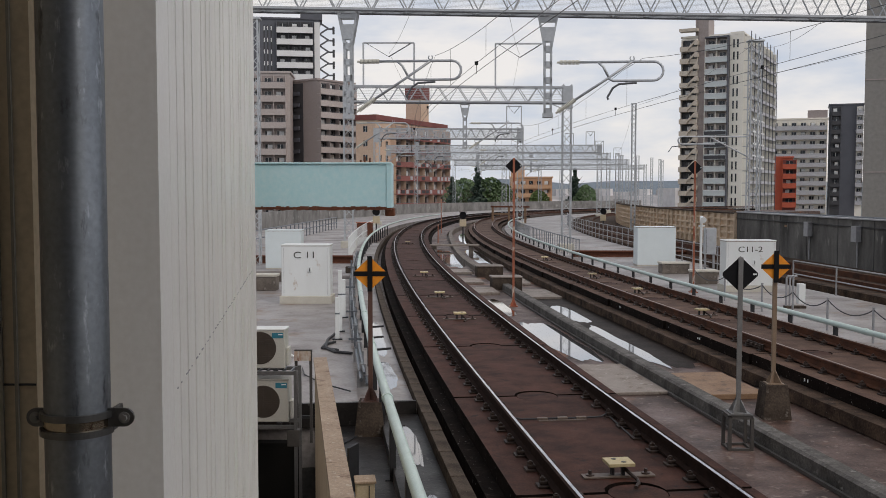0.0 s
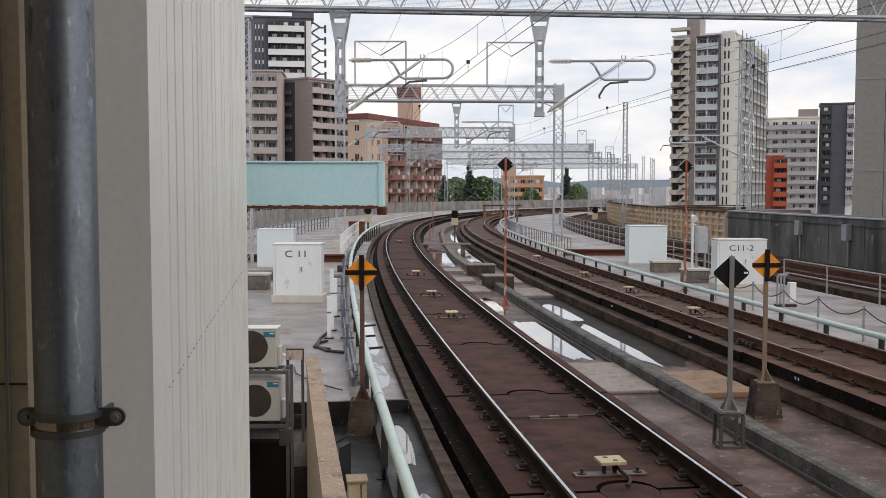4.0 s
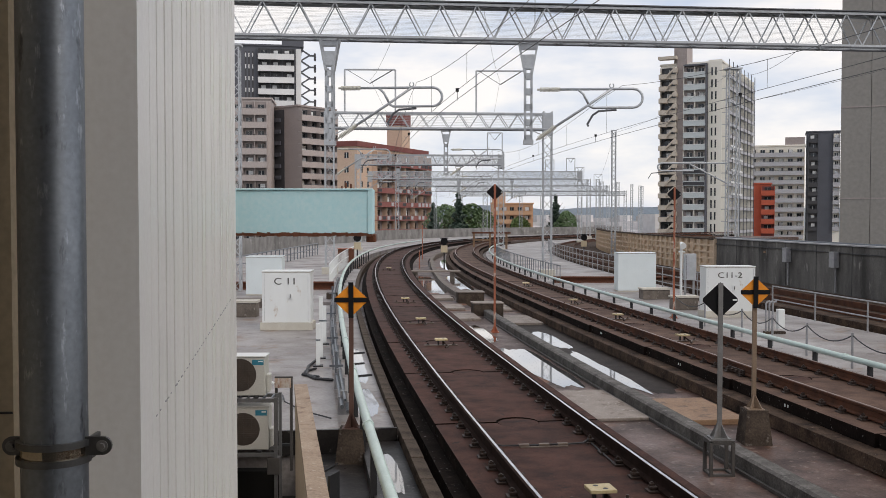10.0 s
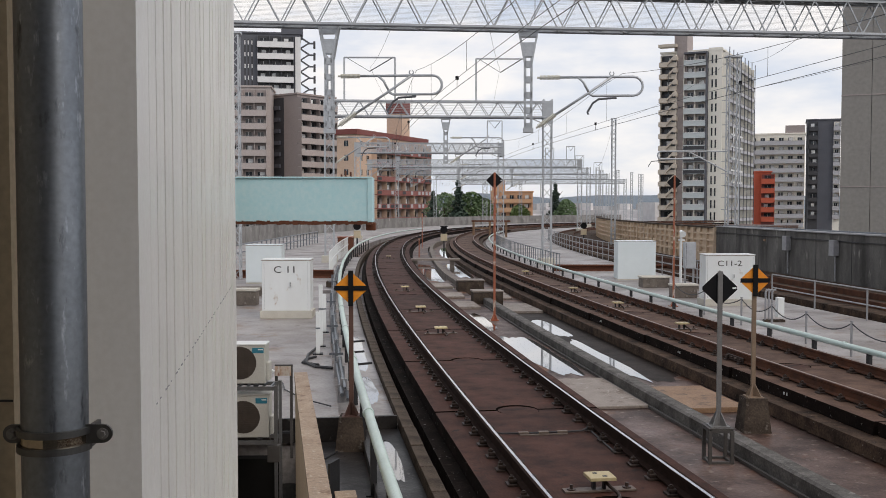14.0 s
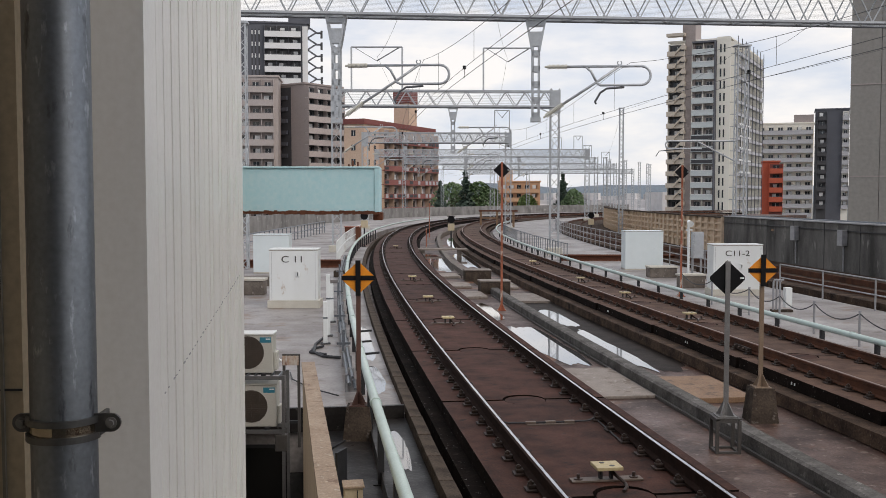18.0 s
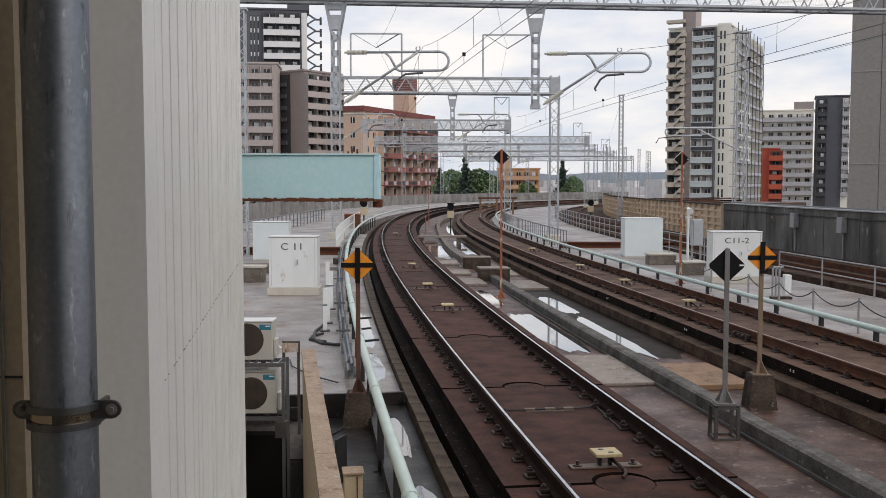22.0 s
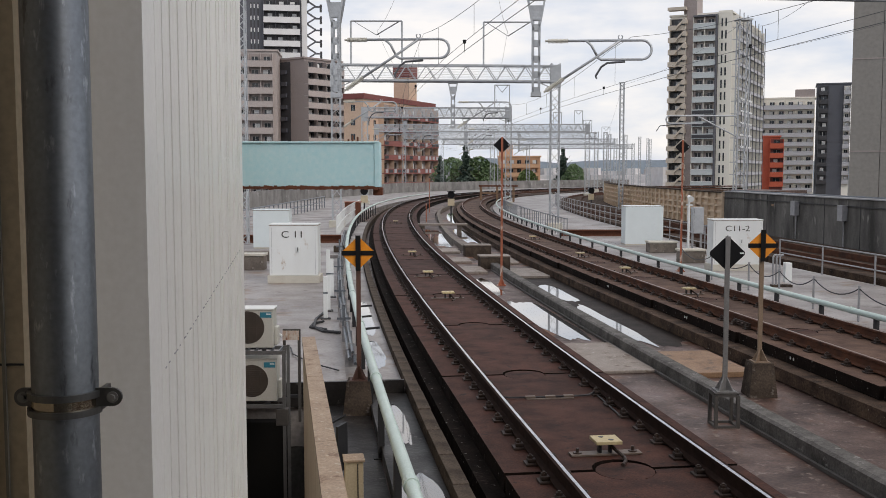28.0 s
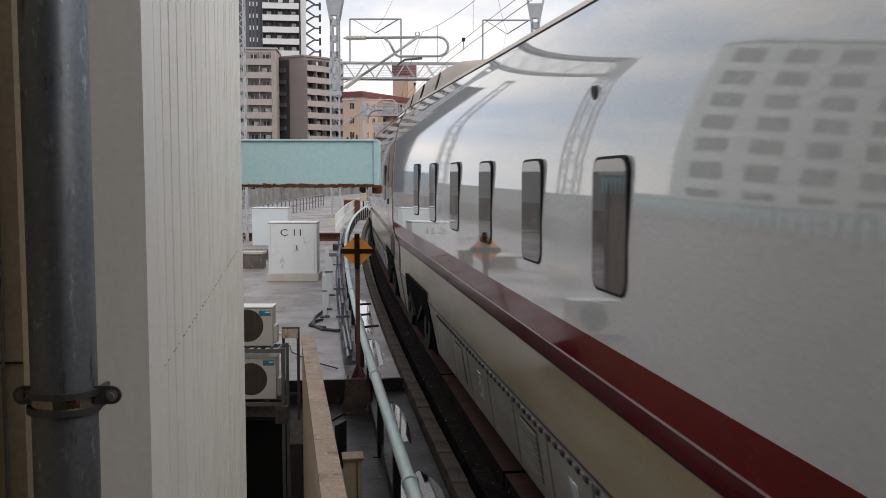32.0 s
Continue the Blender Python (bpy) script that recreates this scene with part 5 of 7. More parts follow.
def loft(rows, i0, i1, side=0):
    b = nbm()
    for sx in ((side,) if side else (-1, 1)):
        rings = [[b.verts.new((sx * p[0], p[1], p[2])) for p in r[i0:i1 + 1]] for r in rows]
        for a, c in zip(rings, rings[1:]):
            for i in range(len(a) - 1):
                b.faces.new((a[i], a[i + 1], c[i + 1], c[i]))
    bmesh.ops.remove_doubles(b, verts=b.verts, dist=0.0005)
    return b


def end_cap(car, name, r, material):
    b = nbm()
    v = [b.verts.new((-p[0], p[1], p[2])) for p in r] + [b.verts.new(p) for p in r[::-1][1:]]
    b.faces.new(v)
    return part(name, b, material, car)


def thing_part(name, parent):
    ob = new(name)
    ob.parent = parent
    ob.empty_display_size = 0.1
    return ob


def car_body(car, y0, y1, nose):
    rows = [section(y0 + (y1 - y0) * i / 24, 1.475, TOP) for i in range(25)]
    part("skirt", loft(rows, 0, 2), M["train_skirt"], car, "grey beige equipment skirt", smooth=True)
    part("lower_band", loft(rows, 2, 3), M["train_beige"], car, "beige lower band", smooth=True)
    part("upper_body", loft(rows, 5, 10), M["train_white"], car, "glossy white body", smooth=True)
    part("roof", loft(rows, 10, len(SIDE) - 1), M["train_roof"], car, "pale beige roof", smooth=True)
    for sx in (-1, 1):
        part("roof_seam", bar(nbm(), (sx * 1.222, y0 + 0.02, 3.738), (sx * 1.222, y1 - 0.02, 3.738), 0.013), M["train_fold"], car, "dark seam along the roof edge")
    if nose:
        # the band breaks up into slanted pieces towards the nose
        solid = [section(y0 + (2.70 - y0) * i / 20, 1.475, TOP) for i in range(21)]
        rest = [section(2.70 + (y1 - 2.70) * i / 6, 1.475, TOP) for i in range(7)]
        for k in (3, 4):
            part("red_band", loft(solid, k, k + 1), M["train_red"], car, "glossy dark red band", smooth=True)
            for sx in (-1, 1):
                part("white_band", loft(rest, k, k + 1, sx), M["train_white"], car, smooth=True)
        for a, e in ((2.99, 3.54), (3.84, 4.39), (4.77, 5.17)):
            for sx in (-1, 1):
                b = nbm()
                for za, zb in ((1.335, 1.52), (1.52, 1.738)):
                    v = [b.verts.new((abs(skin(y, z, 0.004).x) * sx, y, z)) for y, z in ((a, za), (e, za), (e, zb), (a, zb))]
                    b.faces.new(v)
                part("red_piece", b, M["train_red"], car, "red piece of the broken band")
    else:
        for k in (3, 4):
            part("red_band", loft(rows, k, k + 1), M["train_red"], car, "glossy dark red band", smooth=True)
    # thin seams and lines along the side
    for z, wide, fill in ((0.812, 0.010, M["dark"]), (1.332, 0.005, M["train_fold"]), (1.52, 0.006, M["train_line"])):
        b = nbm()
        for sx in (-1, 1):
            x = abs(skin(0, z, 0).x)
            box(b, sx * x - 0.004, sx * x + 0.004, y0 + 0.02, y1 - 0.02, z - wide, z + wide)
        part("seam", b, fill, car)
    end_cap(car, "end_wall", section(y0, 1.4745, TOP - 0.001), M["train_dark"])
    if not nose:
        end_cap(car, "end_wall", section(y1, 1.4745, TOP - 0.001), M["train_dark"])
    # equipment hatches and louvres in the skirt
    n = 0
    y = y0 + 1.0
    while y < y1 - 1.5:
        if any(abs(y + 0.55 - q) < 2.3 for q in ((6.55, -6.55) if nose else (7.5, -7.5))):
            y += 0.4
            continue
        lean = pose(-1.297, y, 0.50, 0, -9.2, 0)
        hatch = part("hatch", box(nbm(), -0.014, 0.02, 0, 1.13, -0.34, 0.275, 0.006, lean), M["train_skirt"], car)
        if n % 3 == 1:
            part("grille", box(nbm(), -0.016, 0.0, 0.28, 0.84, -0.22, 0.20, 0, lean), M["train_fold"], hatch, "dark louvred opening")
            for k in range(9):
                part("louvre", box(nbm(), -0.030, -0.010, 0.29, 0.83, -0.21 + k * 0.045, -0.185 + k * 0.045, 0, lean), M["train_skirt"], hatch)
        elif n % 3 == 0:
            part("inspection_lid", box(nbm(), -0.022, -0.010, 0.36, 0.56, -0.14, 0.14, 0.005, lean), M["train_white"], hatch, "pale inspection lid")
        for k in range(6):
            part("latch", box(nbm(), -0.028, -0.008, 0.06 + 0.19 * k, 0.13 + 0.19 * k, 0.255, 0.29, 0, lean), M["dark"], hatch)
        y += 1.18
        n += 1


def car_window(car, y, w, h, z, side=-1, name="window"):
    win = thing_part(name, car)
    out = []
    for cx, cz, a0 in ((w / 2 - 0.09, h / 2 - 0.09, 0), (-w / 2 + 0.09, h / 2 - 0.09, 90), (-w / 2 + 0.09, -h / 2 + 0.09, 180), (w / 2 - 0.09, -h / 2 + 0.09, 270)):
        out += [(cx + 0.09 * math.cos(math.radians(a0 + t * 30)), cz + 0.09 * math.sin(math.radians(a0 + t * 30))) for t in range(4)]
    m = pose(side * 1.474, y, z, 0, 0.8 * -side, 90)
    part("frame", prism(nbm(), [(p * 1.055, q * 1.045) for p, q in out], -0.010, 0.010, m), M["train_fold"], win, "dark rubber frame")
    part("pane", prism(nbm(), out, -0.0135, 0.0135, m), M["train_glass"], win)


def bogie(car, y):
    bg = thing_part("bogie", car)
    b = nbm()
    for sx in (-1, 1):
        box(b, sx * 1.02 - 0.07, sx * 1.02 + 0.07, y - 1.6, y + 1.6, 0.45, 0.68, 0.03)
        for dy in (-1.12, 1.12):
            box(b, sx * 1.06 - 0.1, sx * 1.06 + 0.1, y + dy - 0.17, y + dy + 0.17, 0.27, 0.6, 0.03)
    box(b, -1.0, 1.0, y - 0.3, y + 0.3, 0.4, 0.75, 0.03)
    part("frame", b, M["bogie_steel"], bg)
    for dy in (-1.12, 1.12):
        for sx in (-1, 1):
            b = nbm()
            rod(b, (sx * 0.69, y + dy, 0.43), (sx * 0.82, y + dy, 0.43), 0.43, 28)
            rod(b, (sx * 0.82, y + dy, 0.43), (sx * 1.2, y + dy, 0.43), 0.12, 14)
            part("wheel", b, M["bogie_steel"], bg)
    for sx in (-1, 1):
        # near-black plate over the skirt stands for the shade inside the opening
        b = nbm()
        prism(b, [(-1.66, 0.10), (-1.62, 0.45), (-1.52, 0.72), (-1.30, 0.93), (1.32, 0.93), (1.50, 0.74), (1.60, 0.45), (1.66, 0.10)], -0.05, 0.022, pose(sx * 1.302, y, 0.55, 0, 8.6 * sx, 0) @ pose(0, 0, -0.55, 0, 0, 90 * -sx))
        part("bogie_opening_shade", b, M["train_dark"], bg)
        for dy in (-1.12, 1.12):
            part("wheel_face", rod(nbm(), (sx * 1.24, y + dy, 0.43), (sx * 1.318, y + dy, 0.43), 0.36, 28, 0.34), M["bogie_steel"], bg)
            part("damper", bar(nbm(), (sx * 1.34, y + dy * 0.2, 0.36), (sx * 1.34, y + dy * 0.75, 0.66), 0.05), M["bogie_steel"], bg)
        part("axle_cover", rod(nbm(), (sx * 1.27, y - 1.12, 0.43), (sx * 1.345, y - 1.12, 0.43), 0.13, 16), M["bogie_steel"], bg)
        part("axle_cover", rod(nbm(), (sx * 1.27, y + 1.12, 0.43), (sx * 1.345, y + 1.12, 0.43), 0.13, 16), M["bogie_steel"], bg)


def side_door(car, y, w, z0, z1, win):
    d = thing_part("door", car)
    b = nbm()
    for ya in (y - w / 2, y + w / 2):
        n = 36
        thin = 0.026 if ya < y else 0.015
        for i in range(n):
            za, zb = z0 + (z1 - z0) * i / n, z0 + (z1 - z0) * (i + 1) / n
            b.faces.new([b.verts.new(skin(yy, zz, 0.005)) for yy, zz in ((ya - thin, za), (ya + thin, za), (ya + thin, zb), (ya - thin, zb))])
    b.faces.new([b.verts.new(skin(yy, zz, 0.003)) for yy, zz in ((y - w / 2, z1 - 0.009), (y + w / 2, z1 - 0.009), (y + w / 2, z1), (y - w / 2, z1))])
    part("door_gap", b, M["train_fold"], d, "dark door seal")
    if win:
        y0, y1, za, zb = win
        b = nbm()
        n = 24
        for i in range(n):
            u, v = za + (zb - za) * i / n, za + (zb - za) * (i + 1) / n
            b.faces.new([b.verts.new(skin(yy, zz, 0.005)) for yy, zz in ((y0, u), (y1, u), (y1, v), (y0, v))])
        part("door_window", b, M["door_glass"], d, "dark door window")
    part("handle", box(nbm(), -1.495, -1.47, y - w / 2 + 0.04, y - w / 2 + 0.11, 1.98, 2.09, 0.005), M["train_fold"], d)
    part("lock_plate", box(nbm(), -1.487, -1.47, y - w / 2 + 0.16, y - w / 2 + 0.215, 2.26, 2.33, 0.003), M["mid_grey"], d, "small grey lock plate")
    b = nbm()
    b.faces.new([b.verts.new(skin(yy, zz, 0.006)) for yy, zz in ((y - w / 2 - 0.03, z1 + 0.05), (y + w / 2 + 0.03, z1 + 0.05), (y + w / 2 + 0.03, z1 + 0.068), (y - w / 2 - 0.03, z1 + 0.068))])
    part("rain_gutter", b, M["train_fold"], d, "black rain gutter over the door")
    b = nbm()
    lo_y, hi_y = (y - w / 2 + 0.06, y + w / 2 + 0.06) if y > 0 else (y - 0.3, y + 1.0)
    for za, zb in ((0.93, 1.12), (1.12, 1.29)):
        b.faces.new([b.verts.new(skin(yy, zz, 0.008)) for yy, zz in ((lo_y, za), (hi_y, za), (hi_y, zb), (lo_y, zb))])
    part("step_panel", b, M["train_fold"], d, "dark step panel below the door")


def stroke(car, name, line, material, label):
    """A flat painted brush stroke on the nose: (y, z, half width) along its middle."""
    b = nbm()
    pts = []
    for k in range(len(line) - 1):
        q0, q1, q2, q3 = line[max(0, k - 1)], line[k], line[k + 1], line[min(len(line) - 1, k + 2)]
        for i in range(8):
            t = i / 8
            pts.append(tuple(0.5 * (2 * b1 + (b2 - b0) * t + (2 * b0 - 5 * b1 + 4 * b2 - b3) * t * t + (3 * b1 - b0 - 3 * b2 + b3) * t ** 3) for b0, b1, b2, b3 in zip(q0, q1, q2, q3)))
    pts.append(line[-1])
    prev = None
    for i, (y, z, w) in enumerate(pts):
        a, c = pts[max(0, i - 1)], pts[min(len(pts) - 1, i + 1)]
        d = Vector((c[0] - a[0], c[1] - a[1])).normalized()
        n = Vector((-d.y, d.x)) * w
        cur = (b.verts.new(skin(y + n.x, z + n.y)), b.verts.new(skin(y - n.x, z - n.y)))
        if prev:
            b.faces.new((prev[0], prev[1], cur[1], cur[0]))
        prev = cur
    return part(name, b, material, car, label)


def fairing(car, y_end, y_tip):
    """A long beige roof fairing, full height at the car's end and sloping down to y_tip."""
    out = []
    for f, h in ((0.0, 0.20), (0.55, 0.19), (0.74, 0.16), (0.86, 0.10), (0.95, 0.02), (1.0, -0.08)):
        y = y_end + (y_tip - y_end) * f
        out.append([(1.0, y, 3.86), (0.94, y, 3.93 + h * 0.55), (0.90, y, 4.0 + h), (0.82, y, 4.035 + h), (0.45, y, 4.07 + h), (0.0, y, 4.08 + h)])
    fair = part("roof_fairing", loft(out, 0, 5), M["train_roof"], car, "long beige roof fairing", smooth=True)
    y = y_end + (y_tip - y_end) * 0.40
    for sx in (-1, 1):
        part("fairing_slot", bar(nbm(), (sx * 0.992, y, 3.87), (sx * 0.902, y, 4.18), 0.03, 0.14, (0, 1, 0)), M["bellows_dark"], fair, "dark slot in the fairing side")


def lead_car():
    car = thing("train_car", label="white leading inspection car with a red band and rounded nose", category="train", group="train cars")
    car_body(car, REAR, FRONT, True)
    rows = []
    for i in range(25):
        y = FRONT + (TIP - FRONT) * (1 - (1 - i / 24) ** 1.4)
        hw, top = nose_size(y)
        ring = section(y, hw, top)
        f = i / 24
        drop = 0.25 * f ** 0.5
        ring[4] = (ring[4][0], y, ring[4][2] - drop)
        ring[3] = (ring[3][0] * (1 - 0.05 * min(1.0, i / 6)), y - 1.0 * f, ring[3][2] - drop - 0.06 * min(1.0, i / 6) - 0.08 * f)
        for k, back in ((2, 1.5), (1, 1.8), (0, 2.0)):
            ring[k] = (ring[k][0] * (1 - 0.07 * min(1.0, i / 6)), y - back * f, min(ring[k][2], ring[3][2] - 0.12))
        rows.append(ring)
    part("nose", loft(rows, 4, len(SIDE) - 1), M["train_white"], car, "glossy white rounded nose", smooth=True)
    end_cap(car, "nose_tip", rows[-1][4:], M["train_white"])
    # the bulge of the nose rolls under to the chin, which is set a little back
    for sx in (-1, 1):
        part("nose_fold", loft(rows, 3, 4, sx), M["train_white"], car, "undercut below the nose", smooth=True)
        part("nose_band", loft(rows[:4], 2, 3, sx), M["train_beige"], car, "beige lower band", smooth=True)
        part("chin_side", loft(rows[:4], 0, 2, sx), M["train_white"], car, smooth=True)
    part("chin", loft(rows[3:], 0, 3), M["train_white"], car, "white chin below the nose", smooth=True)
    end_cap(car, "chin_front", rows[-1][:4], M["train_white"])
    # windscreen high on the nose
    b = nbm()
    for i in range(8, 15):
        for sx in (-1, 1):
            a, c = rows[i], rows[i + 1]
            for k in range(10, 13):
                b.faces.new([b.verts.new((sx * p[0] * 1.002, p[1], p[2] + 0.004)) for p in (a[k], a[k + 1], c[k + 1], c[k])])
    part("windscreen", b, M["train_glass"], car, "dark windscreen")
    side_door(car, 5.56, 0.54, 1.34, 3.25, (5.42, 5.66, 2.36, 3.0))
    side_door(car, -8.08, 0.72, 1.34, 3.2, (-8.36, -8.02, 2.42, 2.96))
    car_window(car, -6.88, 0.57, 0.69, 2.385)
    part("vent_cap", rod(nbm(), (-1.44, -5.18, 3.05), (-1.40, -5.18, 3.06), 0.032, 12), M["dark"], car, "small dark vent cap")
    bogie(car, 6.58)
    bogie(car, -6.55)
    # roof fairings near the rear
    fairing(car, REAR + 0.02, -4.2)
    for y0, y1, w, h in ((-3.0, -1.9, 0.5, 0.13), (4.7, 6.2, 0.45, 0.15)):
        part("roof_fairing", box(nbm(), -w, w, y0, y1, TOP - 0.15, TOP + h, 0.12), M["train_roof"], car, "beige roof fairing")
    # bellows to the next car
    r0, r1 = section(REAR - 0.003, 1.468, TOP - 0.01), section(REAR - 0.58, 1.468, TOP - 0.01)
    part("bellows", loft([r0, r1], 5, len(SIDE) - 1), M["gangway"], car, "brown gangway bellows")
    for sx in (-1, 1):
        part("bellows_band", loft([r0, r1], 3, 5, sx), M["bellows_dark"], car, "dark brown stretch of the bellows")
        part("bellows_foot", loft([r0, r1], 0, 3, sx), M["bellows_dark"], car, "dark lower bellows")
    # painted emblem between the nose and the door: plain navy and red brush strokes
    for line in ([(7.38, 2.79, 0.015), (7.48, 2.72, 0.06), (7.68, 2.60, 0.055), (7.86, 2.46, 0.015)],
                 [(7.62, 2.40, 0.02), (7.76, 2.36, 0.07), (7.98, 2.20, 0.06), (8.04, 2.06, 0.06), (7.86, 1.985, 0.055), (7.60, 2.03, 0.02)],
                 [(7.30, 2.45, 0.02), (7.38, 2.32, 0.075), (7.50, 2.10, 0.03)],
                 [(7.02, 2.46, 0.02), (7.12, 2.28, 0.07), (7.20, 2.06, 0.025)],
                 [(6.71, 2.60, 0.04), (6.79, 2.36, 0.06), (6.92, 2.06, 0.035)]):
        stroke(car, "emblem_stroke", line, M["logo_navy"], "navy brush stroke")
    stroke(car, "emblem_stroke", [(6.36, 2.68, 0.03), (6.42, 2.54, 0.055), (6.52, 2.36, 0.06), (6.52, 2.20, 0.045), (6.44, 2.13, 0.03), (6.26, 2.16, 0.012)], M["logo_red"], "red brush stroke")
    stroke(car, "emblem_dot", [(6.20, 3.05, 0.01), (6.24, 2.99, 0.07), (6.29, 2.89, 0.10), (6.32, 2.80, 0.075), (6.31, 2.71, 0.01)], M["logo_red"], "red brush dot")
    return car


def mid_car():
    car = thing("train_car", label="white inspection car with a red band and a row of windows", category="train", group="train cars")
    car_body(car, -10.0, 10.0, False)
    for i in range(6):
        car_window(car, 6.40 - i * 1.79, 0.57, 0.69, 2.385)
    part("vent_cap", rod(nbm(), (-1.44, -2.1, 3.1), (-1.40, -2.1, 3.11), 0.045, 12), M["dark"], car, "small dark vent cap")
    bogie(car, 7.6)
    bogie(car, -7.6)
    fairing(car, 9.98, 5.2)
    return car


lead = lead_car()
coach = mid_car()
coach_2 = copy_thing(coach, pose(0, -80, 0))

# ---- station behind the camera, unseen: platform, with roof, canopy and walls added to shade ----
tagged(part("platform", sweep(nbm(), rect(-9.5, -1.85, -0.6, 1.1), -70, 0.9, 5), M["wall_grey"]), "concrete station platform", kind="structure")
# roof and walls out of view, added to hold back light from behind
roof = tagged(part("station_roof", sweep(nbm(), rect(-10.5, 9.0, 6.9, 7.2), -70, -4.5, 5), M["b_brown"]), "unseen dark roof over platform and tracks, added to hold back light", kind="structure")
part("fascia", sweep(nbm(), rect(-10.5, 9.0, 6.5, 6.898), -4.9, -4.5, 1), M["b_brown"], roof)
tagged(part("unseen_end_wall", sweep(nbm(), rect(-10.5, 9.0, -0.6, 6.89), -70.4, -70, 1), M["b_brown"]), "unseen plain wall added to close off light behind the camera", kind="structure")
tagged(part("unseen_side_wall", sweep(nbm(), rect(-10.5, -10.2, -0.6, 6.89), -69.9, -6.5, 5), M["b_brown"]), "unseen plain side wall added to close off light", kind="structure")

# canopy out of view, added to shade the beige end wall
tagged(part("shading_canopy", sweep(nbm(), rect(-9.5, -1.95, 4.35, 4.5), -70, 1.5, 4), M["b_brown"]), "unseen low canopy over the platform, added to shade the end wall", kind="structure")
# wall out of view on the left, added to shape the light
tagged(part("unseen_screen", box(nbm(), -1.30, -1.15, 0.5, 1.92, 1.1, 4.2), M["beige_wall"]), "unseen beige screen wall added beside the platform end to shape light", kind="structure")

# ---- the pit beside the clad building ----
pit = thing("light_well", label="concrete light well below the rack, deep shade put into its colour", category="light well", kind="structure")
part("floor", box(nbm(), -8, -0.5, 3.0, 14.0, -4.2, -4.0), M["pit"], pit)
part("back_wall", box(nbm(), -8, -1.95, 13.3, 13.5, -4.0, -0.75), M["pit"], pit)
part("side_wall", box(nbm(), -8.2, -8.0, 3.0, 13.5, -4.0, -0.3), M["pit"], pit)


# ---- rain water lying on the concrete ----
def puddle(s, o, ls, lo, z, seed, skew=0.0, fill=None, name="puddle", label="shallow rain puddle on the concrete reflecting the sky"):
    """A shallow pool ls long and lo wide in the track's own directions."""
    b = nbm()
    rim = []
    for i in range(40):
        a = 2 * math.pi * i / 40
        c, q = math.cos(a), math.sin(a)
        k = (abs(c) ** 3 + abs(q) ** 3) ** (-1 / 3)
        w = k * (0.98 + 0.26 * noise.noise((c * 1.7 + seed, q * 1.7, seed * 0.7)) + 0.12 * noise.noise((c * 4, q * 4 + seed, 0)) + 0.03 * noise.noise((c * 11, q * 11 + seed, 3)))
        so_, oo = s + c * w * ls / 2, o + q * w * lo / 2 + skew * c
        rim.append(b.verts.new(on(so_, oo, z)))
    b.faces.new(rim)
    return tagged(part(name, b, fill or M["water"]), label, name.replace("_", " "), "rain puddles" if name == "puddle" else "")


puddle(20.9, 1.84, 5.4, 0.78, -0.464, 1, -0.05)
puddle(26.7, 1.62, 3.9, 0.42, -0.464, 2)
puddle(21.0, 3.34, 5.4, 0.40, -0.6085, 3)
puddle(26.4, 3.42, 3.4, 0.55, -0.6085, 4)
# sheet with the track's dark reflection painted on, in place of water
puddle(24.6, 3.66, 13.0, 1.5, -0.614, 16, 0.0, M["mirrored_dark"], "dark_reflection", "standing water beside the trough, coloured like the dark track it mirrors")
puddle(47.2, 1.84, 11.6, 0.92, -0.464, 6)
puddle(50.2, 3.42, 10.6, 0.8, -0.613, 7)
puddle(70.0, 3.5, 15.0, 0.6, -0.613, 8)
puddle(38.6, 1.9, 2.6, 0.7, -0.464, 14)
puddle(21.0, -1.94, 4.8, 0.36, -0.417, 9)
puddle(16.9, -1.97, 2.6, 0.36, -0.417, 10)
puddle(12.4, -1.90, 1.8, 0.20, -0.457, 11)
puddle(8.0, -1.93, 4.6, 0.46, -0.457, 12)
puddle(5.9, -2.52, 1.9, 0.42, -0.607, 13)


# ---- cover slabs and low concrete boxes between the tracks ----
def cover(s, o, ls, lo, z, h, material, label, tilt=0.0):
    m = on(s, o, z)
    c = thing("cover_slab", m, head(s) + tilt, label, "cover slab", "concrete cover slabs")
    part("slab", box(nbm(), -lo / 2, lo / 2, -ls / 2, ls / 2, 0, h, 0.012), material, c)
    return c


cover(16.3, 1.87, 2.5, 0.92, -0.47, 0.05, M["lidpanel"], "pale concrete cover slab beside the rail")
cover(16.2, 3.35, 1.9, 1.35, -0.62, 0.09, M["lidrust"], "rust-stained concrete cover slab")
for k, (s, o, ls, lo, z) in enumerate([(34.2, 1.68, 1.5, 0.75, -0.47), (30.9, 1.72, 1.8, 0.72, -0.47), (31.2, 3.5, 2.4, 0.95, -0.62), (35.6, 3.4, 2.2, 0.9, -0.62), (38.4, 1.7, 1.6, 0.75, -0.47)]):
    cover(s, o, ls, lo, z, 0.08, M["lidpanel"], "weathered concrete cover slab lying between the tracks", (k * 7) % 5 - 2)
for s, o in ((31.9, 2.55), (36.6, 2.6)):
    c = thing("trough_box", on(s, o, -0.62), head(s), "grey concrete junction box on the cable trough", "concrete box", "trough boxes")
    part("box", box(nbm(), -0.48, 0.48, -0.35, 0.35, 0, 0.52, 0.015), M["kerb"], c)
    part("lid", box(nbm(), -0.5, 0.5, -0.37, 0.37, 0.523, 0.57, 0.01), M["lidpanel"], c)
# second stretch of trough swings across behind the boxes
b = nbm()
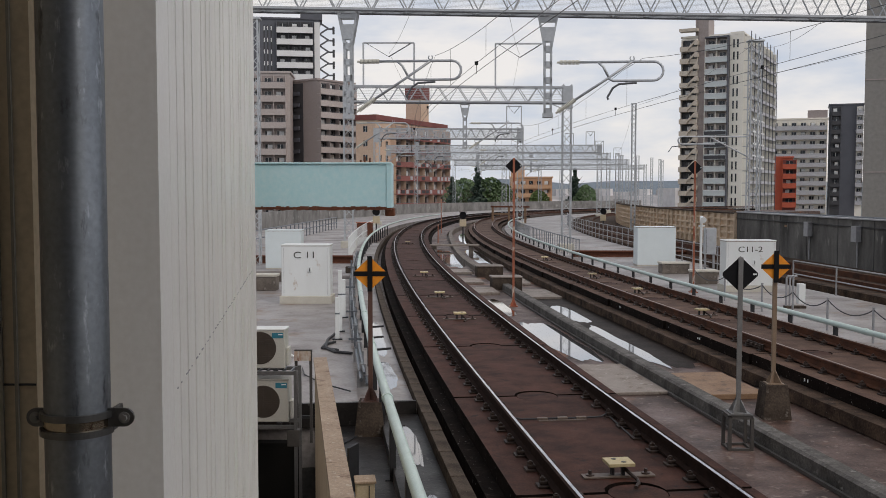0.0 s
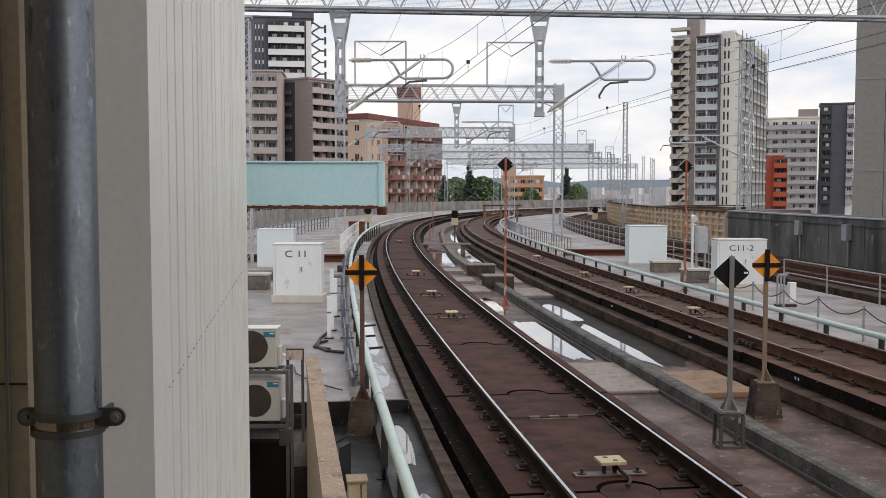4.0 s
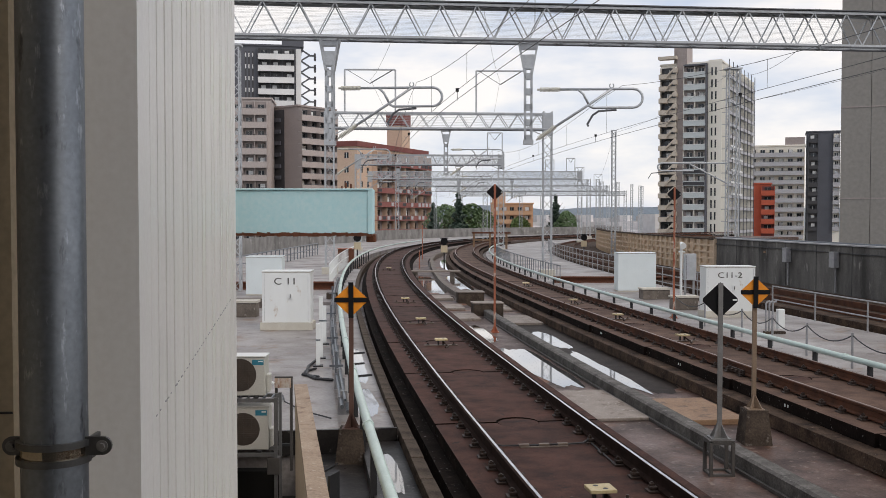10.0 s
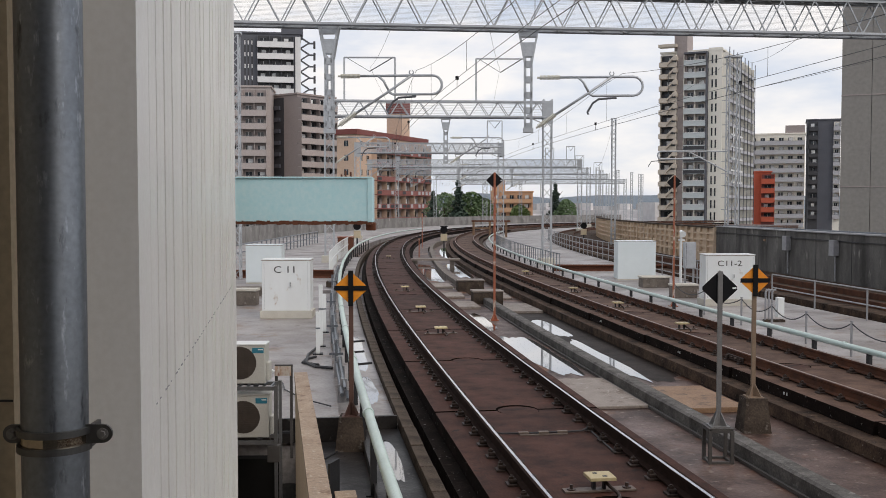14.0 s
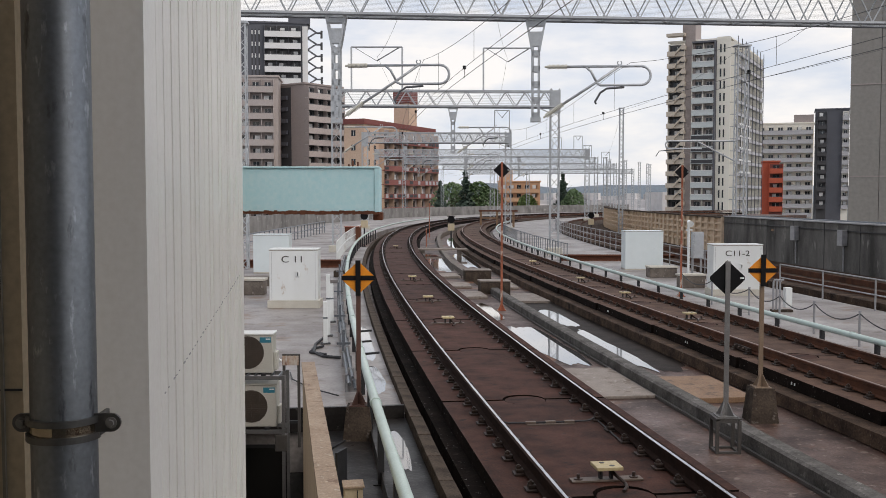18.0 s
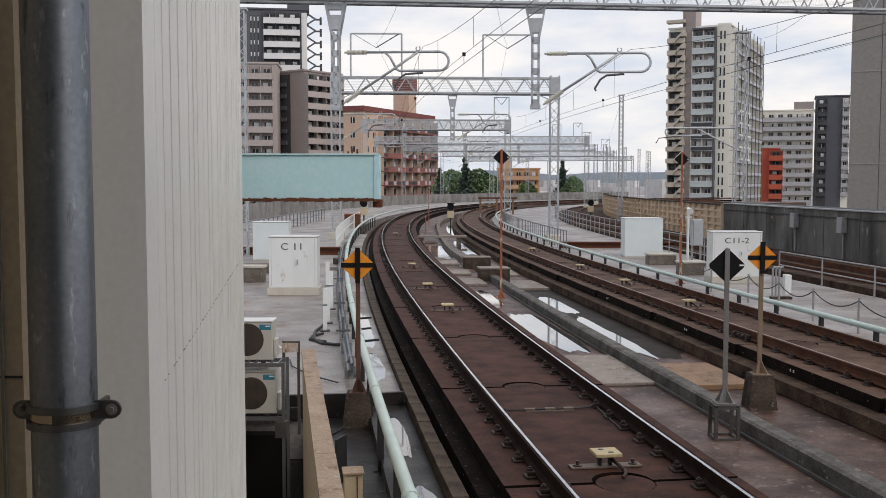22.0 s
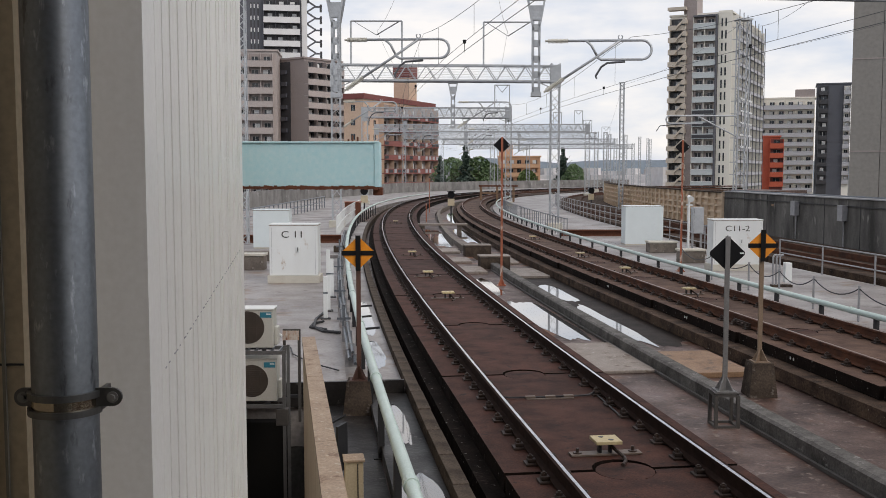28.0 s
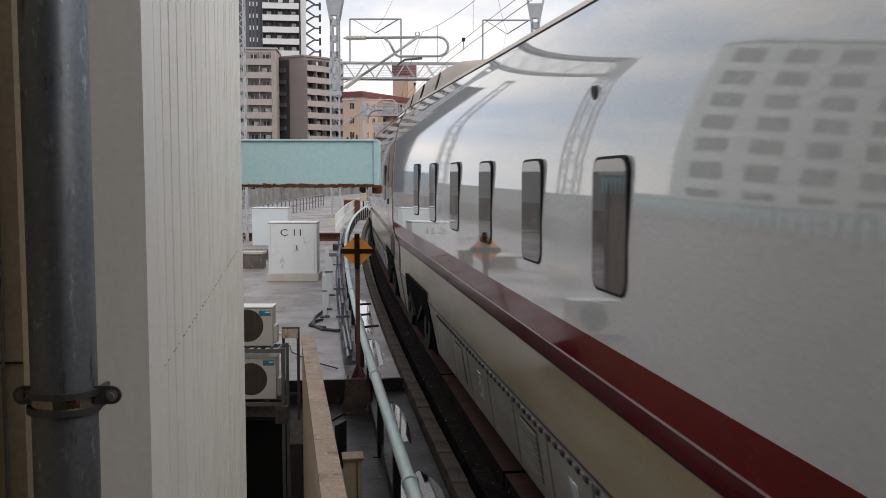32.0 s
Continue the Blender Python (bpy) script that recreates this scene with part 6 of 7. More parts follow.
pts = [(36.9, 2.55), (39, 2.44), (43.7, 2.38), (48, 2.42), (53, 2.5), (58.5, 2.58), (64.4, 2.63), (71, 2.6), (77.8, 2.62), (82, 2.84), (92, 2.95), (98, 3.2), (106, 3.2)]
for (s0, o0), (s1, o1) in zip(pts, pts[1:]):
    bar(b, on(s0, o0, -0.45), on(s1 + 0.1, o1, -0.45), 0.24, 0.33)
tagged(part("cable_trough_far", b, M["trough"]), "concrete cable trough curving between the tracks", kind="structure")
c = thing("crossing_beam", on(53.8, 2.5, -0.462), head(54), "flat concrete beam laid across the trough", "concrete beam")
part("beam", box(nbm(), -1.33, 1.33, -0.22, 0.22, 0.17, 0.27, 0.01), M["lidpanel"], c)
for x in (-1.1, 0.9):
    part("bearer", box(nbm(), x - 0.12, x + 0.12, -0.15, 0.15, -0.16, 0.169), M["trough"], c)


# ---- coils, bonds and clamps in the track ----
def coil(s, o, big, seed):
    c = thing("track_coil", on(s, o, -0.2), head(s), "yellow-lidded track coil on a bolted steel plate" if big else "small pale track coil on a bracket", "track coil", "track coils")
    part("base_plate", box(nbm(), -0.37, 0.37, -0.07, 0.07, 0.003, 0.022, 0.004), M["plate"], c)
    for sx in (-0.29, 0.29):
        b = rod(nbm(), (sx, 0, 0.022), (sx, 0, 0.034), 0.045, 14)
        rod(b, (sx, 0, 0.034), (sx, 0, 0.075), 0.018, 8)
        part("bolt", b, M["clip"], c)
    for sx in (-0.06, 0.05):
        part("bracket", box(nbm(), sx - 0.014, sx + 0.014, -0.03, 0.03, 0.02, 0.13), M["dark"], c)
    lid = part("lid", box(nbm(), -0.13, 0.14, -0.13, 0.13, 0.13, 0.165, 0.006), M["yellow"], c, "faded yellow lid")
    for px, py in ((-0.03, 0.06), (0.04, -0.06)):
        part("slot", rod(nbm(), (px, py, 0.1645), (px, py, 0.167), 0.028, 12), M["dark"], lid)
    part("cable", tube(nbm(), [(0.05, -0.02, 0.1), (0.09, -0.1, 0.06), (0.14, -0.2, 0.02), (0.12, -0.3, 0.016), (0.05, -0.42, 0.012)], 0.018, 8), M["clip"], c, "grey cable")
    return c


for i, (s, o) in enumerate(((9.94, -0.03), (22.28, -0.03), (26.9, -0.04), (33.6, 0.0), (54.0, -0.05))):
    coil(s, o, True, i)
for i, s in enumerate((22.4, 27.4, 32.5, 41.0)):
    coil(s, second(s), False, i)
c = thing("cable_clamp", on(12.45, -0.02, -0.2), head(12.4), "three small pale blocks clamping a cable to the slab", "cable clamp")
for x in (-0.29, -0.03, 0.21):
    part("block", box(nbm(), x, x + 0.13, -0.03, 0.03, 0.0, 0.035, 0.004), M["plate"], c)
part("strip", box(nbm(), -0.28, 0.33, -0.075, -0.045, 0.0, 0.012), M["plate"], c)
part("cable", tube(nbm(), [(-0.66, 0.05, 0.05), (-0.5, 0.01, 0.02), (-0.3, 0, 0.02), (0.35, 0, 0.02), (0.55, 0.03, 0.02), (0.66, 0.1, 0.05)], 0.012, 6), M["dark"], c)
b = nbm()
tube(b, [on(s, 0.62 + 0.02 * math.sin(s * 2.1), -0.185) for s in [12.6 - 0.3 * i for i in range(5)]], 0.011, 6)
tagged(part("bond_cable", b, M["dark"]), "dark cable running beside the rail", "cable")


# ---- railings ----
def railing(s0, s1, off, z, h, every, bars, material, label, r=0.022, shift=None):
    f = thing("railing", label=label, category="railing", group="railings")
    n = max(1, int(round((s1 - s0) / every)))
    d = lambda s: off + (shift(s) if shift else 0)
    for k in range(bars):
        zz = z + h * (k + 1) / bars
        pts = [on(s0 + (s1 - s0) * i / (n * 2), d(s0 + (s1 - s0) * i / (n * 2)), zz) for i in range(2 * n + 1)]
        part("rail", tube(nbm(), pts, r, 6), material, f)
    post = mesh_of("post", rod(nbm(), (0, 0, z), (0, 0, z + h), r * 1.15, 6), material)
    for i in range(n + 1):
        s = s0 + (s1 - s0) * i / n
        shared("post", post, f, on(s, d(s), 0))
    return f


railing(7.6, 31.6, 12.05, -0.45, 0.86, 3.0, 2, M["grey_post"], "grey two-bar steel handrail beside the siding")
railing(34.5, 43.5, 11.6, -0.45, 1.0, 1.4, 3, M["grey_post"], "grey three-bar steel handrail")
railing(52, 98, 12.3, -0.45, 1.05, 1.6, 3, M["grey_post"], "grey three-bar railing along the deck edge")
far_rail = thing("railing", label="galvanised two-bar railing across the pale deck", category="railing", group="railings")
ra, rb = Vector((-9.8, 51.5, -0.28)), Vector((-8.5, 79, -0.28))
far_post = mesh_of("post", rod(nbm(), (0, 0, 0), (0, 0, 0.9), 0.035, 6), M["galv"])
for i in range(22):
    shared("post", far_post, far_rail, ra.lerp(rb, i / 21))
for h in (0.48, 0.9):
    part("rail", rod(nbm(), ra + Vector((0, 0, h)), rb + Vector((0, 0, h)), 0.035, 6), M["galv"], far_rail)
railing(43, 72, -2.75, -0.28, 0.95, 1.1, 2, M["white"], "pale railing beside the bend")
# pale barred fence on the inner side of the bend
f = thing("barred_fence", label="pale upright-barred fence beside the bend", category="fence", group="railings")
bb = mesh_of("bar", rod(nbm(), (0, 0, 0), (0, 0, 0.85), 0.018, 6), M["galv"])
for i in range(60):
    s = 46 + i * 0.75
    shared("bar", bb, f, on(s, second(s) + 2.5, -0.45))
part("top_rail", tube(nbm(), [on(46 + i, second(46 + i) + 2.5, 0.42) for i in range(46)], 0.028, 6), M["galv"], f)

# chain posts on the pale deck
for k, s in enumerate((15.0, 17.3, 19.5, 21.45, 23.2, 25.0, 27.6, 30.2)):
    p = thing("chain_post", on(s, 8.22, -0.45), 0, "grey steel chain post on the pale deck", "post", "chain posts")
    part("post", rod(nbm(), (0, 0, 0), (0, 0, 0.72), 0.028, 8), M["grey_post"], p)
    part("cap", rod(nbm(), (0, 0, 0.722), (0, 0, 0.745), 0.033, 8), M["grey_post"], p)
for s0, s1 in ((15.0, 17.3), (17.3, 19.5), (19.5, 21.45), (21.45, 23.2), (23.2, 25.0), (25.0, 27.6), (27.6, 30.2)):
    a, e = on(s0, 8.22, 0.24), on(s1, 8.22, 0.24)
    pts = [a.lerp(e, i / 10) - Vector((0, 0, 0.22 * (1 - (i / 5 - 1) ** 2))) for i in range(11)]
    c = tagged(part("chain", tube(nbm(), pts, 0.014, 5), M["dark"]), "dark drooping chain between posts", "chain", "drooping chains")

# ---- tan ribbed noise panels on the far part of the wall ----
tan = thing("noise_wall_panels", label="tan ribbed noise panels on the viaduct edge", category="noise wall", kind="structure")
part("backing", sweep(nbm(), rect(17.1, 17.3, -1.0, 1.5), 51.05, 112, 3), M["wall_tan"], tan)
pm = nbm()
box(pm, -0.12, 0.06, -0.07, 0.07, -0.6, 1.56)
post_m = mesh_of("panel_post", pm, M["wall_tan"])
rm = nbm()
box(rm, -0.10, 0.0, -0.48, 0.48, 0, 0.1)
rib_m = mesh_of("rib", rm, M["wall_tan"])
s = 51.1
while s < 108:
    shared("panel_post", post_m, tan, on(s, 17.08, 0), head(s))
    if s < 96:
        for z in (0.1, 0.45, 0.8, 1.15):
            shared("rib", rib_m, tan, on(s + 0.6, 17.09, z), head(s + 0.6))
    s += 1.2
part("coping", sweep(nbm(), rect(16.95, 17.42, 1.503, 1.58), 51.05, 112, 3), M["kerb"], tan)
# end post between the two walls, boxes and marks on the concrete
c = thing("junction_box", on(41.6, 17.0, 0.75), head(41), "grey junction box fixed to the concrete wall", "junction box", "wall boxes")
part("box", box(nbm(), -0.14, 0.09, -0.2, 0.2, 0.0, 0.62, 0.01), M["grey_post"], c)
part("conduit", rod(nbm(), (0.04, 0, 0.0), (0.04, 0, -1.0), 0.03, 6), M["grey_post"], c)
c2 = copy_thing(c, pose(*on(37.2, 17.0, 0.72), 0, 0, head(37)))
c = thing("wall_plate", on(44.3, 17.09, 1.05), head(44), "small orange plate on the concrete wall", "plate")
part("plate", box(nbm(), -0.02, 0.0, -0.12, 0.12, 0, 0.1), M["lidrust"], c)
for s in range(-24, 51, 3):
    part("wall_joint", box(nbm(), -0.012, 0.0, -0.012, 0.012, -0.6, 1.57, 0, pose(*on(s, 17.1, 0), 0, 0, head(s))), M["dark"], wall_r)
part("wall_cable", sweep(nbm(), rect(17.05, 17.098, 1.28, 1.32), -30, 51, 2), M["dark"], wall_r, "dark cable along the wall")
part("white_pipe", sweep(nbm(), rect(17.46, 17.5, 1.6, 1.69), -30, 51, 3), M["galv"], wall_r)

# ---- far portals over the bend ----
def far_portal(ax, ay, bx, by, cells, legs, zt=8.15):
    return portal("distant galvanised lattice portal over the bend", ax, ay, bx, by, 7.3, zt, 0.6, int(cells * 1.35), legs, 1.15, 0.5)


far_portal(-5.8, 87, 6.8, 87.5, 22, [(0.0, -0.3, 8.2), (1.0, -0.4, 8.3)])
far_portal(-6.5, 119, 18.6, 118, 34, [(0.0, -0.3, 8.2), (0.55, -0.4, 7.3), (1.0, -0.4, 8.3)])
far_portal(-4.0, 146, 24.0, 144, 34, [(0.0, -0.3, 8.2), (0.5, -0.4, 7.3), (1.0, -0.4, 8.3)])
far_portal(2.0, 176, 32.0, 172, 32, [(0.0, -9, 8.2), (0.5, -0.4, 7.3), (1.0, -9, 8.3)])
far_portal(8.0, 214, 42.0, 206, 32, [(0.0, -9, 8.2), (0.5, -9, 7.3), (1.0, -9, 8.3)])
for x, y, t, n in ((-2.3, 87.2, -1, 2.3), (3.0, 87.3, -1, 2.3), (-1.5, 118.8, 0, 2.3), (4.2, 118.6, 0, 2.3), (10.5, 118.3, 0, 2.3)):
    drop_post((x, y, 0), t, 7.3, n)
arm("cantilevers", (-4.7, 52.05, 4.85), 0, 0.8)
arm("cantilevers", (1.28, 52.3, 4.85), -3, 0.8)
for x, y in ((-5.3, 87.1), (-2.2, 87.2), (3.1, 87.3), (-1.4, 118.8), (4.3, 118.6), (10.6, 118.3), (4.0, 146), (12, 145)):
    arm("cantilevers", (x, y, 4.9), 0, 0.8)


def feeder_frame(at, w, h, turn, label):
    """An upright frame on a beam, with strings that hold a feeder wire."""
    f_ = thing("wire_gantry", at, turn, label, "wire gantry", "wire gantries")
    for x in (0, w):
        part("post", rod(nbm(), (x, 0, 0), (x, 0, h), 0.045, 8), M["truss"], f_)
    part("cross_bar", rod(nbm(), (0, 0, h), (w, 0, h), 0.045, 8), M["truss"], f_)
    b = nbm()
    bar(b, (0.15, 0, h - 0.02), (w * 0.5, 0, h * 0.68), 0.025)
    bar(b, (w - 0.15, 0, h - 0.02), (w * 0.5, 0, h * 0.68), 0.05)
    part("string", b, M["truss_dark"], f_, "insulator strings")
    return f_


feeder_frame((-4.15, 52.0, 8.15), 2.65, 2.25, 0, "grey upright frame holding a feeder wire on the beam")
feeder_frame((2.75, 52.3, 8.15), 2.55, 2.25, 0, "grey upright frame holding a feeder wire on the beam")
for x, y, z, w, h in ((6.9, 87.5, 8.15, 1.3, 2.0), (18.0, 118, 8.15, 1.0, 1.6), (23.3, 144, 8.15, 1.2, 1.8), (31.0, 172, 8.2, 1.4, 2.0), (15.5, 118, 8.15, 1.0, 1.4)):
    feeder_frame((x - w, y, z), w, h, 0, "distant grey upright wire gantry on a portal")

# masts along the far wall
def lone_mast(x, y, z0, z1, w, label):
    m_ = thing("lattice_mast", (x, y, 0), 0, label, "mast", "lattice masts")
    b = nbm()
    mast(b, 0, 0, z0, z1, w, int((z1 - z0) / (w * 1.1)), 0.03)
    part("lattice", b, M["truss"], m_)
    part("top_plate", box(nbm(), -w * 0.75, w * 0.75, -w * 0.6, w * 0.6, z1 + 0.03, z1 + 0.1), M["truss"], m_)
    return m_


m1 = lone_mast(16.33, 52.2, -0.62, 10.45, 0.54, "tall galvanised lattice mast beside the noise wall")
b = nbm()
tube(b, [(-0.27, 0, 5.55), (-3.77, 0, 5.55)] + [(-3.77 - 0.20 * math.sin(a), 0, 5.35 + 0.20 * math.cos(a)) for a in (math.pi * i / 8 for i in range(9))] + [(-2.05, 0, 5.15)], 0.043, 8)
tube(b, [(-0.27, 0, 4.48), (-2.26, 0, 5.5)], 0.038, 8)
part("bracket_arm", b, M["truss"], m1)
b = nbm()
tube(b, [(-3.12, 0, 5.12), (-4.3, 0, 5.02), (-4.47, 0, 4.75)], 0.025, 6)
part("registration_arm", b, M["truss_dark"], m1)
lone_mast(14.4, 75, -0.3, 9.2, 0.28, "slender lattice mast beside the noise wall")
lone_mast(-7.6, 40, -0.28, 9.5, 0.4, "galvanised lattice mast at the deck edge")
for x, y, t in ((22.5, 128, 7.5), (27, 150, 8.0), (33, 168, 8.6), (40, 190, 9), (47, 215, 9.5), (52, 235, 10)):
    lone_mast(x, y, -9.8, t, 0.4, "distant slender grey lattice mast")


# ---- overhead wires ----
def wire(name, z_of, shift, s0, s1, r, label):
    n = int((s1 - s0) / 2)
    pts = []
    for i in range(n + 1):
        s = s0 + (s1 - s0) * i / n
        o = shift(s) if shift else 0.0
        k = o + 0.18 * math.cos(s * math.pi / 27)
        pts.append(on(s, k, z_of(s)))
    return tagged(part(name, tube(nbm(), pts, r, 5), M["wire"]), label, "overhead wire", "overhead wires")


sag = lambda s: ((s - 27) / 26 - math.floor((s - 27) / 26) - 0.5) ** 2 * 4
for sh in (None, second):
    wire("contact_wire", lambda s: 4.93, sh, -60, 115, 0.0058, "thin contact wire over the track")
    wire("auxiliary_wire", lambda s: 5.10, sh, -60, 115, 0.005, "auxiliary wire just above the contact wire")
    wire("messenger_wire", lambda s: 5.56 + 0.75 * sag(s), sh, -60, 115, 0.0055, "sagging messenger wire over the track")
    for k in range(24):
        s = -2 + k * 5.0
        o = (sh(s) if sh else 0) + 0.18 * math.cos(s * math.pi / 27)
        d = tagged(part("dropper", rod(nbm(), on(s, o, 5.10), on(s, o, 5.56 + 0.75 * sag(s)), 0.004, 5), M["wire"]), "thin dropper between the wires", "dropper", "wire droppers")
        if k % 2 == 0:
            p = on(s + 1.2, o, 5.12)
            q = tagged(part("wire_clip", rod(nbm(), p - Vector((0, 0, 0.03)), p + Vector((0, 0, 0.035)), 0.034, 12), M["black"]), "black clip on the wires", "wire clip", "wire clips")
            part("hanger", rod(nbm(), p - Vector((0, 0, 0.2)), p, 0.006, 5), M["wire"], q)
# feeders and slack lines between the beams
for a, e, dip in (((-2.8, 52, 9.9), (-0.5, 26.8, 8.45), 0.3), ((4.0, 52.3, 9.9), (1.6, 27, 8.45), 0.3), ((-2.8, 52, 9.9), (-1.5, 87, 9.6), 0.5), ((4.0, 52.3, 9.9), (5.5, 87.5, 9.6), 0.5),
                  ((10.7, 28, 7.5), (15.1, 48.5, 9.8), 0.4), ((15.1, 48.5, 9.8), (14.4, 75, 9.1), 0.4),
                  ((15.1, 48.5, 8.2), (20.0, 10.0, 8.8), 0.4), ((14.4, 75, 9.1), (22.5, 128, 7.4), 0.6)):
    a, e = Vector(a), Vector(e)
    pts = [a.lerp(e, i / 16) - Vector((0, 0, dip * (1 - (i / 8 - 1) ** 2))) for i in range(17)]
    tagged(part("feeder_wire", tube(nbm(), pts, 0.0062, 5), M["wire"]), "slack feeder wire between the beams", "overhead wire", "overhead wires")
# ---- small things on the deck beside the clad building ----
rack = thing("equipment_rack", (-2.4, 13.0, 0), 0, "dark steel rack that carries two air conditioners", "rack")
for x in (-0.5, 0.47):
    for y in (-0.2, 0.2):
        part("post", box(nbm(), x - 0.02, x + 0.02, y - 0.02, y + 0.02, -3.9, 0.34), M["rack_grey"], rack)
for z in (0.30, -0.41):
    for y in (-0.19, 0.19):
        part("beam", box(nbm(), -0.48, 0.45, y - 0.02, y + 0.02, z - 0.02, z + 0.028), M["rack_grey"], rack)
for i in range(9):
    part("grating_bar", box(nbm(), -0.45 + i * 0.105, -0.43 + i * 0.105, -0.17, 0.17, 0.295, 0.325), M["galv"], rack)
part("bracket", box(nbm(), 0.36, 0.52, -0.23, -0.1, -0.66, -0.44, 0.01), M["dark_post"], rack)
fr = thing("gate_stand", (-1.9, 13.35, 0), 0, "dark angle-iron frame with a rusty plate", "frame")
for x in (-0.1, 0.1):
    part("upright", box(nbm(), x - 0.018, x + 0.018, -0.02, 0.02, -0.75, 0.5), M["dark_post"], fr)
part("crossbar", box(nbm(), -0.12, 0.12, -0.018, 0.018, 0.5, 0.53), M["dark_post"], fr)
part("crossbar", box(nbm(), -0.4, 0.12, -0.018, 0.018, -0.42, -0.38), M["dark"], fr)
part("plate", box(nbm(), -0.12, 0.1, -0.03, -0.02, 0.38, 0.51), M["white_rust"], fr, "rust-streaked plate")
part("pipe_stub", tube(nbm(), [(-0.12, -0.1, 0.45), (-0.22, -0.12, 0.52), (-0.26, -0.12, 0.46)], 0.02, 8), M["white"], fr)

# cream box and thin dark board beside the parapet
bx = thing("meter_box", (-0.77, 9.6, -0.62), 8, "small cream meter box on the floor", "meter box")
part("body", box(nbm(), -0.09, 0.09, -0.1, 0.1, 0, 0.45, 0.006), M["cream_side"], bx)
part("lid", box(nbm(), -0.105, 0.105, -0.12, 0.12, 0.451, 0.475, 0.006), M["cream"], bx)
part("door_gap", box(nbm(), 0.03, 0.04, -0.104, -0.1005, 0.02, 0.43), M["dark"], bx)
bd = thing("marker_board", (-0.95, 10.3, -0.62), 70, "thin dark board leaning by the parapet", "board")
part("board", box(nbm(), -0.12, 0.12, -0.012, 0.012, 0.12, 0.62), M["dark"], bd)
part("stake", box(nbm(), -0.015, 0.015, 0.013, 0.03, 0.0, 0.5), M["grey_post"], bd)


# white cable risers
for s, o, h in ((21.2, -2.70, 1.3), (20.1, -2.76, 0.85), (23.5, -2.62, 0.9)):
    r_ = thing("cable_riser", on(s, o, -0.28), head(s), "white upright cable cover on the deck", "cable cover", "cable covers")
    part("cover", box(nbm(), -0.042, 0.042, -0.04, 0.04, 0.02, h, 0.008), M["white"], r_)
    part("strap", box(nbm(), -0.047, 0.047, -0.045, 0.045, h * 0.6, h * 0.6 + 0.03), M["galv"], r_)
    part("base", box(nbm(), -0.1, 0.1, -0.1, 0.1, 0, 0.02), M["dark"], r_)
# galvanised pipes running beside the track
for o, z, r in ((-2.44, -0.05, 0.03), (-2.36, -0.12, 0.024), (-2.40, 0.05, 0.02)):
    p_ = thing("service_pipe", label="thin galvanised service pipe beside the track", category="pipe", group="service pipes")
    part("pipe", tube(nbm(), [on(14.6 + i, o, z) for i in range(30)], r, 8), M["galv"], p_)
    for i in range(14):
        s = 15.2 + i * 2.2
        part("clamp", box(nbm(), -0.05, 0.05, -0.015, 0.015, -0.28 - z, r + 0.01, 0, pose(*on(s, o, z), 0, 0, head(s))), M["grey_post"], p_)
for s in (17.6, 21.6, 27, 34):
    ps = thing("pipe_post", on(s, -2.45, -0.28), head(s), "short galvanised post holding pipes", "post", "pipe posts")
    part("post", box(nbm(), -0.025, 0.025, -0.02, 0.02, 0, 0.62), M["galv"], ps)
    part("arm", box(nbm(), -0.12, 0.12, -0.03, -0.021, 0.36, 0.40), M["galv"], ps)
for k, (pts, r) in enumerate((([(21.0, -2.75), (19.9, -2.95), (18.9, -2.98), (18.4, -2.8), (18.2, -2.5)], 0.03), ([(18.6, -2.75), (18.9, -3.05), (19.3, -3.0), (19.6, -2.8)], 0.025), ([(14.8, -2.6), (15.4, -3.0), (16.2, -3.3), (16.8, -3.35)], 0.012), ([(13.9, -2.35), (13.2, -2.7), (12.9, -2.85)], 0.012))):
    g_z = -0.25 if k < 3 else -0.6
    tagged(part("black_cable", tube(nbm(), [on(s, o, g_z) for s, o in pts], r, 6), M["dark"]), "black cable lying on the wet floor", "cable", "loose cables")
# short dark brackets between kerb and pipe
for s in (22.0, 18.9):
    br = thing("pipe_bracket", on(s, -1.95, -0.42), head(s) + 25, "short dark steel bracket beside the kerb", "bracket", "pipe brackets")
    part("bar", box(nbm(), -0.24, 0.22, -0.02, 0.02, 0.1, 0.14), M["dark"], br)
    part("foot", box(nbm(), -0.24, -0.2, -0.03, 0.03, 0, 0.1), M["dark"], br)

# rusty beams, concrete blocks and slabs on the deck
st = thing("steel_joist", (-5.7, 40.7, -0.28), 0, "dark red rusty steel joist lying on the deck", "steel joist")
for z0, z1, d in ((0, 0.05, 0.15), (0.051, 0.27, 0.02), (0.271, 0.32, 0.15)):
    part("flange" if d > 0.1 else "web", box(nbm(), -2.2, 1.98, -d, d, z0, z1), M["rust"], st)
sj = thing("steel_joist", (9.3, 47.2, -0.45), -3, "dark red rusty steel joist across the pale deck", "steel joist")
for z0, z1, d in ((0, 0.05, 0.15), (0.051, 0.25, 0.02), (0.251, 0.30, 0.15)):
    part("flange" if d > 0.1 else "web", box(nbm(), -3.1, 2.6, -d, d, z0, z1), M["rust"], sj)
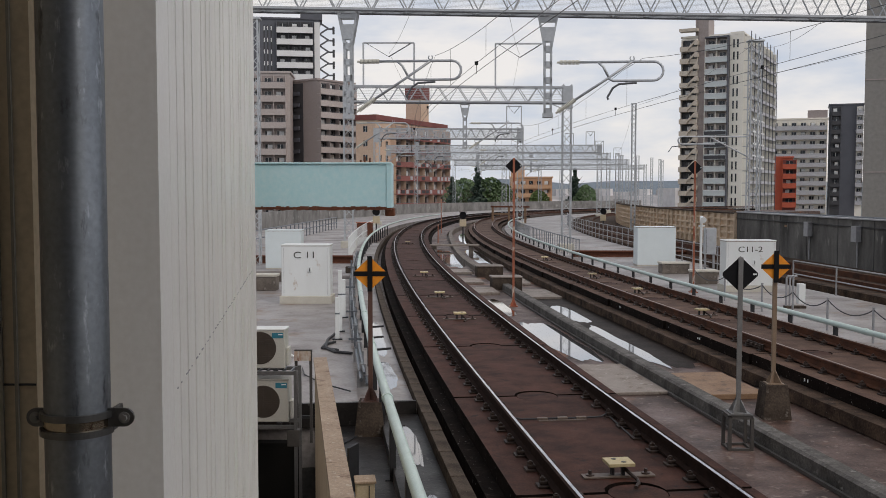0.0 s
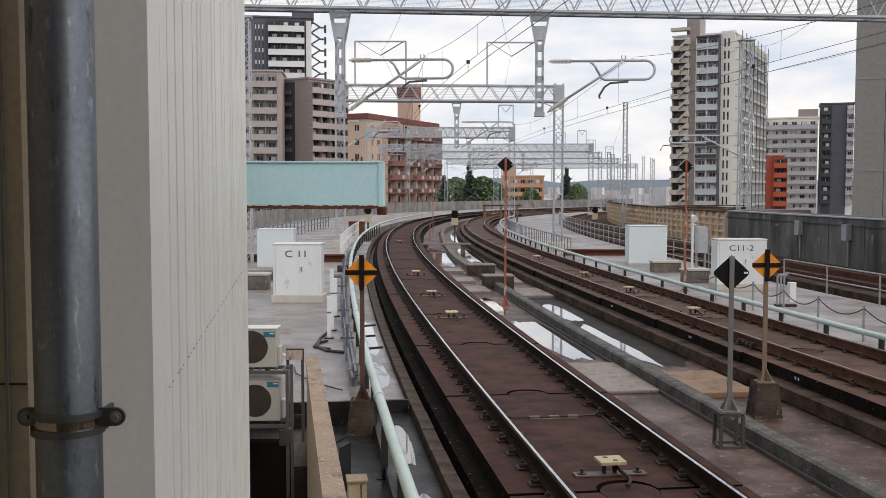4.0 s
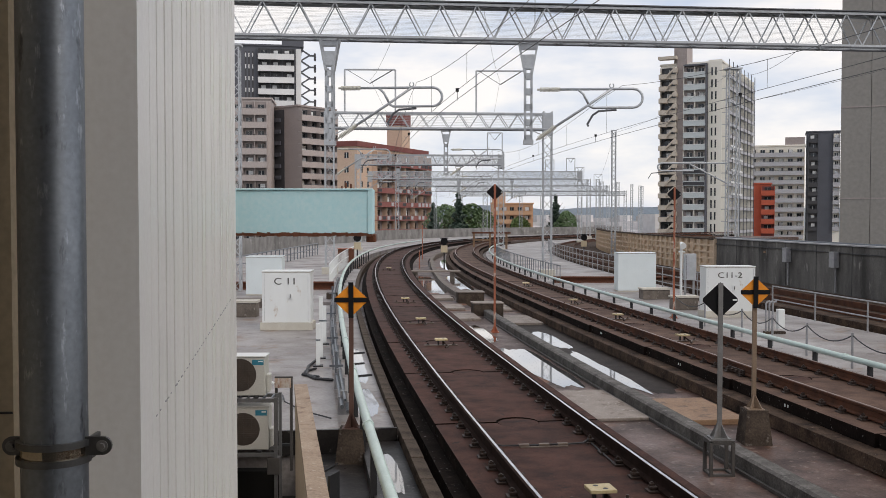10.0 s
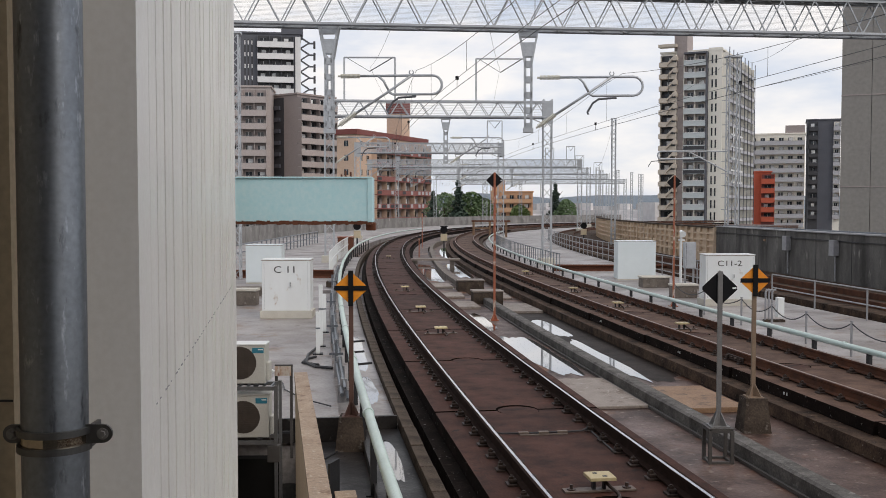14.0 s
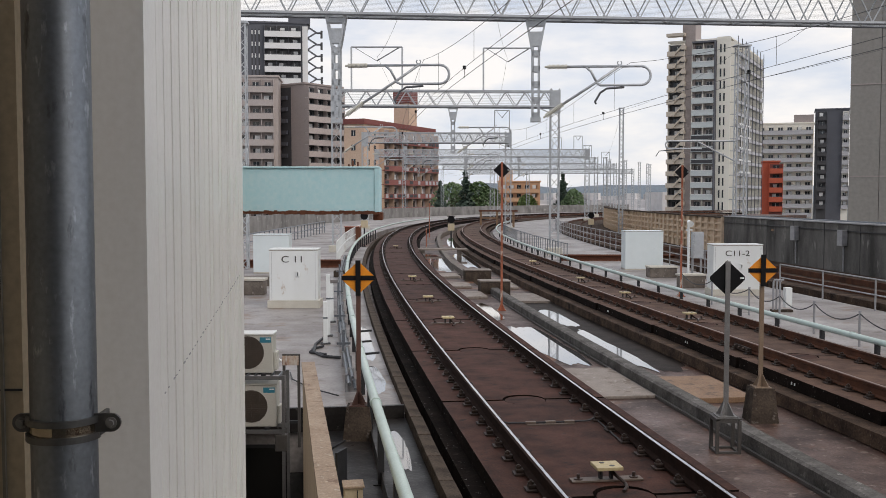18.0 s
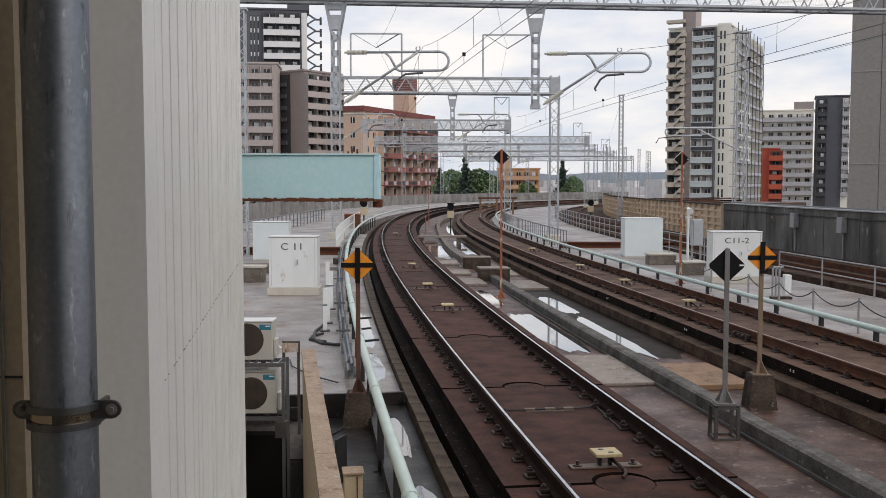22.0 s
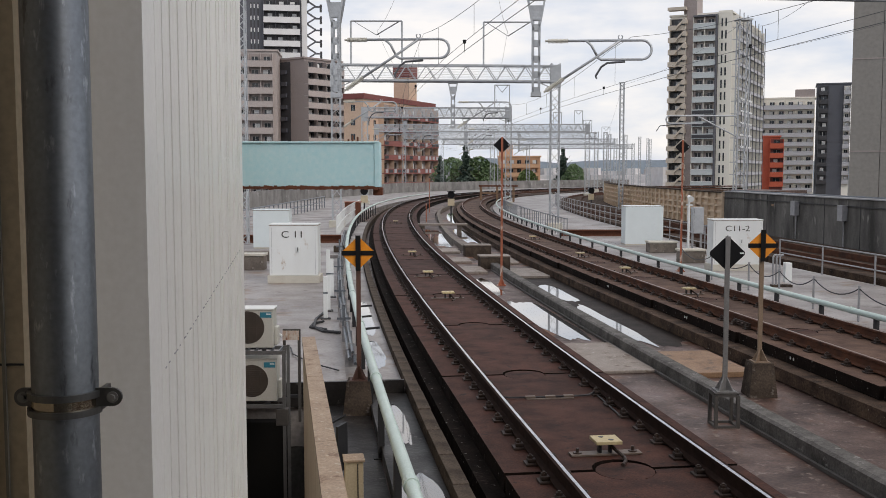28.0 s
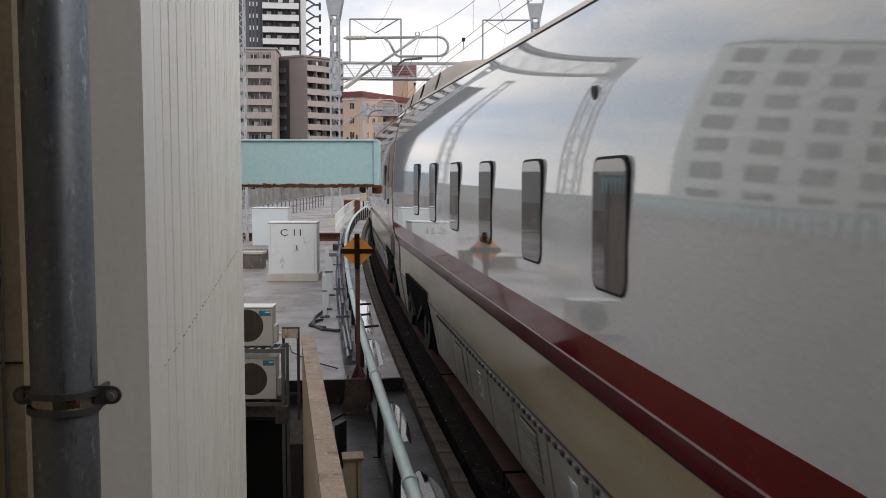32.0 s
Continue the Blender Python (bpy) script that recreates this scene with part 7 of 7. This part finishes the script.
for x, y, w, h, d, m_ in ((-3.0, 36.0, 1.1, 0.22, 0.4, "kerb"), (-2.95, 33.6, 1.0, 0.12, 0.5, "deck"), (-5.35, 29.6, 0.75, 0.42, 0.5, "trough"), (-5.7, 32.6, 1.0, 0.3, 0.6, "trough"), (-6.3, 28.4, 0.9, 0.36, 0.6, "trough"),
                          (8.85, 37.8, 1.05, 0.36, 0.6, "trough"), (8.85, 33.5, 0.84, 0.4, 0.5, "trough"), (9.9, 37.0, 0.8, 0.2, 0.5, "trough")):
    z = -0.28 if x < 0 else -0.45
    bl = thing("concrete_block", (x, y, z), (x * 13) % 9 - 4, "weathered concrete block resting on the deck", "concrete block", "concrete blocks")
    part("block", box(nbm(), -w / 2, w / 2, -d / 2, d / 2, 0, h, 0.02), M[m_], bl)
    if h > 0.3:
        part("cap", box(nbm(), -w / 2 - 0.03, w / 2 + 0.03, -d / 2 - 0.03, d / 2 + 0.03, h + 0.001, h + 0.07, 0.01), M["plinth"], bl, "beige slab cap")

# dwarf signals in the bend
for s, o, z in ((71.7, 3.5, -0.6), (68.4, -2.5, -0.28), (87.0, 15.2, -0.6)):
    ds = thing("dwarf_signal", on(s, o, z), 0, "dwarf signal with a black lamp above a pale box", "signal", "dwarf signals")
    part("post", box(nbm(), -0.05, 0.05, -0.05, 0.05, 0, 0.75), M["dark"], ds)
    part("box", box(nbm(), -0.24, 0.24, -0.12, 0.12, 0.75, 1.25, 0.02), M["cream_side"], ds)
    part("lamp", rod(nbm(), (0, -0.18, 1.55), (0, 0.12, 1.55), 0.26, 16), M["black"], ds)
    part("hood", box(nbm(), -0.28, 0.28, -0.3, -0.1, 1.76, 1.82), M["black"], ds)

# loudspeaker post and grey control box
ls = thing("speaker_post", (9.75, 37.3, -0.45), 0, "pale post with a white round loudspeaker", "loudspeaker post")
part("post", rod(nbm(), (0, 0, 0), (0, 0, 2.1), 0.05, 10), M["white"], ls)
part("loudspeaker", rod(nbm(), (0.02, -0.22, 2.05), (0.02, 0.1, 2.15), 0.12, 16, 0.06), M["white"], ls)
part("arm", box(nbm(), -0.1, 0.14, -0.03, 0.03, 1.8, 1.86), M["white"], ls)
cb = thing("control_box", (10.1, 37.4, -0.45), 0, "grey control box on two legs", "control box")
part("body", box(nbm(), -0.2, 0.22, -0.15, 0.15, 0.75, 1.75, 0.012), M["truss"], cb)
for x in (-0.16, 0.16):
    part("leg", box(nbm(), x - 0.03, x + 0.03, -0.05, 0.05, 0, 0.75), M["grey_post"], cb)
part("door_line", box(nbm(), -0.16, -0.15, -0.154, -0.1505, 0.8, 1.7), M["dark"], cb)
# cable pipes and white box beyond the second track
cl = thing("cable_terminal", (9.45, 26.4, -0.45), 0, "white terminal box with upright grey pipes", "terminal box")
part("box", box(nbm(), 0.06, 0.24, -0.1, 0.1, 0.12, 0.66, 0.015), M["white"], cl)
for x in (-0.24, -0.15, -0.06):
    part("pipe", tube(nbm(), [(x, 0, 0), (x, 0, 0.8), (x + 0.03, 0, 0.86), (x + 0.1, 0, 0.87)], 0.028, 8), M["grey_post"], cl)
part("foot", box(nbm(), -0.28, 0.27, -0.1, 0.1, 0, 0.06), M["kerb"], cl)
# loose coupling and clamp on the second track's near rail
rc = thing("rail_joint_clamp", on(17.6, second(17.6) - 0.82, -0.12), head(17.6), "bolted clamp with pale rods on the dull rail", "rail clamp")
part("fishplate", box(nbm(), -0.03, 0.0, -0.35, 0.35, -0.05, 0.04), M["clip"], rc)
for i in range(4):
    part("bolt", rod(nbm(), (-0.07, -0.27 + 0.18 * i, 0), (-0.03, -0.27 + 0.18 * i, 0), 0.025, 6), M["clip"], rc)
# wooden frame in the bend, orange brown
wf = thing("wooden_frame", on(98, 5.0, -0.4), head(98), "orange-brown timber frame beside the bend", "timber frame")
for x in (0.0, 1.6, 3.2):
    part("post", box(nbm(), x - 0.1, x + 0.1, -0.1, 0.1, 0, 1.5), M["lidrust"], wf)
part("top_rail", box(nbm(), -0.2, 3.6, -0.12, 0.12, 1.5, 1.65), M["rust"], wf)
part("mid_rail", box(nbm(), 0.1, 1.5, -0.05, 0.05, 0.8, 0.95), M["lidrust"], wf)
# rust-brown steel box beside the bend
rb_ = thing("steel_box", (-5.04, 63.8, -0.28), 0, "rust-brown steel equipment box on the deck", "equipment box")
part("body", box(nbm(), -0.5, 0.5, -0.35, 0.35, 0.03, 0.92, 0.02), M["rust"], rb_)
part("lid", box(nbm(), -0.54, 0.54, -0.39, 0.39, 0.921, 0.97, 0.01), M["rust_post"], rb_, "rusty lid")
part("foot", box(nbm(), -0.46, -0.34, -0.3, 0.3, 0, 0.029), M["rust"], rb_)
part("foot", box(nbm(), 0.34, 0.46, -0.3, 0.3, 0, 0.029), M["rust"], rb_)

# thin rusty posts between the tracks
for s, o, h in ((73.0, 1.9, 2.6), (60.0, 1.75, 1.2)):
    tp = thing("thin_post", on(s, o, -0.47), 0, "thin rusty red post between the tracks", "post", "thin posts")
    part("post", rod(nbm(), (0, 0, 0), (0, 0, h), 0.03, 8), M["rust_post"], tp)
    part("cap", box(nbm(), -0.05, 0.05, -0.05, 0.05, h, h + 0.12), M["dark"], tp)
# paired white survey marks on the second track's side
for s in (25.0, 19.5, 15.0, 13.2, 10.6):
    sm = thing("survey_mark", on(s, second(s) - 1.172, -0.29), head(s), "pair of small white marks on the slab side", "survey mark", "survey marks")
    for dy in (-0.05, 0.05):
        part("mark", box(nbm(), -0.008, 0.004, dy - 0.012, dy + 0.012, -0.022, 0.022), M["white"], sm)


# stones on the kerb, with open joints
stone = mesh_of("kerb_stone", box(nbm(), -0.08, 0.08, -0.492, 0.492, -0.06, 0, 0.008), M["kerb"])
tilt = random.Random(5)
for k in range(110):
    q = -19.0 + k * 1.0
    shared("kerb_stone", stone, kerb_l, on(q, -1.585 + tilt.uniform(-0.004, 0.004), -0.30 + tilt.uniform(-0.004, 0.004)), head(q) + tilt.uniform(-0.25, 0.25))

# ---- what moves ----
def car_pose(s, a, b):
    """The pose of a car whose origin is at s and whose bogies lie a ahead and b behind."""
    p, q = on(s + a), on(s - b)
    mid = q.lerp(p, b / (a + b))
    d = p - q
    return pose(mid.x, mid.y, 0, 0, 0, math.degrees(math.atan2(-d.x, d.y)))


def motions():
    def door(t):
        """How far along the track the leading car's front door is."""
        return 5.15 + 11.4 * (t - 29.5)

    times = [0, 8, 16, 22, 25, 26, 27, 28] + [28.5 + 0.25 * i for i in range(15)]
    walk(lead, [(t, car_pose(door(t) - 5.5, 6.5, 6.8)) for t in times])
    walk(coach, [(t, car_pose(door(t) - 25.7, 6.4, 6.4)) for t in times])
    walk(coach_2, [(t, car_pose(door(t) - 46.2, 6.4, 6.4)) for t in times])


motions()
